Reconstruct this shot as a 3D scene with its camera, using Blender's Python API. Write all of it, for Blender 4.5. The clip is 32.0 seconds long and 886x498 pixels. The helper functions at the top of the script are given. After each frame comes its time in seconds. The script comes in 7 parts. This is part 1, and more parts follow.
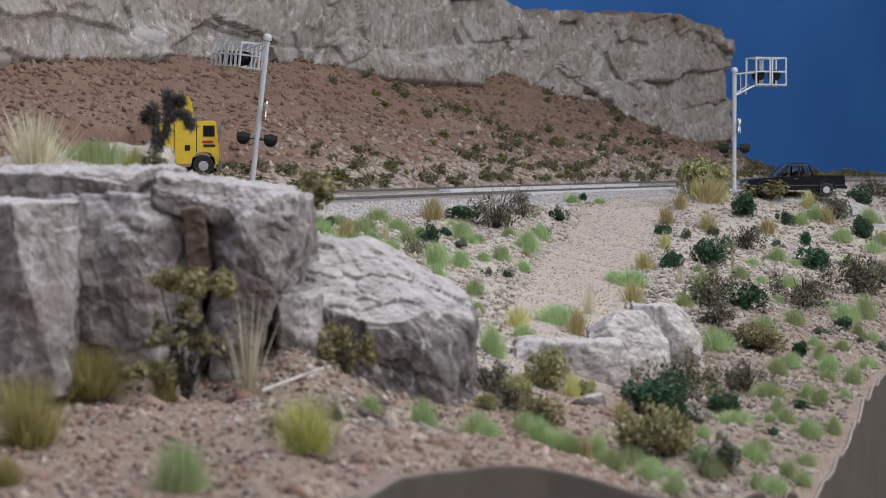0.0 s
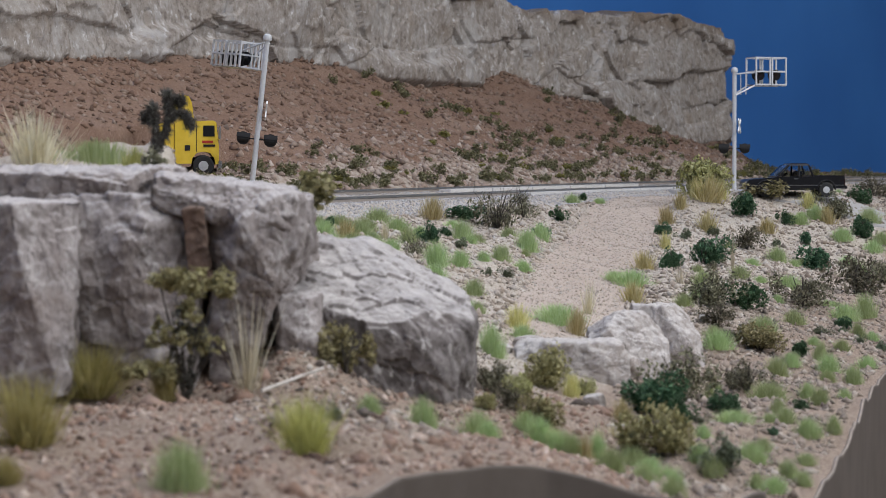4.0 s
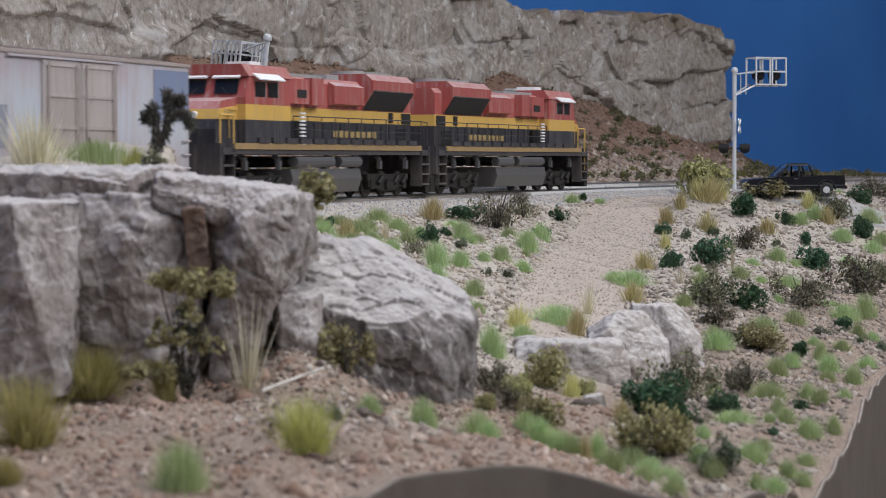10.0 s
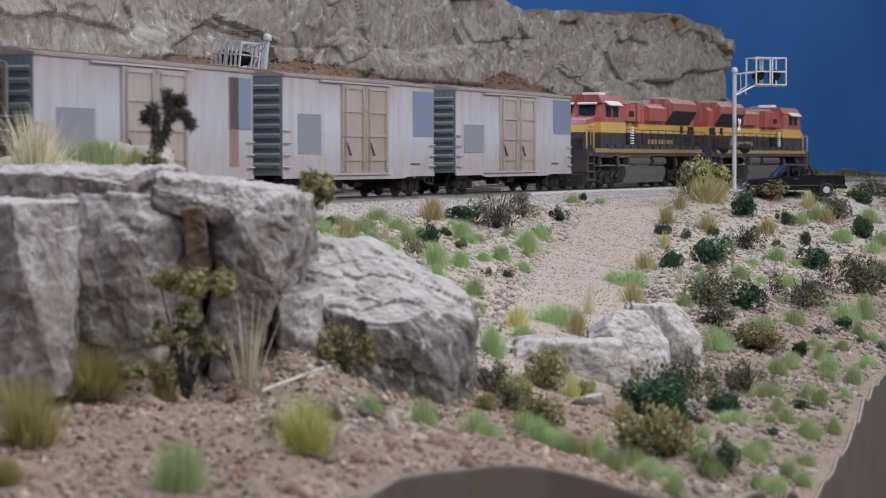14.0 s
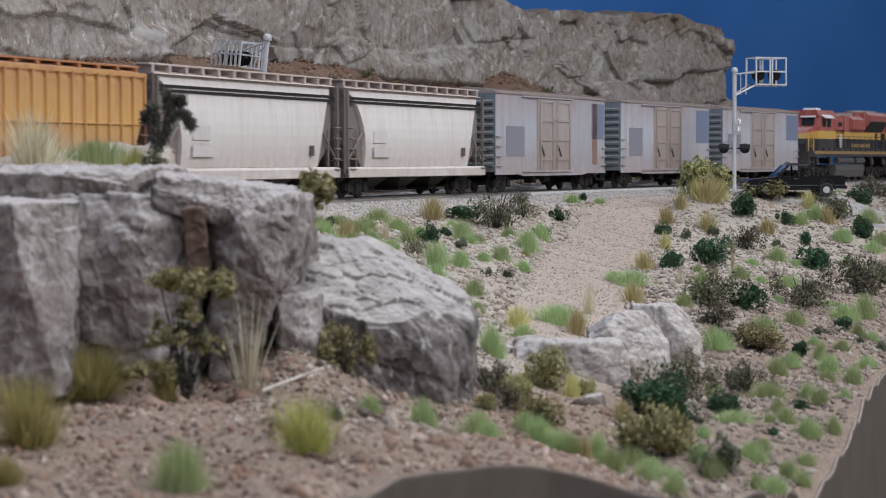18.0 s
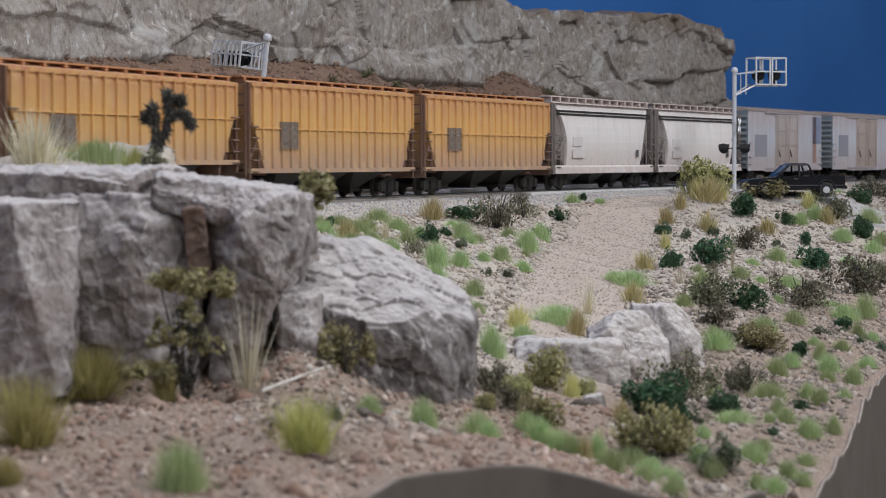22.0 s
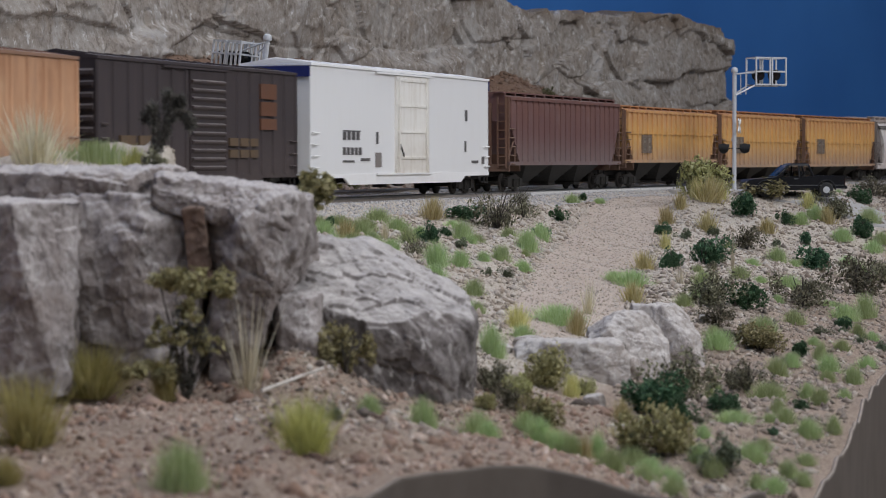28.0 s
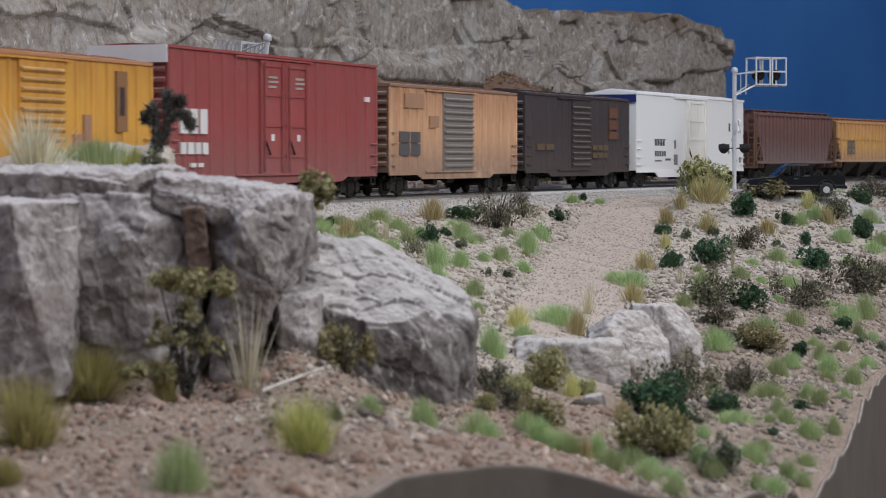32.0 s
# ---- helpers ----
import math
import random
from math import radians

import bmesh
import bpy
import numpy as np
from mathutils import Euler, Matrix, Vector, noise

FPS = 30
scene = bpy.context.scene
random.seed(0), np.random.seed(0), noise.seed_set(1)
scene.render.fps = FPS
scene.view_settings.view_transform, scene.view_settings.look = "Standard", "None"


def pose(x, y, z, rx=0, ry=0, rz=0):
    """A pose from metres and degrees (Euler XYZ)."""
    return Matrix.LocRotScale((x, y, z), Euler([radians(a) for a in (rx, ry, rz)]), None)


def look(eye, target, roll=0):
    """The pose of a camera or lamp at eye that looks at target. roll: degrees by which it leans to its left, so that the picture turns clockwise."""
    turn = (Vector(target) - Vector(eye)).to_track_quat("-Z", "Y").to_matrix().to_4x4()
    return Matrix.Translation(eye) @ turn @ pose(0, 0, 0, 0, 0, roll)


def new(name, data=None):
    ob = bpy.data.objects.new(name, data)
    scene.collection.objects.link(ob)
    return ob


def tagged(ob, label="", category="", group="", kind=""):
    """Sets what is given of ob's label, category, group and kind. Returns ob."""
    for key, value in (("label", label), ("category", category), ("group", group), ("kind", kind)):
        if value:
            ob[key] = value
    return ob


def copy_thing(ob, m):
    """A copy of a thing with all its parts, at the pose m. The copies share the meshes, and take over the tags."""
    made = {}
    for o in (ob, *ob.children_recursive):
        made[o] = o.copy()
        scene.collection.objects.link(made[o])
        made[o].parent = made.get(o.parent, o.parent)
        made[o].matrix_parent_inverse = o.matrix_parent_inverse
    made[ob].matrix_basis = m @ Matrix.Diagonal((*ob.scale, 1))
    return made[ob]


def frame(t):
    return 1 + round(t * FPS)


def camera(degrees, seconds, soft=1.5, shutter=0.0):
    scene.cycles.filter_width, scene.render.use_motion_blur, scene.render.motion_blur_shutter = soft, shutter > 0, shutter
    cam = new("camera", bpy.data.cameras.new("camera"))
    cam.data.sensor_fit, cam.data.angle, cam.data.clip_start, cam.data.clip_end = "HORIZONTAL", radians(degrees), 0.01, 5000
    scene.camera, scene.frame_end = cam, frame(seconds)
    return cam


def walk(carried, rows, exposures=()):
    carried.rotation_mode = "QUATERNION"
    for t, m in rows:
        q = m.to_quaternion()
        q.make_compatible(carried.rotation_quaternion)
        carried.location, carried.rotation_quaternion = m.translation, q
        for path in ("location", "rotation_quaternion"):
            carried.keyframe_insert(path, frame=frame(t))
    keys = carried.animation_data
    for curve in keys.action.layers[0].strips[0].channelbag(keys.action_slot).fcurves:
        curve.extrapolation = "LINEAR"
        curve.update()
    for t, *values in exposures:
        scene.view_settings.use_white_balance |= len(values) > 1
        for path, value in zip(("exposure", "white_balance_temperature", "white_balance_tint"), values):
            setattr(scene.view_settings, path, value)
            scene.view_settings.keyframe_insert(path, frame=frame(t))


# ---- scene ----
EYE = (0.0, 0.0, 0.0165)
cam = camera(21.396, 32.0, soft=0.7, shutter=0.5)
cam.data.dof.use_dof = True
cam.data.dof.focus_distance = 1.22
cam.data.dof.aperture_fstop = 54.0
VIEW = look(EYE, (0.0, 1.0, 0.0165 - math.tan(radians(2.1436))), -0.125)
walk(cam, [(0.0, VIEW), (32.0, VIEW)], [(0.0, 0.0), (15.5, 0.0), (18.0, -0.1), (20.5, -0.13), (23.0, 0.0), (25.2, 0.0), (27.6, -0.32), (30.0, -0.28), (31.0, -0.24), (32.0, -0.16)])

# ---- light: a hobby room lit by unseen ceiling troffers ----
world = bpy.data.worlds.new("room_world")
scene.world = world
world.use_nodes = True
world.node_tree.nodes["Background"].inputs[0].default_value = (0.8, 0.85, 0.95, 1)
world.node_tree.nodes["Background"].inputs[1].default_value = 0.05
# the last two are added fill, for the rock fronts and the car sides
LAMPS = [(1.2, 0.75, 18.0), (1.45, 1.95, 7.5), (0.0, 0.66, 11.0), (0.0, -1.3, 6.0), (1.6, -0.3, 30.0)]
for lx, ly, watt in LAMPS:
    data = bpy.data.lights.new("unseen_light", "AREA")
    data.shape, data.size, data.size_y, data.energy, data.color = "RECTANGLE", 0.3, 1.1, watt, (0.935, 0.95, 1.0)
    lamp = new("unseen_light", data)
    lamp.matrix_basis = pose(lx, ly, 1.14)

# ---- materials ----
MATS = {}


def wire(nt, a, b):
    nt.links.new(a, b)


def base_mat(name, rough=0.6, metal=0.0, spec=0.5):
    m = bpy.data.materials.new(name)
    m.use_nodes = True
    b = m.node_tree.nodes["Principled BSDF"]
    b.inputs["Roughness"].default_value = rough
    b.inputs["Metallic"].default_value = metal
    b.inputs["Specular IOR Level"].default_value = spec
    MATS[name] = m
    return m, m.node_tree, b


def rgb(c):
    return (c[0], c[1], c[2], 1.0)


def noise_node(nt, vec, scale, detail=4.0, rough=0.6):
    n = nt.nodes.new("ShaderNodeTexNoise")
    n.inputs["Scale"].default_value, n.inputs["Detail"].default_value, n.inputs["Roughness"].default_value = scale, detail, rough
    if vec:
        wire(nt, vec, n.inputs["Vector"])
    return n


def ramp(nt, fac, stops):
    r = nt.nodes.new("ShaderNodeValToRGB")
    e = r.color_ramp.elements
    e[0].position, e[0].color = stops[0][0], rgb(stops[0][1])
    e[1].position, e[1].color = stops[-1][0], rgb(stops[-1][1])
    for p, c in stops[1:-1]:
        k = e.new(p)
        k.color = rgb(c)
    wire(nt, fac, r.inputs[0])
    return r


def mixc(nt, fac, a, b, mode="MIX"):
    n = nt.nodes.new("ShaderNodeMix")
    n.data_type, n.blend_type = "RGBA", mode
    for src, i in ((fac, 0), (a, 6), (b, 7)):
        if isinstance(src, (float, int)):
            n.inputs[i].default_value = src
        elif isinstance(src, tuple):
            n.inputs[i].default_value = rgb(src)
        else:
            wire(nt, src, n.inputs[i])
    return n.outputs[2]


def span(nt, value, a, b, c=0.0, d=1.0):
    n = nt.nodes.new("ShaderNodeMapRange")
    n.interpolation_type = "SMOOTHSTEP"
    n.inputs[1].default_value, n.inputs[2].default_value, n.inputs[3].default_value, n.inputs[4].default_value = a, b, c, d
    wire(nt, value, n.inputs[0])
    return n.outputs[0]


def calc(nt, op, a, b):
    n = nt.nodes.new("ShaderNodeMath")
    n.operation = op
    for i, v in enumerate((a, b)):
        if isinstance(v, (float, int)):
            n.inputs[i].default_value = v
        else:
            wire(nt, v, n.inputs[i])
    return n.outputs[0]


def coords(nt, kind="Object", scale=(1, 1, 1)):
    t = nt.nodes.new("ShaderNodeTexCoord")
    mp = nt.nodes.new("ShaderNodeMapping")
    mp.inputs["Scale"].default_value = scale
    wire(nt, t.outputs[kind], mp.inputs["Vector"])
    return mp.outputs[0]


def add_bump(nt, b, height, strength, dist):
    n = nt.nodes.new("ShaderNodeBump")
    n.inputs["Strength"].default_value, n.inputs["Distance"].default_value = strength, dist
    wire(nt, height, n.inputs["Height"])
    wire(nt, n.outputs[0], b.inputs["Normal"])


def paint(name, col, dust=(0.22, 0.19, 0.16), low=0.5, streak=0.25, rough=0.55, top=0.034, spec=0.4, metal=0.0, settle=0.5):
    """Model paint, airbrushed with road dust that thins out upwards, with faint upright streaks."""
    m, nt, b = base_mat(name, rough, metal, spec)
    v = coords(nt)
    st = noise_node(nt, coords(nt, "Object", (420, 420, 40)), 1.0, 4, 0.65)
    gr = noise_node(nt, v, 240, 5, 0.65)
    sep = nt.nodes.new("ShaderNodeSeparateXYZ")
    wire(nt, v, sep.inputs[0])
    up = span(nt, sep.outputs[2], 0.008, top, low, 0.0)
    f = calc(nt, "ADD", up, span(nt, st.outputs[0], 0.45, 0.75, 0, streak))
    f = calc(nt, "MULTIPLY", f, span(nt, gr.outputs[0], 0.2, 0.7, 0.5, 1.05))
    info = nt.nodes.new("ShaderNodeObjectInfo")
    shade = span(nt, info.outputs["Random"], 0, 1, 0.94, 1.06)
    hs = nt.nodes.new("ShaderNodeHueSaturation")
    hs.inputs["Color"].default_value = rgb(col)
    wire(nt, shade, hs.inputs["Value"])
    side = mixc(nt, f, hs.outputs[0], dust)
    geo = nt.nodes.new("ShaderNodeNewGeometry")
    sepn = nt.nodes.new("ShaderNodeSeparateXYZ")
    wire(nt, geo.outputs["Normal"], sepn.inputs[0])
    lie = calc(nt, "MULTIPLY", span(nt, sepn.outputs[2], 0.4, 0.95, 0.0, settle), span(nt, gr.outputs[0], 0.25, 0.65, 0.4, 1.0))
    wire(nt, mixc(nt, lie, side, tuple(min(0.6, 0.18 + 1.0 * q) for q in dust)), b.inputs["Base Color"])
    add_bump(nt, b, gr.outputs[0], 0.12, 0.0002)
    return m


def leafy(name, c1, c2, c3, rough=0.85):
    m, nt, b = base_mat(name, rough, 0, 0.2)
    g = nt.nodes.new("ShaderNodeNewGeometry")
    info = nt.nodes.new("ShaderNodeObjectInfo")
    r = ramp(nt, g.outputs["Random Per Island"], [(0.0, c1), (0.5, c2), (1.0, c3)])
    hs = nt.nodes.new("ShaderNodeHueSaturation")
    wire(nt, r.outputs[0], hs.inputs["Color"])
    wire(nt, span(nt, info.outputs["Random"], 0, 1, 0.82, 1.18), hs.inputs["Value"])
    wire(nt, span(nt, info.outputs["Random"], 0, 1, 0.48, 0.52), hs.inputs["Hue"])
    wire(nt, hs.outputs[0], b.inputs["Base Color"])
    glow = nt.nodes.new("ShaderNodeBsdfTranslucent")
    wire(nt, hs.outputs[0], glow.inputs["Color"])
    both = nt.nodes.new("ShaderNodeMixShader")
    both.inputs[0].default_value = 0.4
    wire(nt, b.outputs[0], both.inputs[1])
    wire(nt, glow.outputs[0], both.inputs[2])
    wire(nt, both.outputs[0], nt.nodes["Material Output"].inputs["Surface"])
    return m


def plain(name, c1, c2, scale=300, rough=0.6, metal=0.0, spec=0.4, bump=0.1):
    m, nt, b = base_mat(name, rough, metal, spec)
    v = coords(nt)
    n1 = noise_node(nt, v, scale, 4, 0.6)
    wire(nt, ramp(nt, n1.outputs[0], [(0.3, c1), (0.7, c2)]).outputs[0], b.inputs["Base Color"])
    add_bump(nt, b, n1.outputs[0], bump, 0.0002)
    return m


def stones(name, cols, rough=0.9):
    m, nt, b = base_mat(name, rough, 0, 0.25)
    g = nt.nodes.new("ShaderNodeNewGeometry")
    r = ramp(nt, g.outputs["Random Per Island"], [(i / (len(cols) - 1), c) for i, c in enumerate(cols)])
    n = noise_node(nt, coords(nt), 1500, 4, 0.7)
    f = span(nt, n.outputs[0], 0.35, 0.65, 0.0, 0.3)
    wire(nt, mixc(nt, f, r.outputs[0], (0.12, 0.1, 0.085)), b.inputs["Base Color"])
    add_bump(nt, b, n.outputs[0], 0.4, 0.0003)
    return m


def soil_mat():
    """Pale desert sand, redder and darker on the shelf by the aisle and on the talus behind the line."""
    m, nt, b = base_mat("soil", 0.95, 0, 0.2)
    v = coords(nt)
    fine = noise_node(nt, v, 900, 6, 0.75)
    mid = noise_node(nt, v, 170, 5, 0.65)
    big = noise_node(nt, v, 28, 3, 0.55)
    pale = ramp(nt, fine.outputs[0], [(0.28, (0.23, 0.192, 0.155)), (0.5, (0.44, 0.392, 0.335)), (0.72, (0.62, 0.57, 0.51))])
    red = ramp(nt, fine.outputs[0], [(0.28, (0.1, 0.056, 0.037)), (0.5, (0.205, 0.128, 0.092)), (0.72, (0.33, 0.235, 0.18))])
    brown = ramp(nt, fine.outputs[0], [(0.28, (0.11, 0.074, 0.052)), (0.5, (0.26, 0.2, 0.158)), (0.72, (0.44, 0.37, 0.315))])
    zone = nt.nodes.new("ShaderNodeAttribute")
    zone.attribute_name = "soil_kind"
    sep = nt.nodes.new("ShaderNodeSeparateXYZ")
    wire(nt, zone.outputs["Vector"], sep.inputs[0])
    wob = calc(nt, "MULTIPLY", calc(nt, "SUBTRACT", mid.outputs[0], 0.5), 0.9)
    f1 = span(nt, calc(nt, "ADD", sep.outputs[0], wob), 0.3, 0.7)
    f2 = span(nt, calc(nt, "ADD", sep.outputs[1], wob), 0.3, 0.7)
    c = mixc(nt, f1, pale.outputs[0], red.outputs[0])
    c = mixc(nt, f2, c, brown.outputs[0])
    f3 = span(nt, calc(nt, "ADD", sep.outputs[2], wob), 0.3, 0.7)
    road = ramp(nt, fine.outputs[0], [(0.25, (0.3, 0.24, 0.2)), (0.5, (0.46, 0.385, 0.33)), (0.75, (0.58, 0.5, 0.44))])
    c = mixc(nt, f3, c, road.outputs[0])
    c = mixc(nt, span(nt, big.outputs[0], 0.4, 0.7, 0, 0.25), c, (0.33, 0.25, 0.2))
    wire(nt, c, b.inputs["Base Color"])
    h = calc(nt, "ADD", calc(nt, "MULTIPLY", mid.outputs[0], 0.7), fine.outputs[0])
    add_bump(nt, b, h, 0.7, 0.0008)
    return m


def cliff_mat():
    """Plaster rock washed in greys and umber, with pale scuffs and a brown rim."""
    m, nt, b = base_mat("cliff_rock", 0.95, 0, 0.2)
    v = coords(nt)
    fine = noise_node(nt, v, 170, 9, 0.72)
    big = noise_node(nt, v, 16, 4, 0.6)
    streak = noise_node(nt, coords(nt, "Object", (48, 48, 26)), 1.0, 5, 0.65)
    c = ramp(nt, fine.outputs[0], [(0.34, (0.14, 0.114, 0.094)), (0.45, (0.29, 0.254, 0.224)), (0.58, (0.38, 0.347, 0.318)), (0.7, (0.6, 0.57, 0.54))])
    c = mixc(nt, span(nt, streak.outputs[0], 0.5, 0.72, 0, 0.4), c.outputs[0], (0.3, 0.245, 0.19))
    c = mixc(nt, span(nt, big.outputs[0], 0.5, 0.72, 0, 0.5), c, (0.43, 0.415, 0.395))
    sep = nt.nodes.new("ShaderNodeSeparateXYZ")
    wire(nt, v, sep.inputs[0])
    rim = calc(nt, "ADD", sep.outputs[2], calc(nt, "MULTIPLY", calc(nt, "SUBTRACT", big.outputs[0], 0.5), 0.06))
    c = mixc(nt, span(nt, rim, 0.142, 0.162, 0, 0.8), c, (0.2, 0.15, 0.11))
    blot = noise_node(nt, v, 30, 7, 0.7)
    c = mixc(nt, span(nt, blot.outputs[0], 0.54, 0.66, 0, 0.5), c, (0.21, 0.165, 0.13))
    c = mixc(nt, span(nt, blot.outputs[0], 0.46, 0.36, 0, 0.6), c, (0.46, 0.44, 0.425))
    fleck = noise_node(nt, coords(nt, "Object", (150, 150, 120)), 1.0, 7, 0.7)
    c = mixc(nt, span(nt, fleck.outputs[0], 0.58, 0.66, 0, 0.8), c, (0.68, 0.67, 0.66))
    c = mixc(nt, span(nt, fleck.outputs[0], 0.4, 0.33, 0, 0.45), c, (0.12, 0.1, 0.085))
    wire(nt, c, b.inputs["Base Color"])
    add_bump(nt, b, calc(nt, "ADD", fine.outputs[0], calc(nt, "MULTIPLY", fleck.outputs[0], 0.4)), 0.8, 0.0012)


def crag_mat(name, stops, tint, pale, scale=140, tint_amount=0.55):
    """Hand-painted plaster casting: fine broken tone, wider washes of a second colour, scuffed pale chips."""
    m, nt, b = base_mat(name, 0.92, 0, 0.22)
    v = coords(nt)
    fine = noise_node(nt, v, scale, 10, 0.7)
    wash = noise_node(nt, v, scale * 0.22, 5, 0.62)
    wash.inputs["Distortion"].default_value = 0.8
    c = ramp(nt, fine.outputs[0], stops)
    c = mixc(nt, span(nt, wash.outputs[0], 0.42, 0.68, 0, tint_amount), c.outputs[0], tint)
    chip = noise_node(nt, coords(nt, "Object", (scale * 1.6, scale * 1.6, scale * 1.2)), 1.0, 6, 0.66)
    chip.inputs["Distortion"].default_value = 0.6
    c = mixc(nt, span(nt, chip.outputs[0], 0.57, 0.66, 0, 0.7), c, pale)
    # blends further to the pale colour the more a face points up
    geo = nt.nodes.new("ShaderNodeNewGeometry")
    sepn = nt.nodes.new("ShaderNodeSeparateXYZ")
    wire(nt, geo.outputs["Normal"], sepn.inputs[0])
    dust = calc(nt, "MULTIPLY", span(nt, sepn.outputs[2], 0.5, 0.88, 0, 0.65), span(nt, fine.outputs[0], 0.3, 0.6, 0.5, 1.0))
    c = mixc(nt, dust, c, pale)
    wire(nt, c, b.inputs["Base Color"])
    add_bump(nt, b, calc(nt, "ADD", fine.outputs[0], calc(nt, "MULTIPLY", chip.outputs[0], 0.5)), 0.75, 0.0014)


soil_mat()
cliff_mat()
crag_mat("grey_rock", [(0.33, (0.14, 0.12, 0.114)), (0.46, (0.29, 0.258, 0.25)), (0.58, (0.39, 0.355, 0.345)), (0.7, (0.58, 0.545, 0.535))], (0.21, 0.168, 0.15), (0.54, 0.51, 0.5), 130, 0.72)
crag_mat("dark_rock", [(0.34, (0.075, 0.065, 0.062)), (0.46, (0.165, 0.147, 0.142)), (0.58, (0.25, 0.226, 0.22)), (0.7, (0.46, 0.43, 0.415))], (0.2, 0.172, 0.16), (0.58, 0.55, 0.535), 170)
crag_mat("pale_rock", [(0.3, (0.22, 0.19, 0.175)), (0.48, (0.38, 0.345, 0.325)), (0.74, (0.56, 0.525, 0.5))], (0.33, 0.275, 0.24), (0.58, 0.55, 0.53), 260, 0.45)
crag_mat("brown_rock", [(0.3, (0.1, 0.062, 0.045)), (0.5, (0.21, 0.14, 0.108)), (0.72, (0.33, 0.24, 0.19))], (0.12, 0.085, 0.07), (0.3, 0.23, 0.19), 200)
stones("sand_stones", [(0.24, 0.185, 0.14), (0.47, 0.41, 0.345), (0.34, 0.28, 0.225), (0.54, 0.49, 0.43), (0.42, 0.35, 0.29), (0.58, 0.54, 0.49), (0.2, 0.165, 0.14)])
stones("slope_stones", [(0.16, 0.12, 0.095), (0.33, 0.275, 0.23), (0.24, 0.19, 0.155), (0.44, 0.39, 0.34), (0.3, 0.24, 0.195), (0.12, 0.1, 0.085), (0.38, 0.32, 0.27)])
stones("red_stones", [(0.09, 0.053, 0.037), (0.23, 0.142, 0.1), (0.15, 0.095, 0.07), (0.34, 0.255, 0.2), (0.19, 0.117, 0.083)])
stones("talus_stones", [(0.2, 0.14, 0.11), (0.42, 0.33, 0.275), (0.3, 0.22, 0.175), (0.5, 0.42, 0.36), (0.26, 0.18, 0.14), (0.36, 0.28, 0.23), (0.14, 0.1, 0.08)])
stones("shelf_stones", [(0.1, 0.062, 0.046), (0.36, 0.25, 0.195), (0.2, 0.115, 0.08), (0.58, 0.48, 0.41), (0.3, 0.185, 0.135), (0.06, 0.048, 0.043), (0.42, 0.29, 0.225)])
stones("ballast_stones", [(0.26, 0.26, 0.27), (0.5, 0.5, 0.51), (0.36, 0.35, 0.36), (0.62, 0.61, 0.62), (0.44, 0.43, 0.44), (0.18, 0.17, 0.17)])
plain("fascia_board", (0.088, 0.071, 0.059), (0.12, 0.098, 0.083), 60, 0.6, 0, 0.25, 0.05)
plain("board_edge", (0.2, 0.165, 0.14), (0.34, 0.29, 0.25), 500, 0.8)
plain("wall_paint", (0.6, 0.6, 0.58), (0.66, 0.66, 0.64), 6, 0.8)
plain("ceiling_paint", (0.72, 0.72, 0.71), (0.78, 0.78, 0.77), 6, 0.9)
plain("floor_carpet", (0.2, 0.2, 0.2), (0.28, 0.28, 0.28), 200, 0.95)
plain("rail_side", (0.2, 0.17, 0.15), (0.3, 0.265, 0.24), 900, 0.7)
plain("rail_head", (0.42, 0.41, 0.4), (0.55, 0.54, 0.53), 900, 0.3, 0.9)
plain("tie_wood", (0.16, 0.145, 0.13), (0.28, 0.26, 0.24), 1200, 0.9)
plain("concrete", (0.52, 0.51, 0.5), (0.66, 0.65, 0.64), 500, 0.85)
plain("asphalt_worn", (0.3, 0.29, 0.28), (0.42, 0.41, 0.4), 700, 0.9)
plain("signal_silver", (0.58, 0.59, 0.61), (0.68, 0.69, 0.71), 900, 0.38, 0.25)
plain("signal_black", (0.008, 0.008, 0.009), (0.018, 0.018, 0.02), 900, 0.8)
plain("signal_dark", (0.12, 0.12, 0.125), (0.2, 0.2, 0.21), 900, 0.6, 0.3)
plain("sign_white", (0.74, 0.74, 0.74), (0.82, 0.82, 0.82), 700, 0.5)
plain("red_lens", (0.018, 0.005, 0.005), (0.028, 0.007, 0.007), 700, 0.4)
plain("rubber", (0.016, 0.016, 0.017), (0.03, 0.03, 0.03), 900, 0.75)
plain("chrome", (0.6, 0.6, 0.6), (0.72, 0.72, 0.72), 900, 0.25, 0.9)
plain("dark_glass", (0.008, 0.009, 0.01), (0.014, 0.015, 0.017), 300, 0.35, 0, 0.35, 0.0)
plain("pickup_paint", (0.006, 0.006, 0.008), (0.012, 0.012, 0.015), 300, 0.3, 0, 0.5, 0.02)
plain("truck_yellow", (0.7, 0.48, 0.04), (0.8, 0.57, 0.07), 200, 0.42)
plain("red_mark", (0.4, 0.03, 0.02), (0.5, 0.05, 0.03), 500, 0.5)
plain("bark_grey", (0.05, 0.045, 0.04), (0.13, 0.115, 0.1), 900, 0.95, 0, 0.2, 0.5)
plain("dead_stick", (0.5, 0.46, 0.41), (0.64, 0.6, 0.55), 700, 0.85)
plain("dark_metal", (0.012, 0.011, 0.01), (0.032, 0.028, 0.025), 700, 0.7, 0.1)
plain("wheel_steel", (0.03, 0.027, 0.024), (0.065, 0.056, 0.05), 700, 0.6, 0.3)
leafy("leaf_olive", (0.28, 0.265, 0.12), (0.47, 0.445, 0.22), (0.64, 0.61, 0.36))
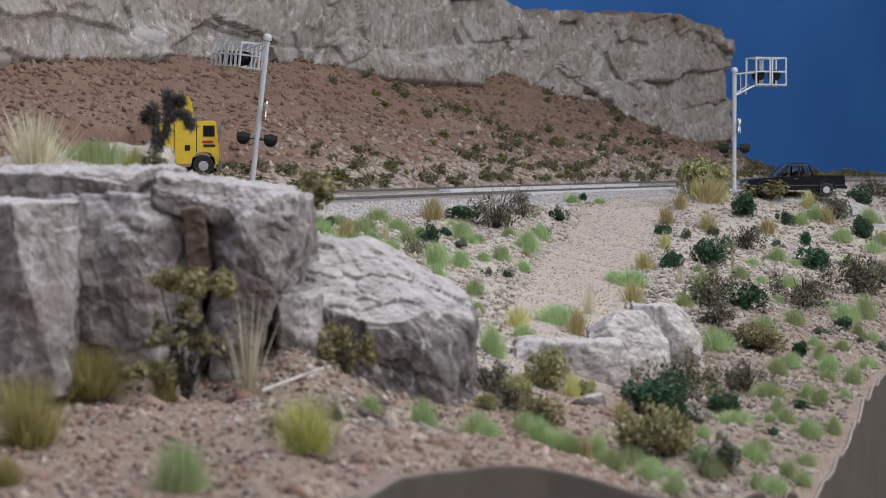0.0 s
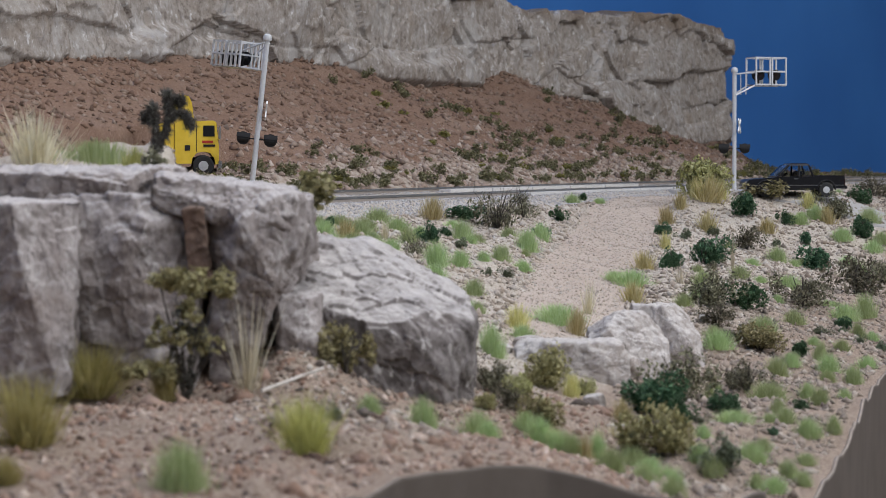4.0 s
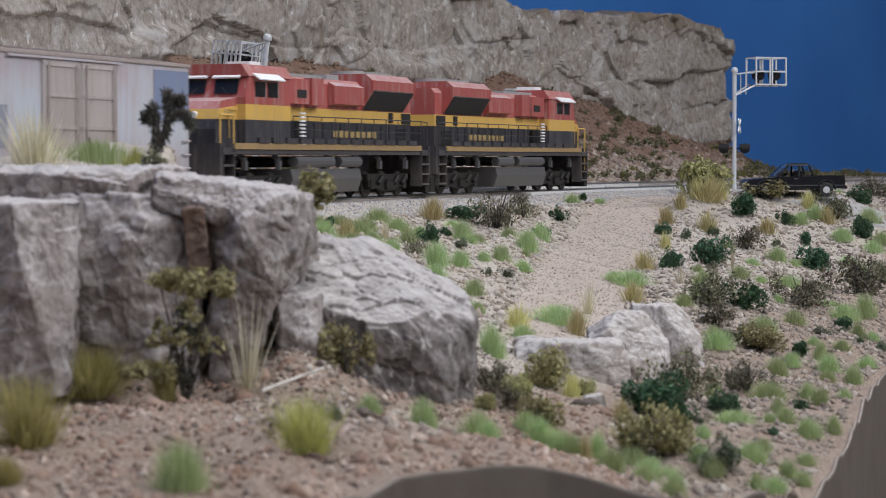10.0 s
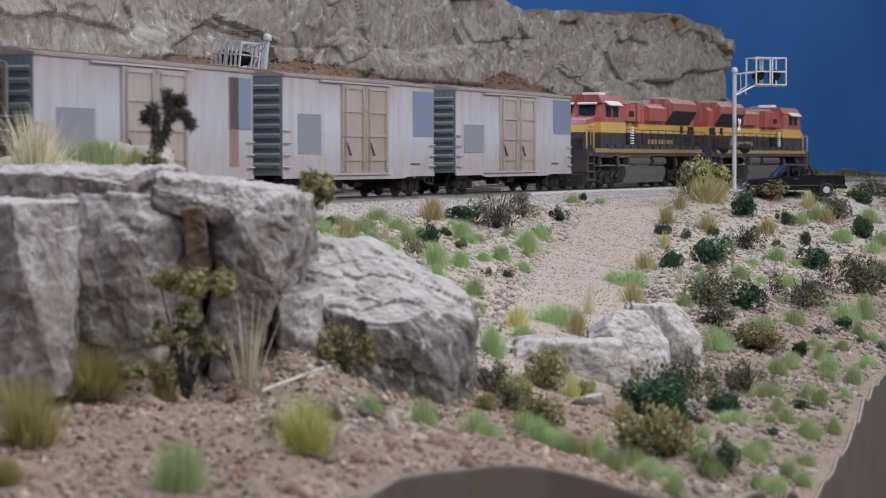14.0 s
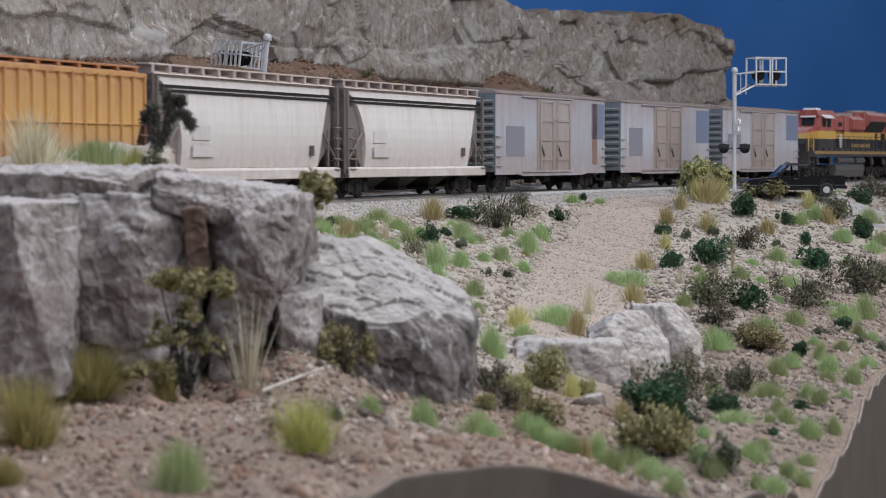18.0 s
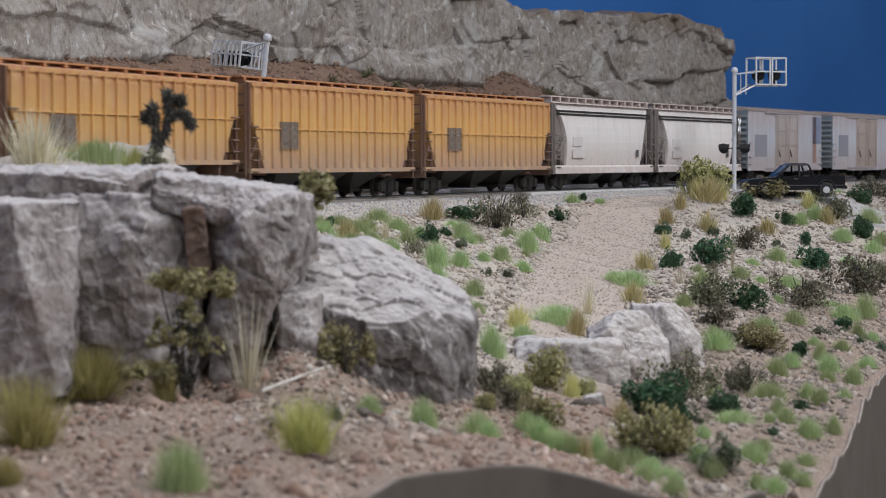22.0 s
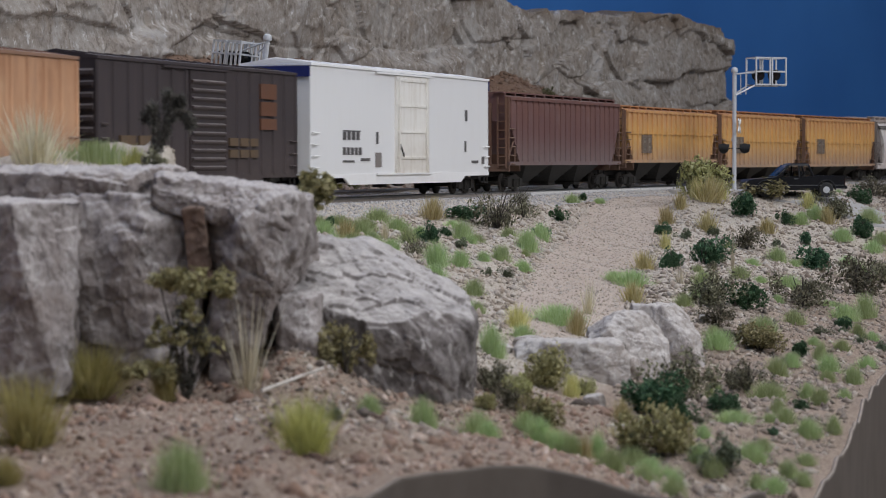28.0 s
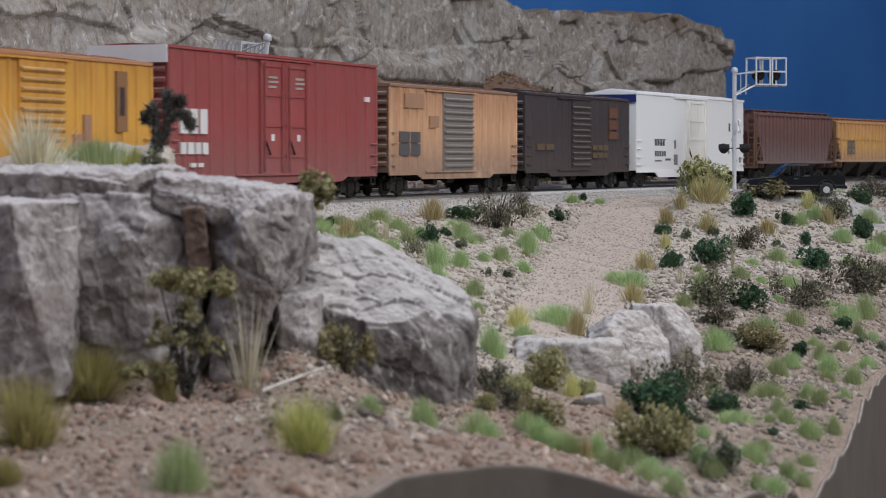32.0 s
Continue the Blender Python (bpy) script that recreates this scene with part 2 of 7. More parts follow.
leafy("leaf_dark", (0.04, 0.095, 0.05), (0.09, 0.18, 0.095), (0.17, 0.28, 0.16))
leafy("leaf_brown", (0.11, 0.105, 0.072), (0.24, 0.23, 0.16), (0.41, 0.39, 0.28))
leafy("leaf_grey", (0.06, 0.057, 0.05), (0.125, 0.12, 0.105), (0.21, 0.2, 0.175))
leafy("leaf_talus", (0.13, 0.125, 0.07), (0.24, 0.225, 0.13), (0.37, 0.34, 0.22))
leafy("leaf_sage", (0.13, 0.16, 0.1), (0.22, 0.26, 0.17), (0.33, 0.37, 0.27))
leafy("leaf_moss", (0.2, 0.2, 0.06), (0.32, 0.31, 0.1), (0.44, 0.42, 0.17))
leafy("blade_green", (0.32, 0.41, 0.18), (0.45, 0.54, 0.27), (0.58, 0.66, 0.4))
leafy("blade_straw", (0.45, 0.4, 0.16), (0.62, 0.56, 0.27), (0.77, 0.72, 0.44))
leafy("blade_dry", (0.5, 0.43, 0.3), (0.64, 0.57, 0.43), (0.78, 0.73, 0.61))
leafy("blade_olive", (0.34, 0.32, 0.1), (0.48, 0.45, 0.17), (0.62, 0.58, 0.29))


def sky_mat():
    m, nt, b = base_mat("backdrop_blue", 0.75, 0, 0.2)
    v = coords(nt)
    n = noise_node(nt, v, 3.5, 3, 0.5)
    c = ramp(nt, n.outputs[0], [(0.3, (0.034, 0.145, 0.44)), (0.7, (0.049, 0.193, 0.54))])
    wire(nt, c.outputs[0], b.inputs["Base Color"])


sky_mat()

# ---- building helpers ----
HO = 1 / 87.1


class Geo:
    """Collects the faces of one mesh; sizes are multiplied by k on the way out."""

    def __init__(self, k=1.0):
        self.v, self.f, self.k = [], [], k

    def add(self, verts, faces):
        n = len(self.v)
        self.v += [tuple(p) for p in verts]
        self.f += [tuple(i + n for i in q) for q in faces]
        return self

    def box(self, x0, x1, y0, y1, z0, z1):
        v = [(x, y, z) for x in (x0, x1) for y in (y0, y1) for z in (z0, z1)]
        return self.add(v, [(0, 1, 3, 2), (4, 6, 7, 5), (0, 4, 5, 1), (2, 3, 7, 6), (0, 2, 6, 4), (1, 5, 7, 3)])

    def prism(self, poly, axis, a, b):
        n = len(poly)
        put = {"x": lambda p, t: (t, p[0], p[1]), "y": lambda p, t: (p[0], t, p[1]), "z": lambda p, t: (p[0], p[1], t)}[axis]
        v = [put(p, a) for p in poly] + [put(p, b) for p in poly]
        f = [tuple(range(n)), tuple(range(2 * n - 1, n - 1, -1))]
        f += [(i, i + n, (i + 1) % n + n, (i + 1) % n) for i in range(n)]
        return self.add(v, f)

    def cyl(self, p, q, r, n=8, r2=None):
        p, q = Vector(p), Vector(q)
        r2 = r if r2 is None else r2
        d = (q - p).normalized()
        a = d.orthogonal().normalized()
        b = d.cross(a)
        v = []
        for c, rr in ((p, r), (q, r2)):
            v += [c + (a * math.cos(2 * math.pi * i / n) + b * math.sin(2 * math.pi * i / n)) * rr for i in range(n)]
        f = [tuple(range(n - 1, -1, -1)), tuple(range(n, 2 * n))] + [(i, (i + 1) % n, (i + 1) % n + n, i + n) for i in range(n)]
        return self.add(v, f)

    def tube(self, pts, r, n=5):
        for p, q in zip(pts[:-1], pts[1:]):
            self.cyl(p, q, r, n)
        return self

    def rings(self, rings, caps=True):
        n = len(rings[0])
        v = [p for ring in rings for p in ring]
        f = []
        for k in range(len(rings) - 1):
            f += [(k * n + i, k * n + (i + 1) % n, (k + 1) * n + (i + 1) % n, (k + 1) * n + i) for i in range(n)]
        if caps:
            f += [tuple(range(n - 1, -1, -1)), tuple(range((len(rings) - 1) * n, len(rings) * n))]
        return self.add(v, f)

    def mesh(self, name, material, smooth=False):
        me = bpy.data.meshes.new(name)
        me.from_pydata([(x * self.k, y * self.k, z * self.k) for x, y, z in self.v], [], self.f)
        bm = bmesh.new()
        bm.from_mesh(me)
        bmesh.ops.recalc_face_normals(bm, faces=bm.faces)
        bm.to_mesh(me)
        bm.free()
        me.materials.append(MATS[material])
        if smooth:
            me.shade_smooth()
            me.set_sharp_from_angle(angle=radians(35))
        return me


def part(name, geo, material, parent, label="", smooth=False):
    ob = new(name, geo.mesh(name, material, smooth) if isinstance(geo, Geo) else geo)
    ob.parent = parent
    if label:
        ob["label"] = label
    return ob


def empty(name, label, category, group="", m=None):
    ob = new(name)
    ob.empty_display_size = 0.01
    tagged(ob, label, category, group)
    if m is not None:
        ob.matrix_basis = m
    return ob


def raw_mesh(name, verts, faces, material, smooth=True):
    """A mesh from arrays: verts (n, 3), faces (m, 3 or 4)."""
    me = bpy.data.meshes.new(name)
    k = faces.shape[1]
    me.vertices.add(len(verts))
    me.vertices.foreach_set("co", np.ascontiguousarray(verts, dtype=np.float32).ravel())
    me.loops.add(faces.size)
    me.loops.foreach_set("vertex_index", np.ascontiguousarray(faces, dtype=np.int32).ravel())
    me.polygons.add(len(faces))
    me.polygons.foreach_set("loop_start", np.arange(0, faces.size, k, dtype=np.int32))
    me.polygons.foreach_set("loop_total", np.full(len(faces), k, dtype=np.int32))
    me.update(calc_edges=True)
    me.validate()
    me.materials.append(MATS[material])
    if smooth:
        me.shade_smooth()
    return me


def grid_faces(nu, nv):
    i = np.arange(nu - 1)[:, None] * nv + np.arange(nv - 1)[None, :]
    i = i.ravel()
    return np.stack([i, i + nv, i + nv + 1, i + 1], 1)


# ---- smooth random relief ----
def lattice(ix, iy, iz):
    h = (ix * 374761393 + iy * 668265263 + iz * 2147483647) & 0xFFFFFFFF
    h = ((h ^ (h >> 13)) * 1274126177) & 0xFFFFFFFF
    return ((h ^ (h >> 16)) & 0xFFFF) / 65535.0


def vnoise(x, y, z):
    ix, iy, iz = (np.floor(a).astype(np.int64) for a in (x, y, z))
    u, v, w = x - ix, y - iy, z - iz
    u, v, w = (a * a * (3 - 2 * a) for a in (u, v, w))
    out = 0.0
    for dx in (0, 1):
        for dy in (0, 1):
            for dz in (0, 1):
                out = out + lattice(ix + dx, iy + dy, iz + dz) * (u if dx else 1 - u) * (v if dy else 1 - v) * (w if dz else 1 - w)
    return out * 2 - 1


def fbm(x, y, z, octaves=4, gain=0.5):
    x, y, z = np.broadcast_arrays(np.asarray(x, float), np.asarray(y, float), np.asarray(z, float))
    total, amp = 0.0, 1.0
    for k in range(octaves):
        total = total + amp * vnoise(x * 2 ** k + 17 * k, y * 2 ** k + 5 * k, z * 2 ** k + 31 * k)
        amp *= gain
    return total


def cells(x, y, z):
    """Broken-block relief: each cell is a tilted plane of its own; also the distance to the nearest crack."""
    ix, iy, iz = (np.floor(a).astype(np.int64) for a in (x, y, z))
    best = np.full(x.shape, 9.0)
    second = np.full(x.shape, 9.0)
    plane = np.zeros(x.shape)
    for dx in (-1, 0, 1):
        for dy in (-1, 0, 1):
            for dz in (-1, 0, 1):
                jx, jy, jz = ix + dx, iy + dy, iz + dz
                ox = x - jx - lattice(jx, jy, jz)
                oy = y - jy - lattice(jx + 101, jy, jz)
                oz = z - jz - lattice(jx, jy + 57, jz)
                d = ox * ox + oy * oy + oz * oz
                v = lattice(jx, jy, jz + 33) - 0.5 + 0.9 * (ox * (lattice(jx + 7, jy, jz) - 0.5) + oy * (lattice(jx, jy + 9, jz) - 0.5) + oz * (lattice(jx, jy, jz + 11) - 0.5))
                near = d < best
                second = np.where(near, best, np.minimum(second, d))
                plane = np.where(near, v, plane)
                best = np.where(near, d, best)
    return plane, np.sqrt(second) - np.sqrt(best)


def smooth(a, b, x):
    t = np.clip((x - a) / (b - a), 0, 1)
    return t * t * (3 - 2 * t)


# ---- the plan: the line is an arc; l runs from the near car sides towards the aisle, s along the line ----
TH, RAD, PX, PY = 1.13154, 8.601, 0.24677, 1.81087
CX, CY = PX + RAD * math.sin(TH), PY - RAD * math.cos(TH)
PHI0 = math.atan2(PY - CY, PX - CX)
MID = -0.0178
RAIL = -0.0012   # height of the rail heads


def at(s, l):
    a = PHI0 - s / RAD
    return CX + (RAD - l) * np.cos(a), CY + (RAD - l) * np.sin(a)


def sl(x, y):
    a = np.arctan2(y - CY, x - CX)
    return (PHI0 - a) * RAD, RAD - np.hypot(x - CX, y - CY)


def line_pose(s, l=MID, z=RAIL):
    x, y = at(s, l)
    return pose(float(x), float(y), z, 0, 0, math.degrees(TH - s / RAD))


def bluff_foot(s):
    """Height at which the bluff rises out of the talus: level along the line, stepping down to its end."""
    return np.interp(s, (-1.75, -0.63, -0.43, -0.19, -0.13, 0.05, 0.12, 0.18, 0.3, 0.41, 0.5, 0.58, 0.65), (0.05, 0.074, 0.087, 0.091, 0.0825, 0.0845, 0.093, 0.0835, 0.077, 0.042, 0.034, 0.037, 0.043))


def ground(x, y):
    """Height of the modelled ground."""
    s, l = sl(x, y)
    crest = smooth(-0.52, -0.32, s)
    near = -0.009 + 0.003 * crest - 0.235 * np.maximum(l - 0.03 - 0.1 * crest, 0)
    near = near + 0.022 * smooth(-0.55, -0.15, s) * smooth(0.22, 0.36, l)
    shelf = smooth(0.09, 0.03, x) * smooth(0.69, 0.6, y)
    sag = 0.0085 * smooth(-0.045, -0.012, x) * smooth(0.56, 0.625, y)
    near = near + (-0.047 - 0.05 * smooth(0.0, 0.09, x) * 0.4 - sag - near) * shelf
    near = near + 0.0085 * np.exp(-((x + 0.041) / 0.018) ** 2 - ((y - 0.636) / 0.022) ** 2)
    hill = smooth(-0.005, -0.0135, x + 0.1 * y) * smooth(0.61, 0.665, y) * smooth(0.022, 0.05, l)
    near = near + (0.0148 + 0.005 * smooth(-0.06, -0.09, x) * smooth(0.66, 0.74, y) - near) * hill
    bed = -0.0034 + np.minimum(0.0, -0.45 * (l - 0.004)) * (l > 0.004)
    z = np.where(l > 0.004, np.maximum(near, bed), -0.0034)
    far = np.maximum(-0.0034 + 0.4 * (l + 0.042), -0.005)
    far = far + 0.0036 * smooth(-0.036, -0.05, l)
    rise = (bluff_foot(s) - 0.002) / 1.04
    talus = rise * np.clip((-0.083 - l) / 0.177, 0, 1.06)
    far = far + talus * smooth(0.77, 0.56, s + 2.15 * (l + 0.26))
    pad = smooth(-0.8, -0.76, s) * smooth(-0.53, -0.57, s) * smooth(-0.094, -0.104, l) * smooth(-0.175, -0.165, l)
    far = far + (0.0086 - far) * pad
    z = np.where(l < -0.04, far, z)
    path = smooth(0.02, 0.0, np.abs(track_offset(x, y)) - 0.018) * smooth(0.02, 0.05, l)
    rough = 0.0016 * fbm(x * 55, y * 55, 0 * x, 4) + 0.003 * fbm(x * 14, y * 14, 0 * x + 3, 2)
    k = smooth(0.012, 0.05, l) * (1 - 0.8 * path) + smooth(-0.07, -0.12, l) * 1.2 + 0.12
    return z + rough * k - 0.003 * path


def track_offset(x, y):
    """How far a place lies from the middle of the dirt track that climbs to the crossing."""
    s, l = sl(x, y)
    mid = -0.33 - 4.3 * (l - 0.02)
    return (s - mid) * 0.227


def aisle_edge(s):
    """The l at which the fascia ends the scenery."""
    return np.interp(s, (-3.0, -1.6, -1.416, -1.351, -1.319, -1.3, -1.28, -1.255, -1.214, -1.185, -1.093, -0.957, -0.882, -0.6, 3.0), (0.15, 0.2, 0.2267, 0.2288, 0.2382, 0.2475, 0.272, 0.29, 0.2925, 0.2934, 0.2901, 0.2784, 0.2734, 0.28, 0.3))

# ---- the setting ----
def slab(name, x0, x1, y0, y1, z0, z1, material):
    return tagged(part(name, Geo().box(x0, x1, y0, y1, z0, z1), material, None), kind="structure")


ROOM = (-2.6, 3.2, -6.2, 4.4)
slab("floor", ROOM[0], ROOM[1], ROOM[2], ROOM[3], -1.3, -1.2, "floor_carpet")
slab("ceiling", ROOM[0], ROOM[1], ROOM[2], ROOM[3], 1.16, 1.26, "ceiling_paint")
slab("wall_west", ROOM[0] - 0.1, ROOM[0], ROOM[2], ROOM[3], -1.2, 1.16, "wall_paint")
slab("wall_east", ROOM[1], ROOM[1] + 0.1, ROOM[2], ROOM[3], -1.2, 1.16, "wall_paint")
slab("wall_south", ROOM[0], ROOM[1], ROOM[2] - 0.1, ROOM[2], -1.2, 1.16, "wall_paint")
slab("wall_north", ROOM[0], ROOM[1], ROOM[3], ROOM[3] + 0.1, -1.2, 1.16, "wall_paint")


def soil_kind(x, y):
    s, l = sl(x, y)
    red = smooth(-0.05, -0.07, l) * 0.45 + 0.55 * smooth(-0.1, -0.17, l)
    brown = smooth(0.13, 0.05, x) * smooth(0.72, 0.62, y) * smooth(0.02, 0.08, l)
    brown = np.maximum(brown, smooth(0.13, 0.24, l) * 0.72)
    path = smooth(0.026, 0.016, np.abs(track_offset(x, y))) * smooth(0.012, 0.03, l) * smooth(0.19, 0.16, l)
    return np.stack([red, brown, path], -1)


def terrain():
    s = np.concatenate([np.linspace(-5.6, -1.62, 120), np.linspace(-1.6, 0.4, 680), np.linspace(0.41, 3.0, 300)])
    t = np.concatenate([np.linspace(-0.36, -0.26, 8)[:-1], np.linspace(-0.26, -0.05, 76), np.linspace(-0.0485, 0.02, 18), np.linspace(0.0225, 1, 150) * 1.0])
    S, T = np.meshgrid(s, t, indexing="ij")
    edge = aisle_edge(S)
    k = np.clip((T - 0.02) / 0.98, 0, 1)
    L = np.where(T <= 0.02, T, 0.02 + k * (edge - 0.02))
    X, Y = at(S, L)
    Z = ground(X, Y)
    me = raw_mesh("ground", np.stack([X, Y, Z], -1).reshape(-1, 3), grid_faces(len(s), len(t)), "soil")
    kind = soil_kind(X, Y).reshape(-1, 3)
    at_ = me.attributes.new("soil_kind", "FLOAT_VECTOR", "POINT")
    at_.data.foreach_set("vector", np.ascontiguousarray(kind, dtype=np.float32).ravel())
    tagged(new("ground", me), "sandy modelled desert ground with a red talus slope", kind="structure")


terrain()


def fascia():
    """The thin painted hardboard that ends the scenery along the aisle, its top edge cut to the ground."""
    s = np.concatenate([np.linspace(-5.6, -1.62, 120), np.linspace(-1.6, -0.6, 620), np.linspace(-0.59, 3.0, 130)])
    e = aisle_edge(s)
    rows = []
    for l, dz in ((e + 0.0001, -0.004), (e + 0.0001, 0.0002), (e + 0.0011, 0.0003), (e + 0.0012, -0.0006), (e + 0.0012, -0.32)):
        x, y = at(s, l)
        gx, gy = at(s, e)
        g = ground(gx, gy)
        g = g + 0.0068 * np.exp(-((s + 1.2555) / 0.007) ** 2)
        g = np.convolve(np.pad(g, 2, mode="edge"), np.ones(5) / 5, "valid")
        rows.append(np.stack([x, y, g + dz], -1))
    v = np.stack(rows, 1)
    me = raw_mesh("fascia", v.reshape(-1, 3), grid_faces(len(s), len(rows)), "fascia_board", False)
    me.materials.append(MATS["board_edge"])
    idx = np.zeros(len(me.polygons), dtype=np.int32)
    idx.reshape(-1, len(rows) - 1)[:, :2] = 1
    me.polygons.foreach_set("material_index", idx)
    tagged(new("fascia", me), "brown painted hardboard fascia with a raw edge", "fascia", kind="structure")


fascia()


def backdrop():
    s = np.linspace(-5.6, 3.1, 180)
    l = -0.365 + 0 * s
    rows = []
    for z in np.linspace(-0.12, 1.15, 12):
        x, y = at(s, l)
        rows.append(np.stack([x, y, z + 0 * x], -1))
    for z in (1.15, -0.12):
        x, y = at(s, l - 0.006)
        rows.append(np.stack([x, y, z + 0 * x], -1))
    v = np.stack(rows, 1)
    me = raw_mesh("backdrop", v.reshape(-1, 3), grid_faces(len(s), len(rows)), "backdrop_blue")
    tagged(new("backdrop", me), "deep blue painted backdrop curving behind the line", kind="structure")


backdrop()


def cliff():
    """The grey plaster bluff above the talus: broken blocks in rough courses, undercut at the foot, ending in a rounded corner."""
    u = np.concatenate([np.linspace(0, 0.38, 160)[:-1], np.linspace(0.38, 0.9, 1300)[:-1], np.linspace(0.9, 1.0, 170)])
    n = len(u)
    s0 = -1.75 + 2.415 * np.minimum(u / 0.92, 1.0)
    turn = smooth(0.9, 1.0, u)
    l0 = -0.268 - 0.1 * turn
    s0 = s0 + 0.02 * np.sin(np.clip((u - 0.9) / 0.1, 0, 1) * math.pi)
    v = np.linspace(0, 1, 135)
    U, V = np.meshgrid(u, v, indexing="ij")
    S = np.repeat(s0[:, None], len(v), 1)
    L = np.repeat(l0[:, None], len(v), 1)
    foot = bluff_foot(S) - 0.01
    top = 0.155 + 0.005 * fbm(S * 11, 0 * S, 0 * S + 4, 4) + 0.006 * smooth(0.3, 0.42, S) + 0.045 * smooth(0.13, 0.02, S) + 0.03 * smooth(-0.3, -0.7, S)
    W = np.clip(V / 0.82, 0, 1)
    back = np.clip((V - 0.82) / 0.18, 0, 1)
    Z = foot + (top - foot) * W
    wa = 0.14 * fbm(S * 25, Z * 25, 0 * S, 3)
    wb = 0.16 * fbm(S * 9, Z * 9, 0 * S + 7, 3)
    course, gap0 = cells(S * 6 + wb, Z * 19 + wb, 0 * S + 0.5)
    big, gap = cells(S * 12 + wa, Z * 13 + wb, 0 * S + 0.5)
    small, gap2 = cells(S * 27 + 2 * wa, Z * 38 - wa, 0 * S + 0.5)
    out = 0.01 * course + 0.0075 * big + 0.0034 * small
    out = out + 0.008 * fbm(S * 5, Z * 5, 0 * S + 3, 2) + 0.0012 * fbm(S * 45, Z * 45, 0 * S + 6, 3, 0.55) - 0.01 * W
    out = out + 0.0008 * (1 - 2 * np.abs(fbm(S * 16 + wb, Z * 22, 0 * S + 9, 3))) * smooth(0.0, 0.2, W)
    out = out - 0.0008 * smooth(0.06, 0.0, gap0) - 0.0008 * smooth(0.05, 0.0, gap) * smooth(-0.3, 0.2, fbm(S * 10, Z * 10, 0 * S + 5, 2))
    shelf = 0.2 + 0.08 * fbm(S * 6, 0 * S, 0 * S + 8, 3)
    out = out + 0.009 * smooth(shelf + 0.05, shelf - 0.02, W) * smooth(-0.2, 0.3, fbm(S * 7, 0 * S, 0 * S + 2, 3)) - 0.008 * smooth(0.07, 0.0, W)
    L = L + out * (1 - back) - back * 0.1
    Z = Z + back * 0.006 * fbm(S * 20, V * 9, 0 * S, 3) + 0.0025 * fbm(S * 45, 0 * S, V * 5, 3) * W
    X, Y = at(S, L)
    me = raw_mesh("cliff", np.stack([X, Y, Z], -1).reshape(-1, 3), grid_faces(n, len(v)), "cliff_rock")
    tagged(new("cliff", me), "grey-brown plaster rock bluff above a talus slope", "cliff", kind="structure")


cliff()


# ---- loose stones ----
OCTA = np.array([(1, 0, 0), (-1, 0, 0), (0, 1, 0), (0, -1, 0), (0, 0, 1), (0, 0, -1)], float)
OCTF = np.array([(0, 2, 4), (2, 1, 4), (1, 3, 4), (3, 0, 4), (2, 0, 5), (1, 2, 5), (3, 1, 5), (0, 3, 5)])


def scatter(name, s, l, size, material, label, category, sink=0.5, flat=0.75):
    rng = np.random.default_rng(len(s) + int(1e4 * abs(float(s[0]))))
    x, y = at(s, l)
    z = ground(x, y)
    n = len(s)
    v = OCTA[None] * (0.6 + 0.6 * rng.random((n, 6, 1))) + 0.25 * rng.standard_normal((n, 6, 3))
    a = rng.random(n) * 2 * math.pi
    ca, sa = np.cos(a)[:, None], np.sin(a)[:, None]
    vx, vy, vz = v[..., 0], v[..., 1] * 0.8, v[..., 2] * flat
    v = np.stack([vx * ca - vy * sa, vx * sa + vy * ca, vz], -1) * size[:, None, None]
    v += np.stack([x, y, z + size * flat * (0.5 - sink)], -1)[:, None, :]
    f = (OCTF[None] + 6 * np.arange(n)[:, None, None]).reshape(-1, 3)
    me = raw_mesh(name, v.reshape(-1, 3), f, material, False)
    return tagged(new(name, me), label, category, kind="stuff")


rng = np.random.default_rng(5)


def patch(n, s0, s1, l0, l1):
    s = s0 + (s1 - s0) * rng.random(n)
    return s, l0 + (l1 - l0) * rng.random(n)


# track ballast, denser on the shoulder that faces the aisle
s, l = patch(26000, -1.5, 0.5, 0.0, 0.026)
scatter("ballast", s, l, 0.0004 + 0.0006 * rng.random(26000), "ballast_stones", "light grey crushed-stone track ballast", "ballast")
s, l = patch(11000, -1.5, 0.9, -0.046, 0.0)
scatter("ballast", s, l, 0.0004 + 0.00045 * rng.random(11000), "ballast_stones", "light grey crushed-stone ballast between the rails", "ballast")
s, l = patch(11000, -1.1, 0.6, -0.084, -0.046)
scatter("ballast", s, l, 0.0004 + 0.0005 * rng.random(11000), "ballast_stones", "light grey crushed-stone ballast of the second track", "ballast")
# sand and gravel of the near slope
s, l = patch(105000, -1.3, 0.1, 0.024, 0.29)
ok = (np.abs(track_offset(*at(s, l))) > 0.02) & (l < aisle_edge(s) - 0.003)
ok = ok & ~((at(s, l)[0] < -0.05) & (at(s, l)[1] < 0.8))
s, l = s[ok], l[ok]
low = l + 0.03 * rng.standard_normal(len(s)) > 0.16
scatter("gravel", s[~low], l[~low], 0.0003 + 0.002 * rng.random(np.sum(~low)) ** 3.0, "sand_stones", "pale sandy gravel on the slope", "gravel")
scatter("gravel", s[low], l[low], 0.0003 + 0.0022 * rng.random(np.sum(low)) ** 2.7, "slope_stones", "brown-grey gravel on the lower slope", "gravel", 0.6)
s, l = patch(60000, -1.2, -0.25, 0.02, 0.19)
ok = np.abs(track_offset(*at(s, l))) <= 0.024
s, l = s[ok], l[ok]
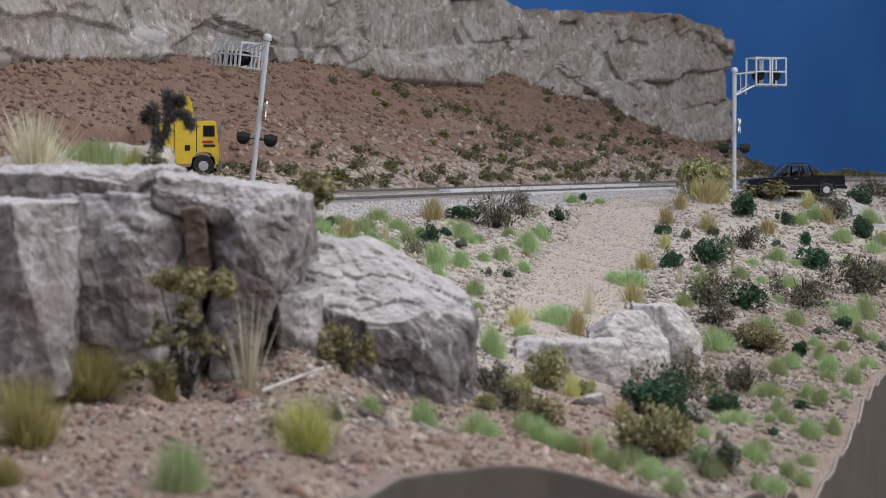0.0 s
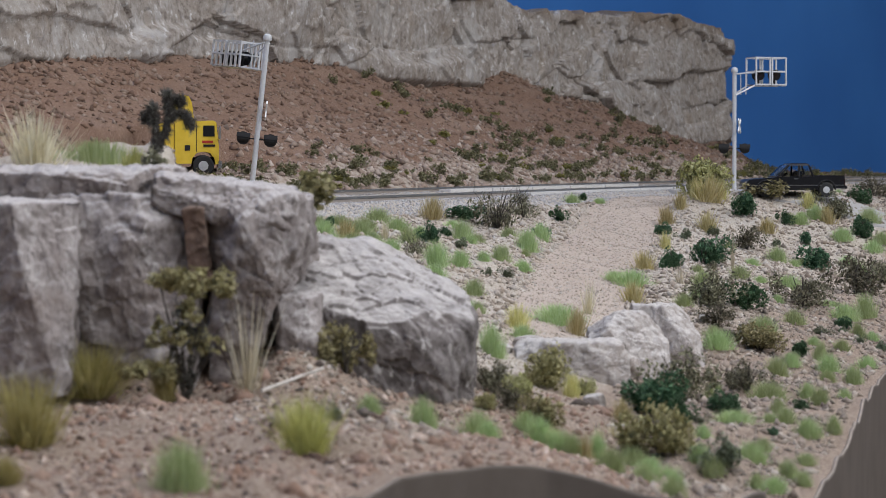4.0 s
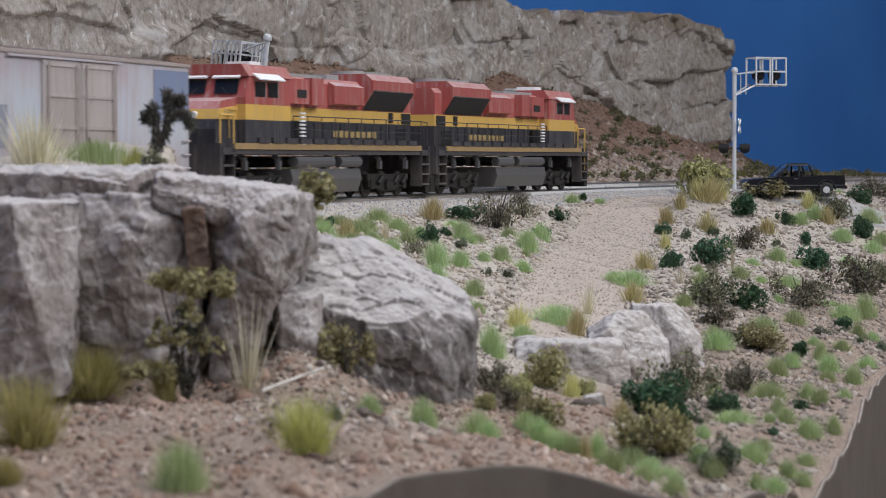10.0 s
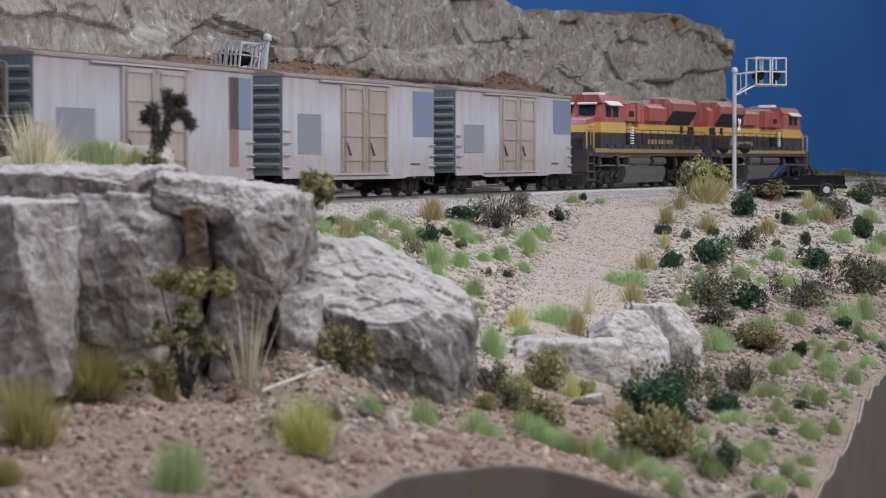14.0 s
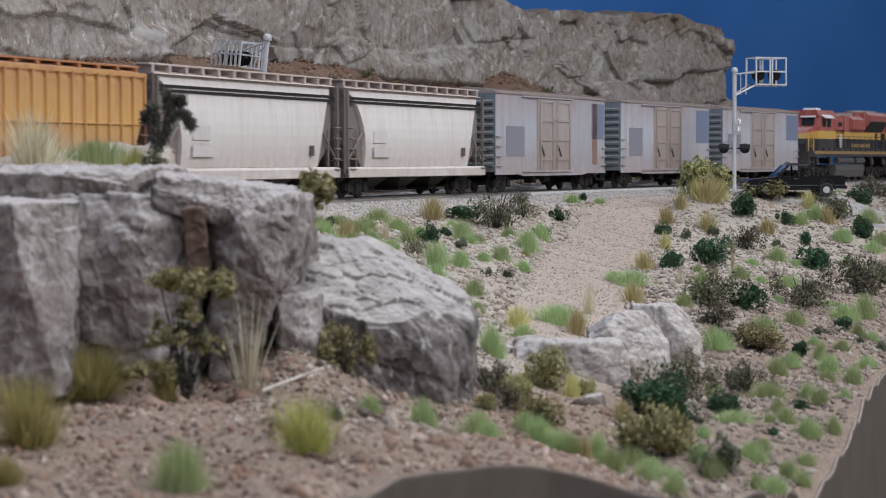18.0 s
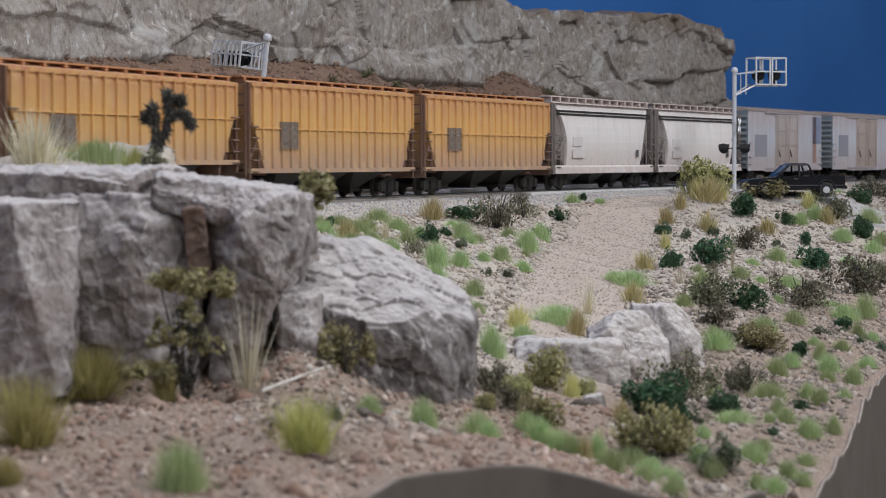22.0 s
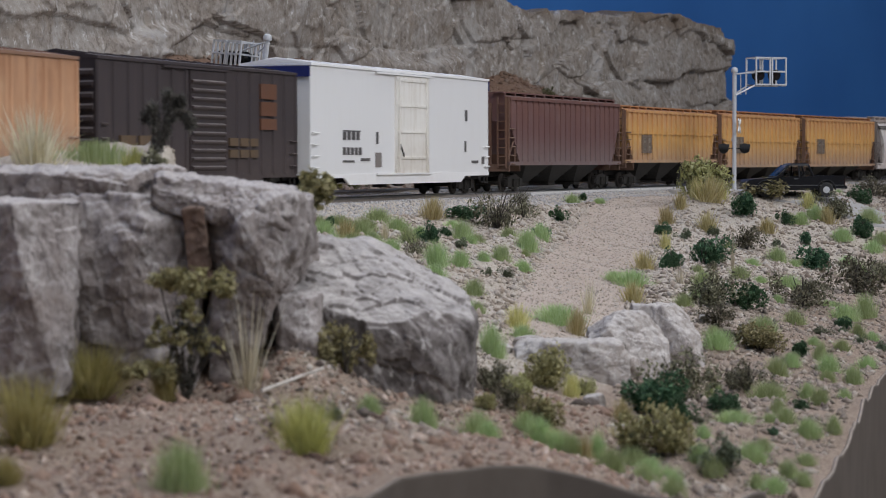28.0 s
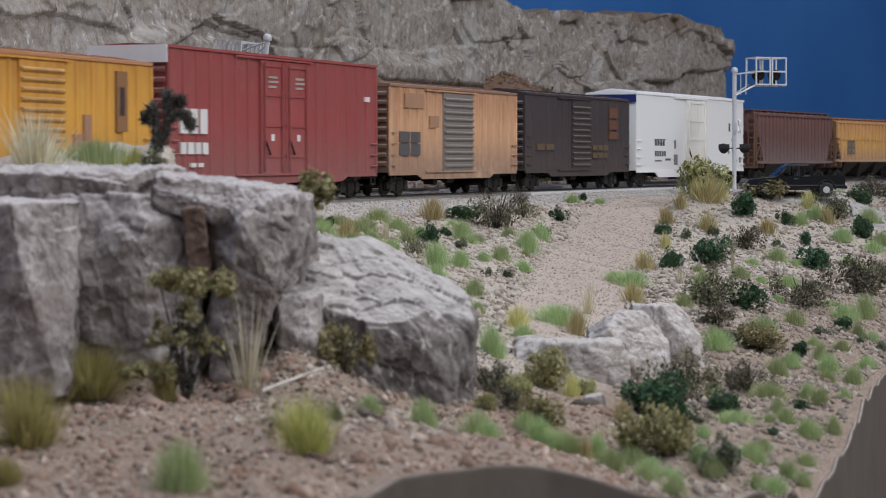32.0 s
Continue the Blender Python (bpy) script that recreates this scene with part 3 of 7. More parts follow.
scatter("gravel", s, l, 0.00022 + 0.0007 * rng.random(len(s)) ** 3, "sand_stones", "fine pinkish gravel on the dirt track", "gravel")
s, l = patch(34000, -1.55, -1.12, 0.1, 0.29)
ok = (l < aisle_edge(s) - 0.002) & (at(s, l)[1] < 0.7) & (at(s, l)[0] < 0.06)
s, l = s[ok], l[ok]
scatter("gravel", s, l, 0.00026 + 0.0013 * rng.random(len(s)) ** 2.6 + 0.003 * rng.random(len(s)) ** 40, "shelf_stones", "coarse red-brown rubble by the aisle", "gravel", 0.7)
# rubble of the talus
s, l = patch(30000, -0.95, 0.72, -0.27, -0.085)
low = l + 0.02 * rng.standard_normal(len(s)) + 0.035 * smooth(0.0, 0.5, s) * -1 > -0.155
scatter("rubble", s[~low], l[~low], 0.0004 + 0.0034 * rng.random(np.sum(~low)) ** 4, "red_stones", "red-brown talus rubble", "rubble")
scatter("rubble", s[low], l[low], 0.0005 + 0.0036 * rng.random(np.sum(low)) ** 3, "talus_stones", "pale pinkish rubble at the foot of the talus", "rubble")

# ---- the line: rails, ties, crossing ----
def railway(label, centre, lift, seen):
    """Rails on ties; those within sight are ties of their own, the rest one mesh."""
    track = empty("railway_track", label, "track", "tracks of the line")
    s = np.linspace(-5.5, 2.95, 420)
    half = 0.00825
    for side in (-1, 1):
        for name, w, z0, z1, material in (("rail", 0.00045, -0.0026, -0.0003, "rail_side"), ("rail_foot", 0.0011, -0.0029, -0.0024, "rail_side"), ("rail_head", 0.0006, -0.0006, 0.0, "rail_head")):
            c = centre + side * half
            rows = []
            for dl, z in ((-w, z0), (-w, z1), (w, z1), (w, z0)):
                x, y = at(s, c + dl)
                rows.append(np.stack([x, y, z + lift + 0 * x], -1))
            me = raw_mesh(name, np.stack(rows, 1).reshape(-1, 3), grid_faces(len(s), 4), material, False)
            part(name, me, None, track)
    tie = shared("tie", lambda: Geo().box(-0.0014, 0.0014, -0.0145, 0.0145, -0.0048, -0.0022).mesh("tie", "tie_wood"))
    for k in range(seen):
        part("tie", tie, None, track).matrix_basis = line_pose(-1.35 + k * 0.0066, centre, lift)
    g = Geo()
    for s0 in [-5.45 + 0.0073 * k for k in range(560)] + [-1.35 + 0.0066 * seen + 0.0073 * k for k in range(540)]:
        if s0 < -1.36 or -1.35 + 0.0066 * seen <= s0 < 2.9:
            m = line_pose(s0, centre, lift)
            v = [m @ Vector((x, y, z)) for x in (-0.0014, 0.0014) for y in (-0.0145, 0.0145) for z in (-0.0048, -0.0022)]
            g.add(v, [(0, 1, 3, 2), (4, 6, 7, 5), (0, 4, 5, 1), (2, 3, 7, 6), (0, 2, 6, 4), (1, 5, 7, 3)])
    tagged(part("far_ties", g, "tie_wood", track), kind="stuff")


CACHE = {}


def shared(key, make):
    if key not in CACHE:
        CACHE[key] = make()
    return CACHE[key]


railway("curving track with brown ties and steel rails on ballast", MID, RAIL, 270)
railway("second track with brown ties behind the first one", MID - 0.046, 0.0008, 0)


# ---- rolling stock, in full-size metres brought down to HO; x runs forward, y to the left, z up from the rail ----
def wheel_geo(r):
    g = Geo(HO)
    g.cyl((0, -0.07, 0), (0, 0.07, 0), r, 16)
    g.cyl((0, -0.1, 0), (0, -0.02, 0), r * 0.35, 8)
    g.cyl((0, 0.0, 0), (0, 0.04, 0), r + 0.03, 16)
    return g.mesh("wheel", "wheel_steel")


def bogie(car, x, axles=(-0.85, 0.85), r=0.44, kind="freight"):
    """A truck under a car: side frames with springs, bolster, axles and wheels."""
    hold = new("bogie")
    hold.parent = car
    hold.matrix_basis = Matrix.Translation((x * HO, 0, 0))
    a = axles[-1]

    def frame_geo():
        g = Geo(HO)
        g.prism([(-a - 0.35, r - 0.12), (-a - 0.35, r + 0.14), (-a * 0.45, r + 0.36), (a * 0.45, r + 0.36), (a + 0.35, r + 0.14), (a + 0.35, r - 0.12), (a - 0.35, r - 0.14), (0.35, r - 0.3), (-0.35, r - 0.3), (-a + 0.35, r - 0.14)], "y", -0.09, 0.09)
        for xx in axles:
            g.box(xx - 0.2, xx + 0.2, -0.14, 0.14, r - 0.2, r + 0.22)
        for xx in (-0.2, 0.0, 0.2):
            g.cyl((xx, -0.13, r - 0.22), (xx, -0.13, r + 0.2), 0.08, 6)
        if kind == "loco":
            g.box(-a - 0.5, a + 0.5, -0.1, 0.1, r + 0.14, r + 0.42)
            for xx in (-a + 0.5, 0.45, a - 0.5):
                g.cyl((xx, -0.2, r + 0.02), (xx + 0.5, -0.2, r + 0.3), 0.1, 6)
            g.box(-0.4, 0.4, -0.22, 0.1, r - 0.2, r + 0.1)
        return g.mesh("sideframe", "dark_metal")

    side = shared(("frame", kind), frame_geo)
    for y in (-0.98, 0.98):
        ob = part("sideframe", side, None, hold)
        ob.matrix_basis = pose(0, y * HO, 0, 0, 0, 0 if y < 0 else 180)
    bol = shared(("bolster", kind), lambda: Geo(HO).box(-0.3, 0.3, -0.95, 0.95, r - 0.1, r + 0.35).mesh("bolster", "dark_metal"))
    part("bolster", bol, None, hold)
    wheel = shared(("wheel", r), lambda: wheel_geo(r))
    axle = shared(("axle",), lambda: Geo(HO).cyl((0, -0.7, 0), (0, 0.7, 0), 0.09, 8).mesh("axle", "wheel_steel"))
    for xx in axles:
        part("axle", axle, None, hold).matrix_basis = pose(xx * HO, 0, r * HO)
        for y in (-0.74, 0.74):
            part("wheel", wheel, None, hold).matrix_basis = pose(xx * HO, y * HO, r * HO, 0, 0, 0 if y < 0 else 180)


def coupler(car, x):
    sgn = 1 if x > 0 else -1

    def make():
        g = Geo(HO)
        g.box(-0.3, 0.62, -0.11, 0.11, 0.72, 0.98)
        g.box(0.5, 0.8, -0.2, 0.2, 0.66, 1.04)
        g.tube([(0.6, 0.1, 0.7), (0.55, 0.25, 0.5), (0.2, 0.3, 0.5)], 0.04)
        return g.mesh("coupler", "dark_metal")

    part("coupler", shared(("coupler",), make), None, car).matrix_basis = pose(x * HO, 0, 0, 0, 0, 0 if sgn > 0 else 180)


def ladder(car, x, y, z0, z1, material, wide=0.45, step=0.42):
    def make():
        g = Geo(HO)
        for xx in (-wide / 2, wide / 2):
            g.box(xx - 0.03, xx + 0.03, -0.03, 0.03, z0, z1)
        z = z0 + 0.15
        while z < z1:
            g.box(-wide / 2, wide / 2, -0.045, 0.02, z - 0.025, z + 0.025)
            z += step
        return g.mesh("ladder", material)

    part("ladder", shared(("ladder", z0, z1, material, wide), make), None, car).matrix_basis = pose(x * HO, y * HO, 0, 0, 0, 0 if y < 0 else 180)


def rungs(car, x, y, zs, material, wide=0.5):
    sg = -1 if y < 0 else 1
    iron = shared(("iron", sg, wide, material), lambda: Geo(HO).tube([(-wide / 2, 0, 0), (-wide / 2, sg * 0.1, 0), (wide / 2, sg * 0.1, 0), (wide / 2, 0, 0)], 0.035, 5).mesh("grab_iron", material))
    for z in zs:
        part("grab_iron", iron, None, car).matrix_basis = pose(x * HO, y * HO, z * HO)


def end_ladder(car, x, z0, z1, material):
    sg = 1 if x > 0 else -1
    for y0 in (-1.35, 0.95):
        g = Geo(HO)
        for yy in (y0, y0 + 0.42):
            g.box(x, x + sg * 0.08, yy - 0.03, yy + 0.03, z0, z1)
        z = z0 + 0.15
        while z < z1:
            g.box(x, x + sg * 0.1, y0, y0 + 0.42, z - 0.025, z + 0.025)
            z += 0.42
        part("end_ladder", g, material, car)


def boxcar(name, label, length, z0, z1, body_m, door_m, roof_m, end_m, ribs=0.0, door=(-1.5, 1.5), louvre=False, corrugated=True, double=False, sill=0.35, w=1.5, marks=(), band=None, group="freight cars of the train", peak=0.28):
    car = empty(name, label, "boxcar", group)
    h = length / 2
    part("body", Geo(HO).box(-h, h, -w, w, z0, z1), body_m, car)
    g = Geo(HO)
    g.prism([(-w - 0.06, z1), (-w - 0.06, z1 + 0.1), (0, z1 + peak), (w + 0.06, z1 + 0.1), (w + 0.06, z1)], "x", -h - 0.04, h + 0.04)
    k = int(length / 1.15)
    for i in range(k + 1):
        x = -h + 0.1 + i * (length - 0.2) / k
        g.prism([(-w, z1 + 0.1), (0, z1 + peak + 0.05), (w, z1 + 0.1), (0, z1 + peak - 0.03)], "x", x - 0.05, x + 0.05)
    part("roof", g, roof_m, car)
    for sg in (-1, 1):
        if corrugated:
            e = part("end_panel", Geo(HO).box(-0.02, 0.03, -w, w, z0, z1), end_m, car)
            e.matrix_basis = pose(sg * h * HO, 0, 0, 0, 0, 0 if sg > 0 else 180)
            rib = shared(("rib", w, end_m), lambda: Geo(HO).prism([(0, -0.13), (0.1, -0.05), (0.1, 0.05), (0, 0.13)], "y", -w + 0.1, w - 0.1).mesh("end_rib", end_m))
            z = z0 + 0.35
            while z < z1 - 0.15:
                part("end_rib", rib, None, e).matrix_basis = pose(0.02 * HO, 0, z * HO)
                z += 0.36
        else:
            g = Geo(HO)
            g.box(0, 0.03, -w + 0.02, w - 0.02, z0, z1 - 0.02)
            e = part("end_panel", g, end_m, car)
            e.matrix_basis = pose(sg * h * HO, 0, 0, 0, 0, 0 if sg > 0 else 180)
        if band:
            up = -0.03 if peak > 0.2 else 0.1
            g = Geo(HO).prism([(-w - 0.02, z1 - band[1]), (-w - 0.02, z1 + up), (w + 0.02, z1 + up), (w + 0.02, z1 - band[1])], "x", 0.09, 0.14)
            e = part("end_band", g, band[0], car, "upper end painted in a contrasting colour")
            e.matrix_basis = pose(sg * h * HO, 0, 0, 0, 0, 0 if sg > 0 else 180)
        # side sill, deeper between the trucks
        g = Geo(HO)
        y = sg * w
        poly = [(-h, z0 + 0.05), (-h, z0 - 0.12), (-h + 3.3, z0 - 0.12), (-h + 3.9, z0 - sill), (h - 3.9, z0 - sill), (h - 3.3, z0 - 0.12), (h, z0 - 0.12), (h, z0 + 0.05)]
        g.prism(poly, "y", y - 0.04, y + 0.04)
        part("side_sill", g, body_m, car)
        if ribs:
            n = int(length / ribs)
            post = shared(("post", z0, z1, body_m), lambda: Geo(HO).prism([(-0.11, 0), (-0.06, -0.07), (0.06, -0.07), (0.11, 0)], "z", z0, z1 - 0.04).mesh("side_post", body_m))
            for i in range(n + 1):
                x = -h + 0.05 + i * (length - 0.1) / n
                if door[0] - 0.05 < x < door[1] + 0.05:
                    continue
                part("side_post", post, None, car).matrix_basis = pose(x * HO, y * HO, 0, 0, 0, 0 if sg < 0 else 180)
        # doors
        leaves = [(door[0], (door[0] + door[1]) / 2), ((door[0] + door[1]) / 2, door[1])] if double else [door]
        for x0, x1 in leaves:
            y0, y1 = sorted((y, y + sg * 0.06))
            d = part("door", Geo(HO).box(x0 + 0.03, x1 - 0.03, y0, y1, z0 + 0.05, z1 - 0.12), door_m, car)
            if louvre:
                slat = shared(("slat", x0, x1, door_m, sg), lambda: Geo(HO).prism([(sg * 0.06, -0.1), (sg * 0.16, -0.02), (sg * 0.16, 0.03), (sg * 0.06, 0.08)], "x", x0 + 0.1, x1 - 0.1).mesh("slat", door_m))
                z = z0 + 0.25
                while z < z1 - 0.25:
                    part("slat", slat, None, d).matrix_basis = pose(0, y * HO, z * HO)
                    z += 0.29
            else:
                y0, y1 = sorted((y + sg * 0.06, y + sg * 0.1))
                for zz in (0.16, 0.42, 0.68, 0.93):
                    zc = z0 + zz * (z1 - z0)
                    part("door_bar", Geo(HO).box(x0 + 0.06, x1 - 0.06, y0, y1, zc - 0.05, zc + 0.05), door_m, d)
                for xx in (x0 + 0.1, x1 - 0.1):
                    part("door_stile", Geo(HO).box(xx - 0.06, xx + 0.06, y0, y1, z0 + 0.05, z1 - 0.14), door_m, d)
            if not louvre:
                g = Geo(HO)
                for xx in (x0 + 0.35, x1 - 0.35):
                    part("lock_rod", Geo(HO).cyl((xx, y + sg * 0.13, z0 + 0.1), (xx, y + sg * 0.13, z1 - 0.2), 0.035, 5), door_m, d)
                g.tube([(x0 + 0.35, y + sg * 0.14, z0 + 1.25), (x0 + 0.75, y + sg * 0.16, z0 + 0.75)], 0.045)
                part("lock_handle", g, "dark_metal", d)
        for zt in (z0 - 0.02, z1 - 0.1):
            g = Geo(HO)
            y0, y1 = sorted((y, y + sg * 0.12))
            g.box(door[0] - 2.2, door[1] + 0.3, y0, y1, zt, zt + 0.07)
            part("door_track", g, body_m, car)
        rungs(car, sg * (h - 0.35), y, [z0 + 0.3 + 0.45 * i for i in range(4)], body_m)
        rungs(car, -sg * (h - 0.35), y, [z0 + 0.3 + 0.45 * i for i in range(3)], body_m)
        for x in (h - 0.4, -h + 0.4):
            g = Geo(HO).tube([(x - 0.22, y, z0), (x - 0.22, y, z0 - 0.45), (x + 0.22, y, z0 - 0.45), (x + 0.22, y, z0)], 0.04)
            part("stirrup", g, "dark_metal", car)
        for mx, mz, mw, mh, mm in marks:
            g = Geo(HO)
            y0, y1 = sorted((y + sg * 0.005, y + sg * (0.085 if ribs else 0.02)))
            g.box(mx, mx + mw, y0, y1, mz, mz + mh)
            part("marking", g, mm, car)
    underframe(car, h, z0)
    return car


def underframe(car, h, z0, bx=None):
    g = Geo(HO)
    g.box(-h + 0.1, h - 0.1, -0.22, 0.22, 0.75, z0)
    for i in range(7):
        x = -h + 2.6 + i * (2 * h - 5.2) / 6
        g.prism([(-1.3, z0), (-1.3, z0 - 0.12), (-0.2, z0 - 0.4), (0.2, z0 - 0.4), (1.3, z0 - 0.12), (1.3, z0)], "x", x - 0.05, x + 0.05)
    g.cyl((0.8, -0.55, z0 - 0.35), (1.7, -0.55, z0 - 0.35), 0.17, 8)
    g.box(-1.2, -0.7, -0.8, -0.3, z0 - 0.55, z0 - 0.15)
    part("underframe", g, "dark_metal", car)
    b = bx or (h - 2.0)
    bogie(car, b)
    bogie(car, -b)
    coupler(car, h)
    coupler(car, -h)


def hopper(name, label, length, z0, z1, body_m, frame_m, roof_m, round_side=False, ribs=0.0, marks=(), band_m=None, slope=2.3, group="freight cars of the train"):
    """A covered hopper: sides that shorten downwards, sloped ends, discharge bays, end cages and roof walk."""
    car = empty(name, label, "hopper car", group)
    h = length / 2
    w = 1.52
    levels = []
    n = 9
    for i in range(n):
        t = i / (n - 1)
        z = z0 + (z1 - z0) * t
        if round_side:
            hw = w * (0.86 + 0.14 * math.sin(math.pi * min(t * 0.85 + 0.12, 1.0))) if t < 0.97 else w * 0.8
            ex = h - 0.25 - 1.75 * (1 - t ** 2.2) ** 0.8
        else:
            hw = w if t < 0.98 else w * 0.93
            ex = h - 0.15 - slope * max(0.0, 1 - t / 0.62) * 0.55
        levels.append([(-ex, -hw, z), (ex, -hw, z), (ex, hw, z), (-ex, hw, z)])
    g = Geo(HO).rings(levels)
    part("body", g, body_m, car)
    # slope sheets behind the end cages
    for sg in (-1, 1):
        e0 = abs(levels[0][1][0])
        if round_side:
            g = Geo(HO).prism([(sg * (e0 - 0.2), 1.0), (sg * (e0 + 0.5), z0 + 0.3), (sg * (h - 0.55), z0 + 0.9), (sg * (h - 0.4), z0 + 1.6), (sg * (h - 0.5), z1 - 0.3), (sg * (e0 - 0.4), z1 - 0.3)], "y", -w + 0.22, w - 0.22)
        else:
            g = Geo(HO).prism([(sg * (e0 - 0.2), 1.0), (sg * (h - 0.35), z0 + (z1 - z0) * 0.62), (sg * (h - 0.35), z0 + (z1 - z0) * 0.72), (sg * (e0 - 0.4), z0 + 0.4)], "y", -w + 0.06, w - 0.06)
        part("slope_sheet", g, frame_m, car)
        xa, xb = sorted((sg * (h - 0.12), sg * h))
        for y in (-w + 0.08, w - 0.08):
            part("corner_post", Geo(HO).box(xa, xb, y - 0.07, y + 0.07, z0 - 0.4, z1 - 0.05), frame_m, car)
            part("brace", Geo(HO).tube([(sg * (h - 0.06), y, z0 + 0.2), (sg * (e0 + 0.1), y, z0 + 1.6)], 0.05), frame_m, car)
            part("brace", Geo(HO).tube([(sg * (h - 1.0), y, z0 - 0.1), (sg * (h - 1.0), y, z0 + 1.5)], 0.05), frame_m, car)
        for y in (-0.5, 0.5):
            part("end_post", Geo(HO).box(xa, xb, y - 0.05, y + 0.05, z0 - 0.3, z1 - 0.3), frame_m, car)
        part("end_sill", Geo(HO).box(xa, xb, -w, w, z0 - 0.45, z0 - 0.1), frame_m, car)
        xa, xb = sorted((sg * (h - 1.9), sg * h))
        part("end_platform", Geo(HO).box(xa, xb, -0.5, 0.5, z0 - 0.42, z0 - 0.2), frame_m, car)
        end_ladder(car, sg * h, z0 - 0.3, z1, frame_m)
        rungs(car, sg * (h - 0.35), -w, [z0 - 0.1 + 0.42 * i for i in range(5)], frame_m)
        rungs(car, sg * (h - 0.35), w, [z0 - 0.1 + 0.42 * i for i in range(5)], frame_m)
        y = sg * w
        g = Geo(HO)
        if round_side:
            g.prism([(y, z0 - 0.02), (y + sg * 0.05, z0 - 0.1), (y + sg * 0.05, z0 - 0.42), (y - sg * 0.12, z0 - 0.45), (y - sg * 0.12, z0)], "x", -h, h)
        else:
            y0, y1 = sorted((y - sg * 0.1, y + sg * 0.07))
            g.box(-h, h, y0, y1, z0 - 0.16, z0 + 0.02)
            y0, y1 = sorted((y, y + sg * 0.06))
            g.box(-h + 0.1, h - 0.1, y0, y1, z1 - 0.16, z1 - 0.02)
        part("side_sill", g, band_m or body_m, car)
        if ribs:
            k = int((length - 0.4) / ribs)
            for i in range(k + 1):
                x = -h + 0.25 + i * (length - 0.5) / k
                zb = z0
                if abs(x) > h - 1.35:
                    zb = round(z0 + (z1 - z0) * 0.62 * (abs(x) - h + 1.35) / 1.3, 2)
                deep = 0.09 if body_m == "hopper_orange" else 0.035
                post = shared(("hpost", zb, z1, body_m), lambda: Geo(HO).box(-0.05, 0.05, -deep, deep, zb, z1 - 0.1).mesh("side_post", body_m))
                part("side_post", post, None, car).matrix_basis = pose(x * HO, y * HO, 0)
        if ribs and body_m == "hopper_orange":
            y0, y1 = sorted((y + sg * 0.004, y + sg * 0.07))
            part("side_seam", Geo(HO).box(-h + 0.4, h - 0.4, y0, y1, z0 + 1.5, z0 + 1.53), body_m, car)
        for mx, mz, mw, mh, mm in marks:
            g = Geo(HO)
            y0, y1 = sorted((y + sg * 0.004, y + sg * (0.1 if ribs else 0.03)))
            g.box(mx, mx + mw, y0, y1, mz, mz + mh)
            part("marking", g, mm, car)
        if round_side:
            for zz in (z1 - 0.42, z1 - 0.58):
                t = (zz - z0) / (z1 - z0)
                g = Geo(HO)
                yy = sg * w * (0.86 + 0.14 * math.sin(math.pi * min(t * 0.85 + 0.12, 1.0)))
                y0, y1 = sorted((yy - sg * 0.02, yy + sg * 0.05))
                g.box(-h + 0.3, h - 0.3, y0, y1, zz - 0.05, zz + 0.05)
                part("side_stripe", g, "dark_metal", car, "thin dark stripe along the upper side")
    # roof, hatches and running boards
    g = Geo(HO)
    g.prism([(-w * 0.93, z1 - 0.02), (-w * 0.6, z1 + 0.12), (w * 0.6, z1 + 0.12), (w * 0.93, z1 - 0.02)], "x", -h + 0.12, h - 0.12)
    part("roof", g, roof_m, car)
    for y in (-0.95, 0.95):
        g = Geo(HO)
        up = 0.3 if round_side else 0.17
        g.box(-h - 0.05, h + 0.05, y - 0.28, y + 0.28, z1 + up, z1 + up + 0.06)
        k = 12
        for i in range(k + 1):
            x = -h + 0.2 + i * (length - 0.4) / k
            g.box(x - 0.07, x + 0.07, y - 0.3, y + 0.3, z1 + 0.04, z1 + up)
        part("roof_walk", g, roof_m, car)
    for i in range(4):
        x = -h + length * (i + 0.5) / 4
        part("roof_hatch", Geo(HO).box(x - 1.3, x + 1.3, -0.35, 0.35, z1 + 0.12, z1 + 0.24), roof_m, car)
    # discharge bays
    for i in range(3):
        x = (i - 1) * (length - 5.4) / 3
        g = Geo(HO)
        a, b = (length - 5.4) / 6, 0.35
        g.rings([[(x - a, -w + 0.1, z0), (x + a, -w + 0.1, z0), (x + a, w - 0.1, z0), (x - a, w - 0.1, z0)], [(x - b, -0.5, 0.35), (x + b, -0.5, 0.35), (x + b, 0.5, 0.35), (x - b, 0.5, 0.35)]])
        g.box(x - 0.5, x + 0.5, -0.6, 0.6, 0.26, 0.4)
        part("discharge_bay", g, "dark_metal", car)
    g = Geo(HO).box(-h + 0.1, h - 0.1, -0.22, 0.22, 0.72, 1.0)
    part("underframe", g, "dark_metal", car)
    bogie(car, h - 1.9)
    bogie(car, -h + 1.9)
    coupler(car, h)
    coupler(car, -h)
    return car


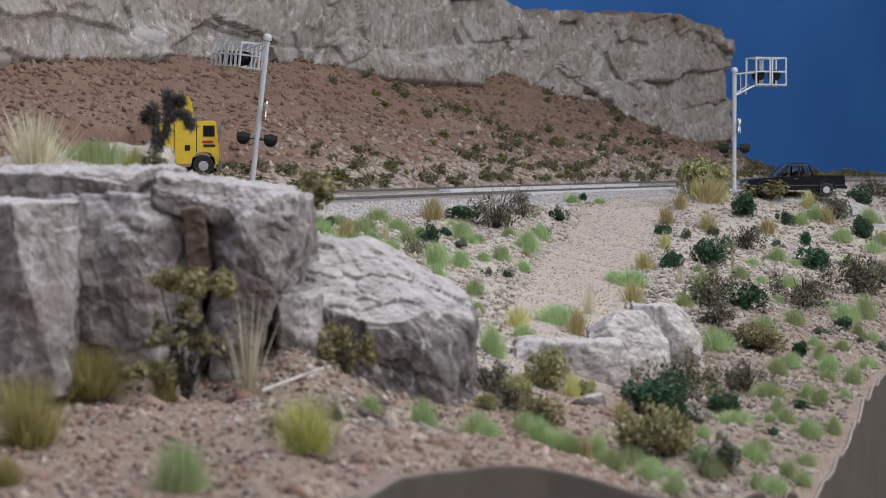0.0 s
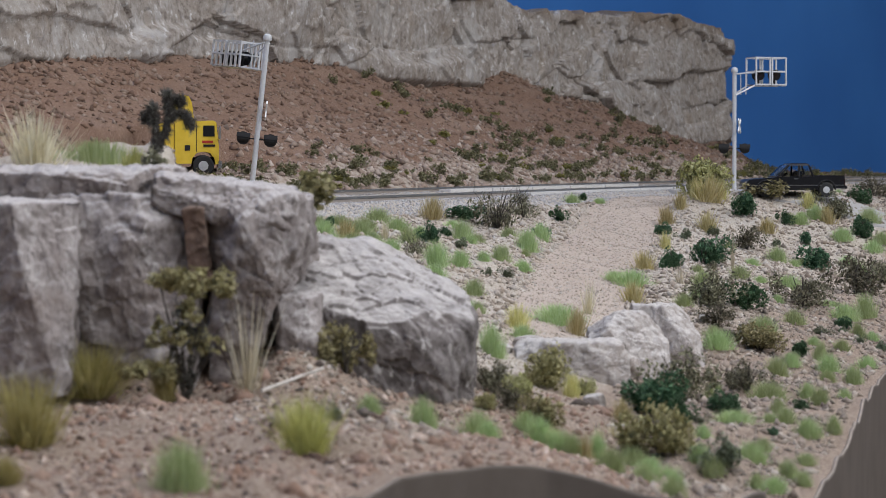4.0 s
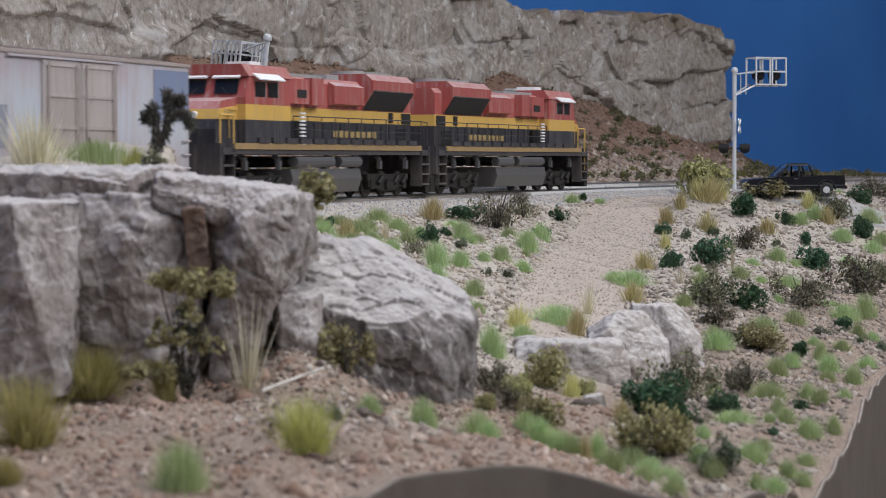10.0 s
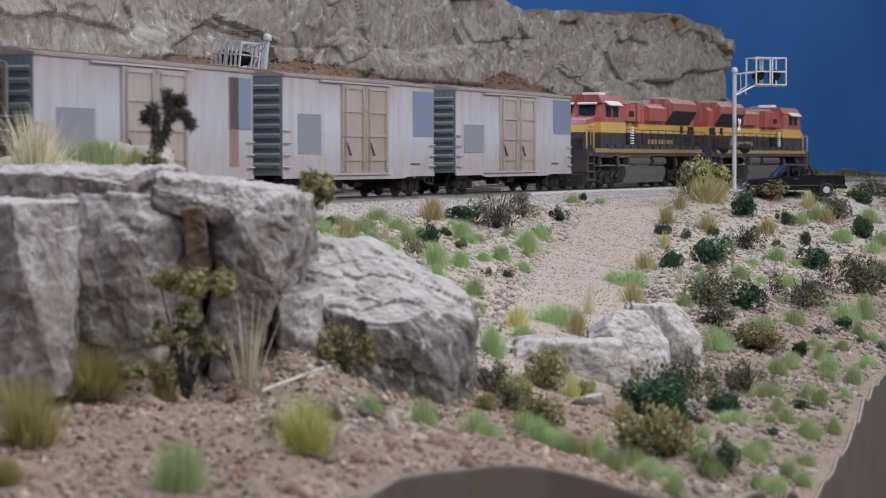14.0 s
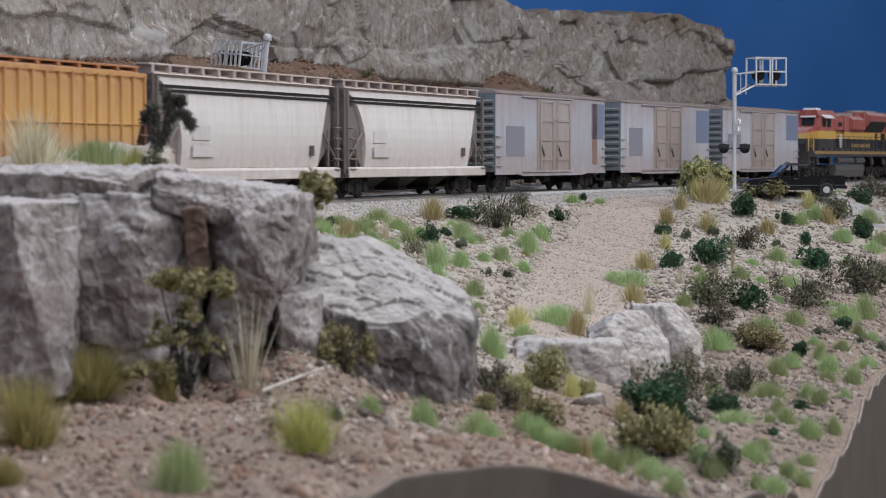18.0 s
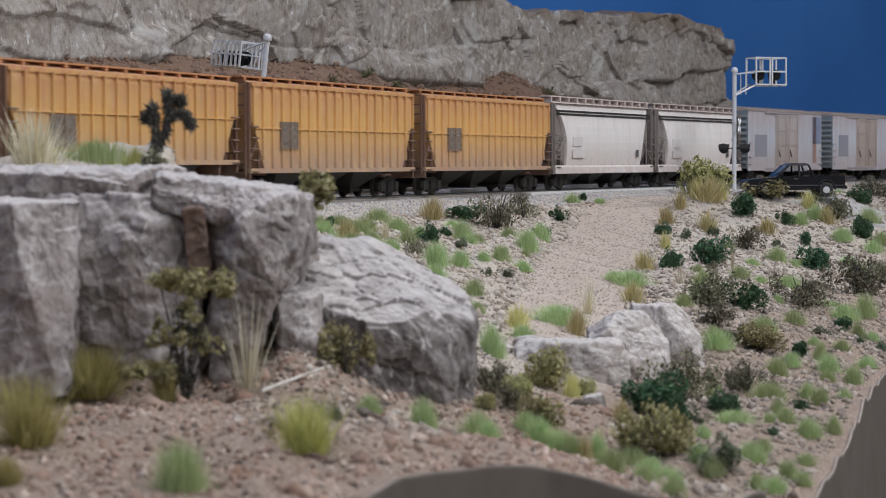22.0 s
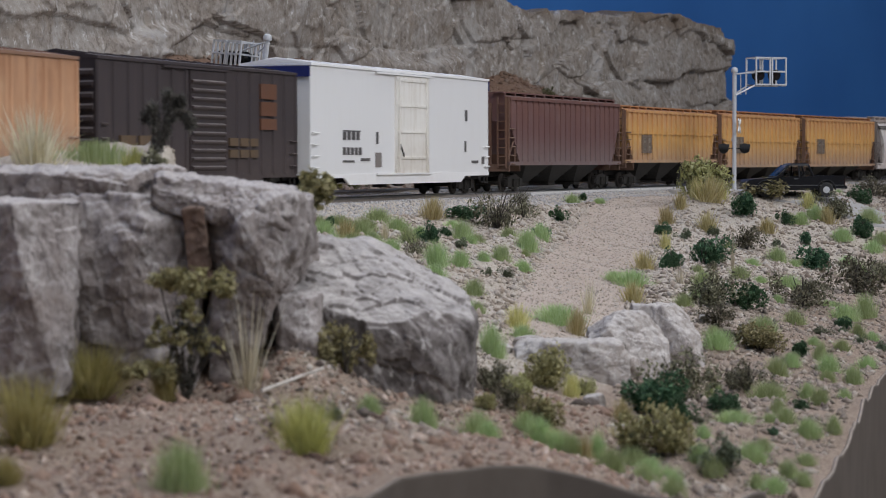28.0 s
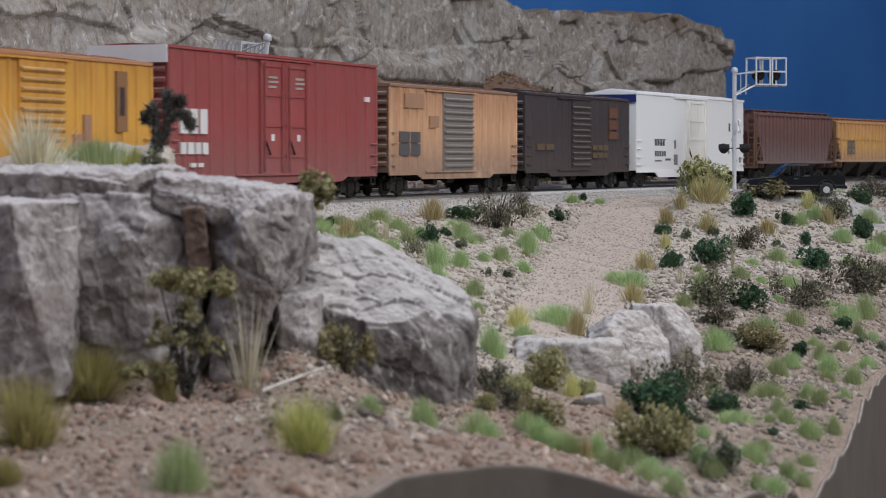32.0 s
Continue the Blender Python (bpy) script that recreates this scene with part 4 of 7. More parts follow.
def locomotive(label):
    loco = empty("diesel_locomotive", label, "locomotive", "locomotives of the train")
    # frame, deck and steps
    g = Geo(HO).box(-10.9, 10.9, -1.5, 1.5, 1.72, 1.95)
    part("frame", g, "loco_dark", loco)
    for sg in (-1, 1):
        g = Geo(HO)
        y0, y1 = sorted((sg * 1.5, sg * 1.56))
        g.box(-9.8, 9.8, y0, y1, 1.9, 2.12)
        part("deck_stripe", g, "loco_dusty", loco, "dusty yellow stripe along the deck edge")
        for i in range(13):
            x = -8.6 + i * 1.32
            g = Geo(HO)
            y0, y1 = sorted((sg * 1.5, sg * 1.6))
            g.box(x - 0.5, x + 0.5, y0, y1, 2.12, 2.32)
            part("battery_box_lid", g, "loco_dark", loco)
        for x in (-10.3, 10.3):
            for k in range(4):
                y0, y1 = sorted((sg * 0.95, sg * 1.55))
                part("step", Geo(HO).box(x - 0.45, x + 0.45, y0, y1, 0.45 + 0.42 * k, 0.53 + 0.42 * k), "loco_dark", loco)
            for xx in (x - 0.48, x + 0.45):
                y0, y1 = sorted((sg * 1.0, sg * 1.55))
                part("step_side", Geo(HO).box(xx, xx + 0.04, y0, y1, 0.4, 1.95), "loco_dark", loco)
        # handrails
        g = Geo(HO)
        n = 11
        for i in range(n):
            x = -9.9 + i * 1.42
            g.cyl((x, sg * 1.48, 2.1), (x, sg * 1.48, 3.15), 0.02, 5)
        g.tube([(-10.7, sg * 1.48, 2.1), (-10.7, sg * 1.48, 3.1), (-9.9, sg * 1.48, 3.15), (4.3, sg * 1.48, 3.15)], 0.022)
        g.tube([(-9.9, sg * 1.48, 2.65), (4.3, sg * 1.48, 2.65)], 0.016)
        part("handrail", g, "loco_dark", loco)
        g = Geo(HO)
        g.tube([(9.6, sg * 1.4, 2.1), (9.6, sg * 1.4, 3.1), (10.75, sg * 1.4, 3.1), (10.75, sg * 1.4, 1.0)], 0.04)
        part("handrail", g, "loco_yellow", loco)
    # end plates, plough and couplers
    for sg in (-1, 1):
        g = Geo(HO).box(min(sg * 10.8, sg * 10.98), max(sg * 10.8, sg * 10.98), -1.5, 1.5, 0.9, 2.1)
        part("pilot_plate", g, "loco_dark", loco)
        g = Geo(HO).prism([(sg * 10.8, 0.95), (sg * 11.25, 0.75), (sg * 11.35, 0.15), (sg * 10.8, 0.15)], "y", -1.35, 1.35)
        part("snow_plough", g, "dark_metal", loco)
        coupler(loco, sg * 11.0)
    # long hood, in its three colours
    hw = 0.98
    part("hood_lower", Geo(HO).box(-9.9, 4.6, -hw, hw, 1.95, 3.0), "loco_dark", loco)
    part("hood_band", Geo(HO).box(-9.9, 4.6, -hw - 0.01, hw + 0.01, 3.0, 3.5), "loco_yellow", loco, "yellow band along the hood")
    g = Geo(HO).prism([(-hw, 3.5), (-hw, 4.45), (-hw + 0.18, 4.66), (hw - 0.18, 4.66), (hw, 4.45), (hw, 3.5)], "x", -9.9, 4.6)
    part("hood_upper", g, "loco_red", loco)
    for i in range(15):
        x = -9.4 + i * 0.92
        for y0, y1 in ((-hw - 0.035, -hw), (hw, hw + 0.035)):
            part("hood_door", Geo(HO).box(x - 0.38, x + 0.38, y0, y1, 2.15, 2.95), "loco_dark", loco)
    # flared radiator section with slanting intake screens
    g = Geo(HO).prism([(-1.02, 3.55), (-1.5, 4.3), (-1.5, 4.72), (-1.2, 4.98), (1.2, 4.98), (1.5, 4.72), (1.5, 4.3), (1.02, 3.55)], "x", -8.9, -4.0)
    part("radiator_housing", g, "loco_red", loco)
    for sg in (-1, 1):
        g = Geo(HO).prism([(sg * 1.05, 3.54), (sg * 1.53, 4.28), (sg * 1.5, 4.32), (sg * 1.0, 3.58)], "x", -8.8, -4.1)
        part("intake_screen", g, "loco_screen", loco, "black intake screen under the flare")
        for x0 in (-9.0, -4.08):
            g = Geo(HO).prism([(sg * 0.95, 3.5), (sg * 1.54, 4.28), (sg * 1.54, 4.7), (sg * 0.95, 4.7)], "x", x0, x0 + 0.09)
            part("flare_edge", g, "loco_red", loco)
        for z in (2.55, 2.9):
            y0, y1 = sorted((sg * hw, sg * (hw + 0.05)))
            part("louvre", Geo(HO).box(-9.2, -7.9, y0, y1, z - 0.4, z - 0.1), "loco_screen", loco)
        y0, y1 = sorted((sg * hw, sg * (hw + 0.06)))
        part("louvre", Geo(HO).box(-9.75, -8.7, y0, y1, 3.02, 3.46), "loco_screen", loco)
        part("louvre", Geo(HO).box(-7.6, -7.15, y0, y1, 3.05, 3.46), "loco_screen", loco)
        # dynamic brake and equipment blisters
        y0, y1 = sorted((sg * hw, sg * 1.28))
        g = Geo(HO).prism([(y0, 3.62), (y0, 4.55), (y1, 4.4), (y1, 3.7)] if sg > 0 else [(y0, 3.7), (y0, 4.4), (y1, 4.55), (y1, 3.62)], "x", -3.6, -0.4)
        part("exhaust_blister", g, "loco_red", loco)
        y0, y1 = sorted((sg * hw, sg * 1.35))
        part("blower_housing", Geo(HO).box(0.9, 2.1, y0, y1, 3.6, 4.62), "loco_red", loco)
        part("blower_housing", Geo(HO).box(2.4, 4.3, y0, y1, 3.62, 4.55), "loco_red", loco)
        y0, y1 = sorted((sg * 1.34, sg * 1.37))
        part("grille", Geo(HO).box(2.7, 3.6, y0, y1, 3.85, 4.15), "loco_screen", loco)
        y0, y1 = sorted((sg * hw, sg * 1.2))
        part("inertial_filter", Geo(HO).box(3.0, 4.5, y0, y1, 2.15, 2.95), "loco_screen", loco)
        for k in range(9):
            y0, y1 = sorted((sg * 1.5, sg * 1.58))
            part("step_edge", Geo(HO).box(3.3, 3.75, y0, y1, 2.1 + 0.14 * k, 2.17 + 0.14 * k), "sign_white", loco, "white step edge")
        y0, y1 = sorted((sg * (hw + 0.036), sg * (hw + 0.05)))
        g = Geo(HO)
        for k in range(8):
            g.box(-5.6 + k * 0.62, -5.2 + k * 0.62, y0, y1, 2.4, 2.68)
        part("lettering", g, "loco_gold", loco, "dull gold lettering too small to read")
    # cab
    prof = [(4.6, 1.95), (4.6, 4.6), (4.9, 4.93), (8.1, 4.93), (8.5, 4.55), (8.75, 3.75), (8.75, 1.95)]
    for z0, z1, m, name in ((1.95, 2.95, "loco_dark", "cab_lower"), (2.95, 3.5, "loco_yellow", "cab_band")):
        part(name, Geo(HO).box(4.6, 8.75, -1.5, 1.5, z0, z1), m, loco)
    g = Geo(HO).prism([(4.6, 3.5), (4.6, 4.55), (8.45, 4.55), (8.75, 3.75), (8.75, 3.5)], "y", -1.5, 1.5)
    part("cab_upper", g, "loco_red", loco)
    g = Geo(HO).prism([(-1.56, 4.5), (-1.25, 4.93), (1.25, 4.93), (1.56, 4.5)], "x", 4.5, 8.6)
    part("cab_roof", g, "loco_red", loco)
    for sg in (-1, 1):
        g = Geo(HO).prism([(sg * 1.48, 4.62), (sg * 1.82, 4.4), (sg * 1.8, 4.36), (sg * 1.46, 4.57)], "x", 5.75, 8.1)
        part("sunshade", g, "sign_white", loco, "white sunshade over the cab window")
        y0, y1 = sorted((sg * 1.49, sg * 1.515))
        for x0 in (5.85, 7.0):
            part("window", Geo(HO).box(x0, x0 + 0.9, y0, y1, 3.78, 4.32), "dark_glass", loco)
            part("window_frame", Geo(HO).box(x0 - 0.05, x0, y0, y1 + 0.01, 3.74, 4.36), "loco_grey", loco)
        y0, y1 = sorted((sg * 0.2, sg * 1.15))
        part("windscreen", Geo(HO).prism([(8.54, 4.4), (8.57, 4.4), (8.77, 3.88), (8.74, 3.88)], "y", y0, y1), "dark_glass", loco)
        g = Geo(HO).prism([(8.4, 4.62), (8.78, 4.46), (8.76, 4.41), (8.38, 4.56)], "y", y0 - 0.08, y1 + 0.08)
        part("sunshade", g, "sign_white", loco, "white visor over the windscreen")
        part("wiper", Geo(HO).tube([(8.7, sg * 0.5, 4.1), (8.79, sg * 0.75, 3.86)], 0.02, 4), "loco_dark", loco)
        part("grab_iron", Geo(HO).tube([(8.9, sg * 1.2, 3.3), (9.6, sg * 1.22, 3.3), (9.6, sg * 1.22, 2.3)], 0.025), "loco_yellow", loco)
    # nose
    g = Geo(HO).prism([(8.75, 1.95), (8.75, 2.95), (10.5, 2.95), (10.62, 2.6), (10.62, 1.95)], "y", -1.15, 1.15)
    part("nose_lower", g, "loco_dark", loco)
    g = Geo(HO).prism([(8.75, 2.95), (8.75, 3.45), (10.35, 3.3), (10.5, 2.95)], "y", -1.16, 1.16)
    part("nose_band", g, "loco_yellow", loco)
    g = Geo(HO).prism([(8.75, 3.45), (8.75, 3.74), (10.1, 3.58), (10.35, 3.3)], "y", -1.12, 1.12)
    part("nose_top", g, "loco_red", loco)
    for y in (-0.2, 0.2):
        part("headlight", Geo(HO).cyl((10.4, y, 3.1), (10.56, y, 3.1), 0.13, 10), "sign_white", loco)
    for sg in (-1, 1):
        y0, y1 = sorted((sg * 1.16, sg * 1.18))
        part("number_mark", Geo(HO).box(9.2, 9.9, y0, y1, 3.05, 3.3), "loco_gold", loco)
    # roof: fans, stack, horn, antenna domes
    for x in (-8.0, -6.45, -4.9):
        g = Geo(HO).cyl((x, 0, 4.98), (x, 0, 5.12), 0.72, 20)
        part("radiator_fan", g, "loco_grey", loco)
    part("exhaust_pipe", Geo(HO).box(-2.9, -1.6, -0.4, 0.4, 4.66, 4.9), "loco_grey", loco)
    part("roof_hatch", Geo(HO).box(-0.2, 3.9, -0.8, 0.8, 4.66, 4.78), "loco_grey", loco)
    part("air_conditioner", Geo(HO).box(5.2, 6.2, -0.5, 0.5, 4.93, 5.12), "sign_white", loco)
    g = Geo(HO)
    for y in (-0.2, 0, 0.2):
        g.cyl((2.6, y, 4.9), (3.1, y, 4.9), 0.05, 6, 0.1)
    part("horn", g, "loco_grey", loco)
    # tank, air reservoirs, trucks
    g = Geo(HO).prism([(-1.35, 1.18), (-1.45, 0.8), (-1.25, 0.28), (1.25, 0.28), (1.45, 0.8), (1.35, 1.18)], "x", -2.9, 4.3)
    part("fuel_tank", g, "loco_tank", loco)
    for sg in (-1, 1):
        for x0, x1 in ((-2.8, -0.6), (0.1, 3.9)):
            part("air_reservoir", Geo(HO).cyl((x0, sg * 1.3, 1.45), (x1, sg * 1.3, 1.45), 0.22, 10), "loco_tank", loco, "", True)
    for x in (-6.85, 6.85):
        bogie(loco, x, (-1.9, 0.0, 1.9), 0.53, "loco")
        for sg in (-1, 1):
            for xx in (x - 1.5, x + 1.6):
                part("sand_pipe", Geo(HO).tube([(xx, sg * 1.1, 1.7), (xx, sg * 1.3, 1.5), (xx, sg * 1.3, 1.15)], 0.13, 6), "loco_tank", loco)
    return loco


def rusty_paint(name, col, dust, low, streak, rust, faded, amount=1.0):
    """Sun-faded paint: rust washed down from the roof, faded clouds, dust thrown up along the sill."""
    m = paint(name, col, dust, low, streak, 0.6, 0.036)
    nt = m.node_tree
    b = nt.nodes["Principled BSDF"]
    old = b.inputs["Base Color"].links[0].from_socket
    v = coords(nt)
    sep = nt.nodes.new("ShaderNodeSeparateXYZ")
    wire(nt, v, sep.inputs[0])
    run = noise_node(nt, coords(nt, "Object", (260, 260, 22)), 1.0, 4, 0.65)
    cloud = noise_node(nt, v, 45, 3, 0.6)
    f = calc(nt, "ADD", span(nt, sep.outputs[2], 0.03, 0.053, 0, 0.45 * amount), span(nt, run.outputs[0], 0.4, 0.75, -0.1, 0.55 * amount))
    f = calc(nt, "MULTIPLY", f, span(nt, cloud.outputs[0], 0.3, 0.65, 0.35, 1.0))
    n = mixc(nt, f, old, rust)
    n = mixc(nt, span(nt, cloud.outputs[0], 0.52, 0.75, 0, 0.5), n, faded)
    wire(nt, n, b.inputs["Base Color"])


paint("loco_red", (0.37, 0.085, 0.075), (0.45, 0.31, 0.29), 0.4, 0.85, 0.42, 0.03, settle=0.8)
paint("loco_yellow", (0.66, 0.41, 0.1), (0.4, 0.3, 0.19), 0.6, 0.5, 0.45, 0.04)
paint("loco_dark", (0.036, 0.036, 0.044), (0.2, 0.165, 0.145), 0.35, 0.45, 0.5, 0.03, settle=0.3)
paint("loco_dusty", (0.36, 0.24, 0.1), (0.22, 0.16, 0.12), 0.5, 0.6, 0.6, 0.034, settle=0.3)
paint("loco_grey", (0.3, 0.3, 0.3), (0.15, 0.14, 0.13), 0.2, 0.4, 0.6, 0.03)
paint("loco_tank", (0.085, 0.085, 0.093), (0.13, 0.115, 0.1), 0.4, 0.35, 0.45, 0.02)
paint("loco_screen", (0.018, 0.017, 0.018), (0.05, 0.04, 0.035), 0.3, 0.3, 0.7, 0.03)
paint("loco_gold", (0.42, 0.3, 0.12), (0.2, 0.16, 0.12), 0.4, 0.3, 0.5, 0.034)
rusty_paint("box_silver", (0.48, 0.51, 0.57), (0.36, 0.29, 0.28), 0.7, 0.6, (0.43, 0.335, 0.34), (0.5, 0.51, 0.62), 1.35)
paint("box_silver_door", (0.5, 0.45, 0.44), (0.3, 0.22, 0.17), 0.5, 0.6, 0.55, 0.05, 0.4, 0.2)
paint("box_rust_door", (0.42, 0.36, 0.335), (0.3, 0.23, 0.19), 0.5, 0.6, 0.6, 0.05)
paint("box_grey_end", (0.16, 0.2, 0.23), (0.11, 0.1, 0.095), 0.4, 0.5, 0.7, 0.045)
paint("box_roof", (0.32, 0.27, 0.25), (0.2, 0.13, 0.1), 0.1, 0.6, 0.7, 0.01)
paint("patch_blue", (0.2, 0.24, 0.36), (0.3, 0.28, 0.27), 0.3, 0.4, 0.6, 0.04)
paint("patch_rust", (0.28, 0.16, 0.13), (0.3, 0.25, 0.22), 0.3, 0.4, 0.6, 0.04)
paint("patch_slate", (0.24, 0.25, 0.3), (0.3, 0.28, 0.27), 0.3, 0.4, 0.6, 0.04)
rusty_paint("hopper_white", (0.76, 0.73, 0.71), (0.5, 0.4, 0.36), 0.62, 0.25, (0.52, 0.41, 0.37), (0.8, 0.79, 0.79), 0.75)
paint("hopper_frame", (0.21, 0.18, 0.168), (0.16, 0.13, 0.115), 0.5, 0.5, 0.75, 0.03)
paint("hopper_roof", (0.52, 0.45, 0.42), (0.33, 0.25, 0.22), 0.2, 0.6, 0.7, 0.01)
rusty_paint("hopper_orange", (0.66, 0.385, 0.135), (0.36, 0.265, 0.215), 1.0, 0.5, (0.47, 0.215, 0.115), (0.72, 0.52, 0.29), 1.35)
paint("hopper_orange_roof", (0.46, 0.22, 0.1), (0.3, 0.16, 0.1), 0.2, 0.6, 0.65, 0.01)
paint("hopper_cage", (0.17, 0.09, 0.06), (0.17, 0.12, 0.095), 0.5, 0.5, 0.75, 0.03)
rusty_paint("hopper_brown", (0.15, 0.075, 0.072), (0.2, 0.165, 0.165), 0.9, 0.4, (0.19, 0.085, 0.06), (0.21, 0.15, 0.15), 0.9)
paint("decal_grey", (0.085, 0.08, 0.085), (0.2, 0.17, 0.15), 0.3, 0.3, 0.6, 0.03)
paint("decal_faint", (0.66, 0.63, 0.62), (0.48, 0.39, 0.36), 0.5, 0.3, 0.6, 0.03)
paint("decal_worn", (0.17, 0.13, 0.1), (0.3, 0.22, 0.17), 0.4, 0.6, 0.6, 0.03)
paint("decal_light", (0.38, 0.34, 0.3), (0.3, 0.26, 0.22), 0.3, 0.2, 0.6, 0.03)
paint("reefer_white", (0.88, 0.88, 0.89), (0.62, 0.58, 0.52), 0.15, 0.08, 0.4, 0.02)
paint("reefer_door", (0.84, 0.82, 0.78), (0.5, 0.42, 0.33), 0.4, 0.5, 0.5, 0.04)
paint("reefer_blue", (0.02, 0.03, 0.16), (0.1, 0.1, 0.14), 0.1, 0.1, 0.45, 0.01)
paint("box_black", (0.05, 0.039, 0.042), (0.1, 0.075, 0.07), 0.45, 0.35, 0.6, 0.036)
rusty_paint("box_tan", (0.64, 0.37, 0.215), (0.27, 0.19, 0.15), 0.85, 0.5, (0.33, 0.15, 0.075), (0.66, 0.44, 0.27), 1.2)
paint("tan_mark", (0.36, 0.2, 0.125), (0.25, 0.17, 0.13), 0.4, 0.5, 0.6, 0.03)
# dark grey puts the shade between the door slats into the colour
paint("tan_door", (0.22, 0.2, 0.19), (0.2, 0.16, 0.14), 0.4, 0.5, 0.6, 0.03)
paint("tan_roof", (0.26, 0.15, 0.1), (0.22, 0.15, 0.12), 0.2, 0.5, 0.65, 0.01)
paint("patch_orange", (0.14, 0.06, 0.034), (0.1, 0.07, 0.06), 0.4, 0.6, 0.6, 0.03)
paint("patch_gold", (0.13, 0.085, 0.05), (0.1, 0.075, 0.06), 0.4, 0.6, 0.6, 0.03)
rusty_paint("box_red", (0.33, 0.066, 0.066), (0.24, 0.14, 0.13), 0.5, 0.4, (0.22, 0.055, 0.05), (0.38, 0.12, 0.115), 0.7)
paint("yellow_mark", (0.26, 0.13, 0.06), (0.3, 0.2, 0.1), 0.3, 0.4, 0.6, 0.03)
rusty_paint("box_yellow", (0.7, 0.36, 0.06), (0.3, 0.2, 0.1), 0.5, 0.35, (0.38, 0.15, 0.04), (0.68, 0.42, 0.08))
paint("end_white", (0.82, 0.82, 0.83), (0.6, 0.58, 0.56), 0.1, 0.1, 0.5, 0.01)
paint("stencil_white", (0.7, 0.69, 0.68), (0.4, 0.35, 0.32), 0.2, 0.2, 0.6, 0.03)


def text_bars(x, z, w, h, material, n):
    """Writing that cannot be read, as plain bars."""
    step = w / n
    return [(x + i * step, z, step * 0.72, h, material) for i in range(n)]


TRAIN = []   # (thing, s of its middle at 15 s, turned round)
loco_label = "weathered red, yellow and black model diesel locomotive"
lead = locomotive(loco_label + ", cab leading")
TRAIN.append((lead, 0.131, False))
second = copy_thing(lead, pose(0, 0, 0))
tagged(second, loco_label + ", cab trailing")
TRAIN.append((second, -0.1305, True))

silver = dict(ribs=0.0, door=(-2.6, 2.6), double=True, sill=0.2)
marks_a = [(-7.3, 1.85, 2.6, 1.25, "patch_slate"), (5.5, 2.8, 2.8, 1.65, "patch_blue"), (5.2, 1.3, 1.1, 0.08, "decal_grey")]
marks_b = [(-6.9, 1.75, 2.3, 1.5, "patch_slate"), (5.7, 2.5, 2.6, 1.9, "patch_blue"), (5.4, 1.3, 1.2, 0.08, "decal_grey")]
marks_c = [(-7.0, 1.7, 2.6, 1.4, "patch_slate"), (6.2, 2.6, 2.1, 1.8, "patch_blue"), (6.3, 1.3, 0.8, 3.1, "patch_rust")]
TRAIN.append((boxcar("boxcar", "faded silver-grey double-door model boxcar with blue paint patches", 16.7, 0.95, 4.6, "box_silver", "box_silver_door", "box_roof", "box_grey_end", marks=marks_a, **silver), -0.3838, False))
TRAIN.append((boxcar("boxcar", "faded silver-grey model boxcar with rust-washed doors", 16.7, 0.95, 4.6, "box_silver", "box_rust_door", "box_roof", "box_grey_end", marks=marks_b, **silver), -0.608, False))
TRAIN.append((boxcar("boxcar", "faded silver-blue model boxcar with a rust stripe", 16.9, 0.95, 4.6, "box_silver", "box_silver_door", "box_roof", "box_grey_end", marks=marks_c, **silver), -0.833, False))
white_marks = [(-5.6, 2.3, 1.5, 0.5, "decal_faint"), (-5.6, 1.7, 1.9, 0.4, "decal_faint"), (5.2, 1.75, 0.4, 0.4, "decal_grey")]
for s0 in (-1.044, -1.246):
    TRAIN.append((hopper("covered_hopper", "dusty white round-sided model covered hopper with dark end cages", 16.6, 1.3, 4.55, "hopper_white", "hopper_frame", "hopper_roof", True, 0.0, white_marks, "hopper_white", 2.4), s0, False))
orange_marks = [(-5.9, 2.0, 0.75, 1.05, "decal_worn"), (-5.05, 2.0, 0.75, 1.05, "decal_worn"), (-5.7, 2.6, 0.3, 0.28, "decal_light"), (-4.85, 2.6, 0.3, 0.28, "decal_light"), (-5.7, 2.15, 0.3, 0.25, "decal_light"), (-4.85, 2.15, 0.3, 0.25, "decal_light")]
for s0, sill in ((-1.4505, 1.25), (-1.665, 1.25), (-1.876, 1.6)):
    TRAIN.append((hopper("covered_hopper", "orange-yellow ribbed model covered hopper, " + ("dusty along the sill" if sill < 1.5 else "paler, on tall black hoppers"), 17.3, sill, 4.5, "hopper_orange", "hopper_cage", "hopper_orange_roof", False, 0.87, orange_marks, None, 2.2), s0, False))
TRAIN.append((hopper("covered_hopper", "dark maroon-brown ribbed model covered hopper", 17.6, 1.45, 4.6, "hopper_brown", "hopper_cage", "hopper_brown", False, 0.8, [], None, 2.4), -2.088, False))
reefer_marks = text_bars(-7.3, 2.35, 1.9, 0.32, "decal_grey", 4) + text_bars(-7.3, 1.75, 2.1, 0.3, "decal_grey", 5) + [(-7.3, 2.68, 1.9, 0.05, "decal_grey"), (-7.3, 1.45, 1.2, 0.08, "decal_grey"), (-3.8, 1.25, 0.7, 0.6, "tan_door"), (-5.4, 1.5, 1.0, 0.12, "decal_grey"), (-3.7, 2.2, 0.25, 0.5, "decal_grey"), (7.3, 3.3, 0.3, 0.5, "decal_grey"), (7.2, 1.9, 0.25, 0.5, "decal_grey"), (8.2, 1.4, 0.9, 0.12, "decal_grey"), (9.6, 1.35, 0.35, 0.35, "decal_grey")]
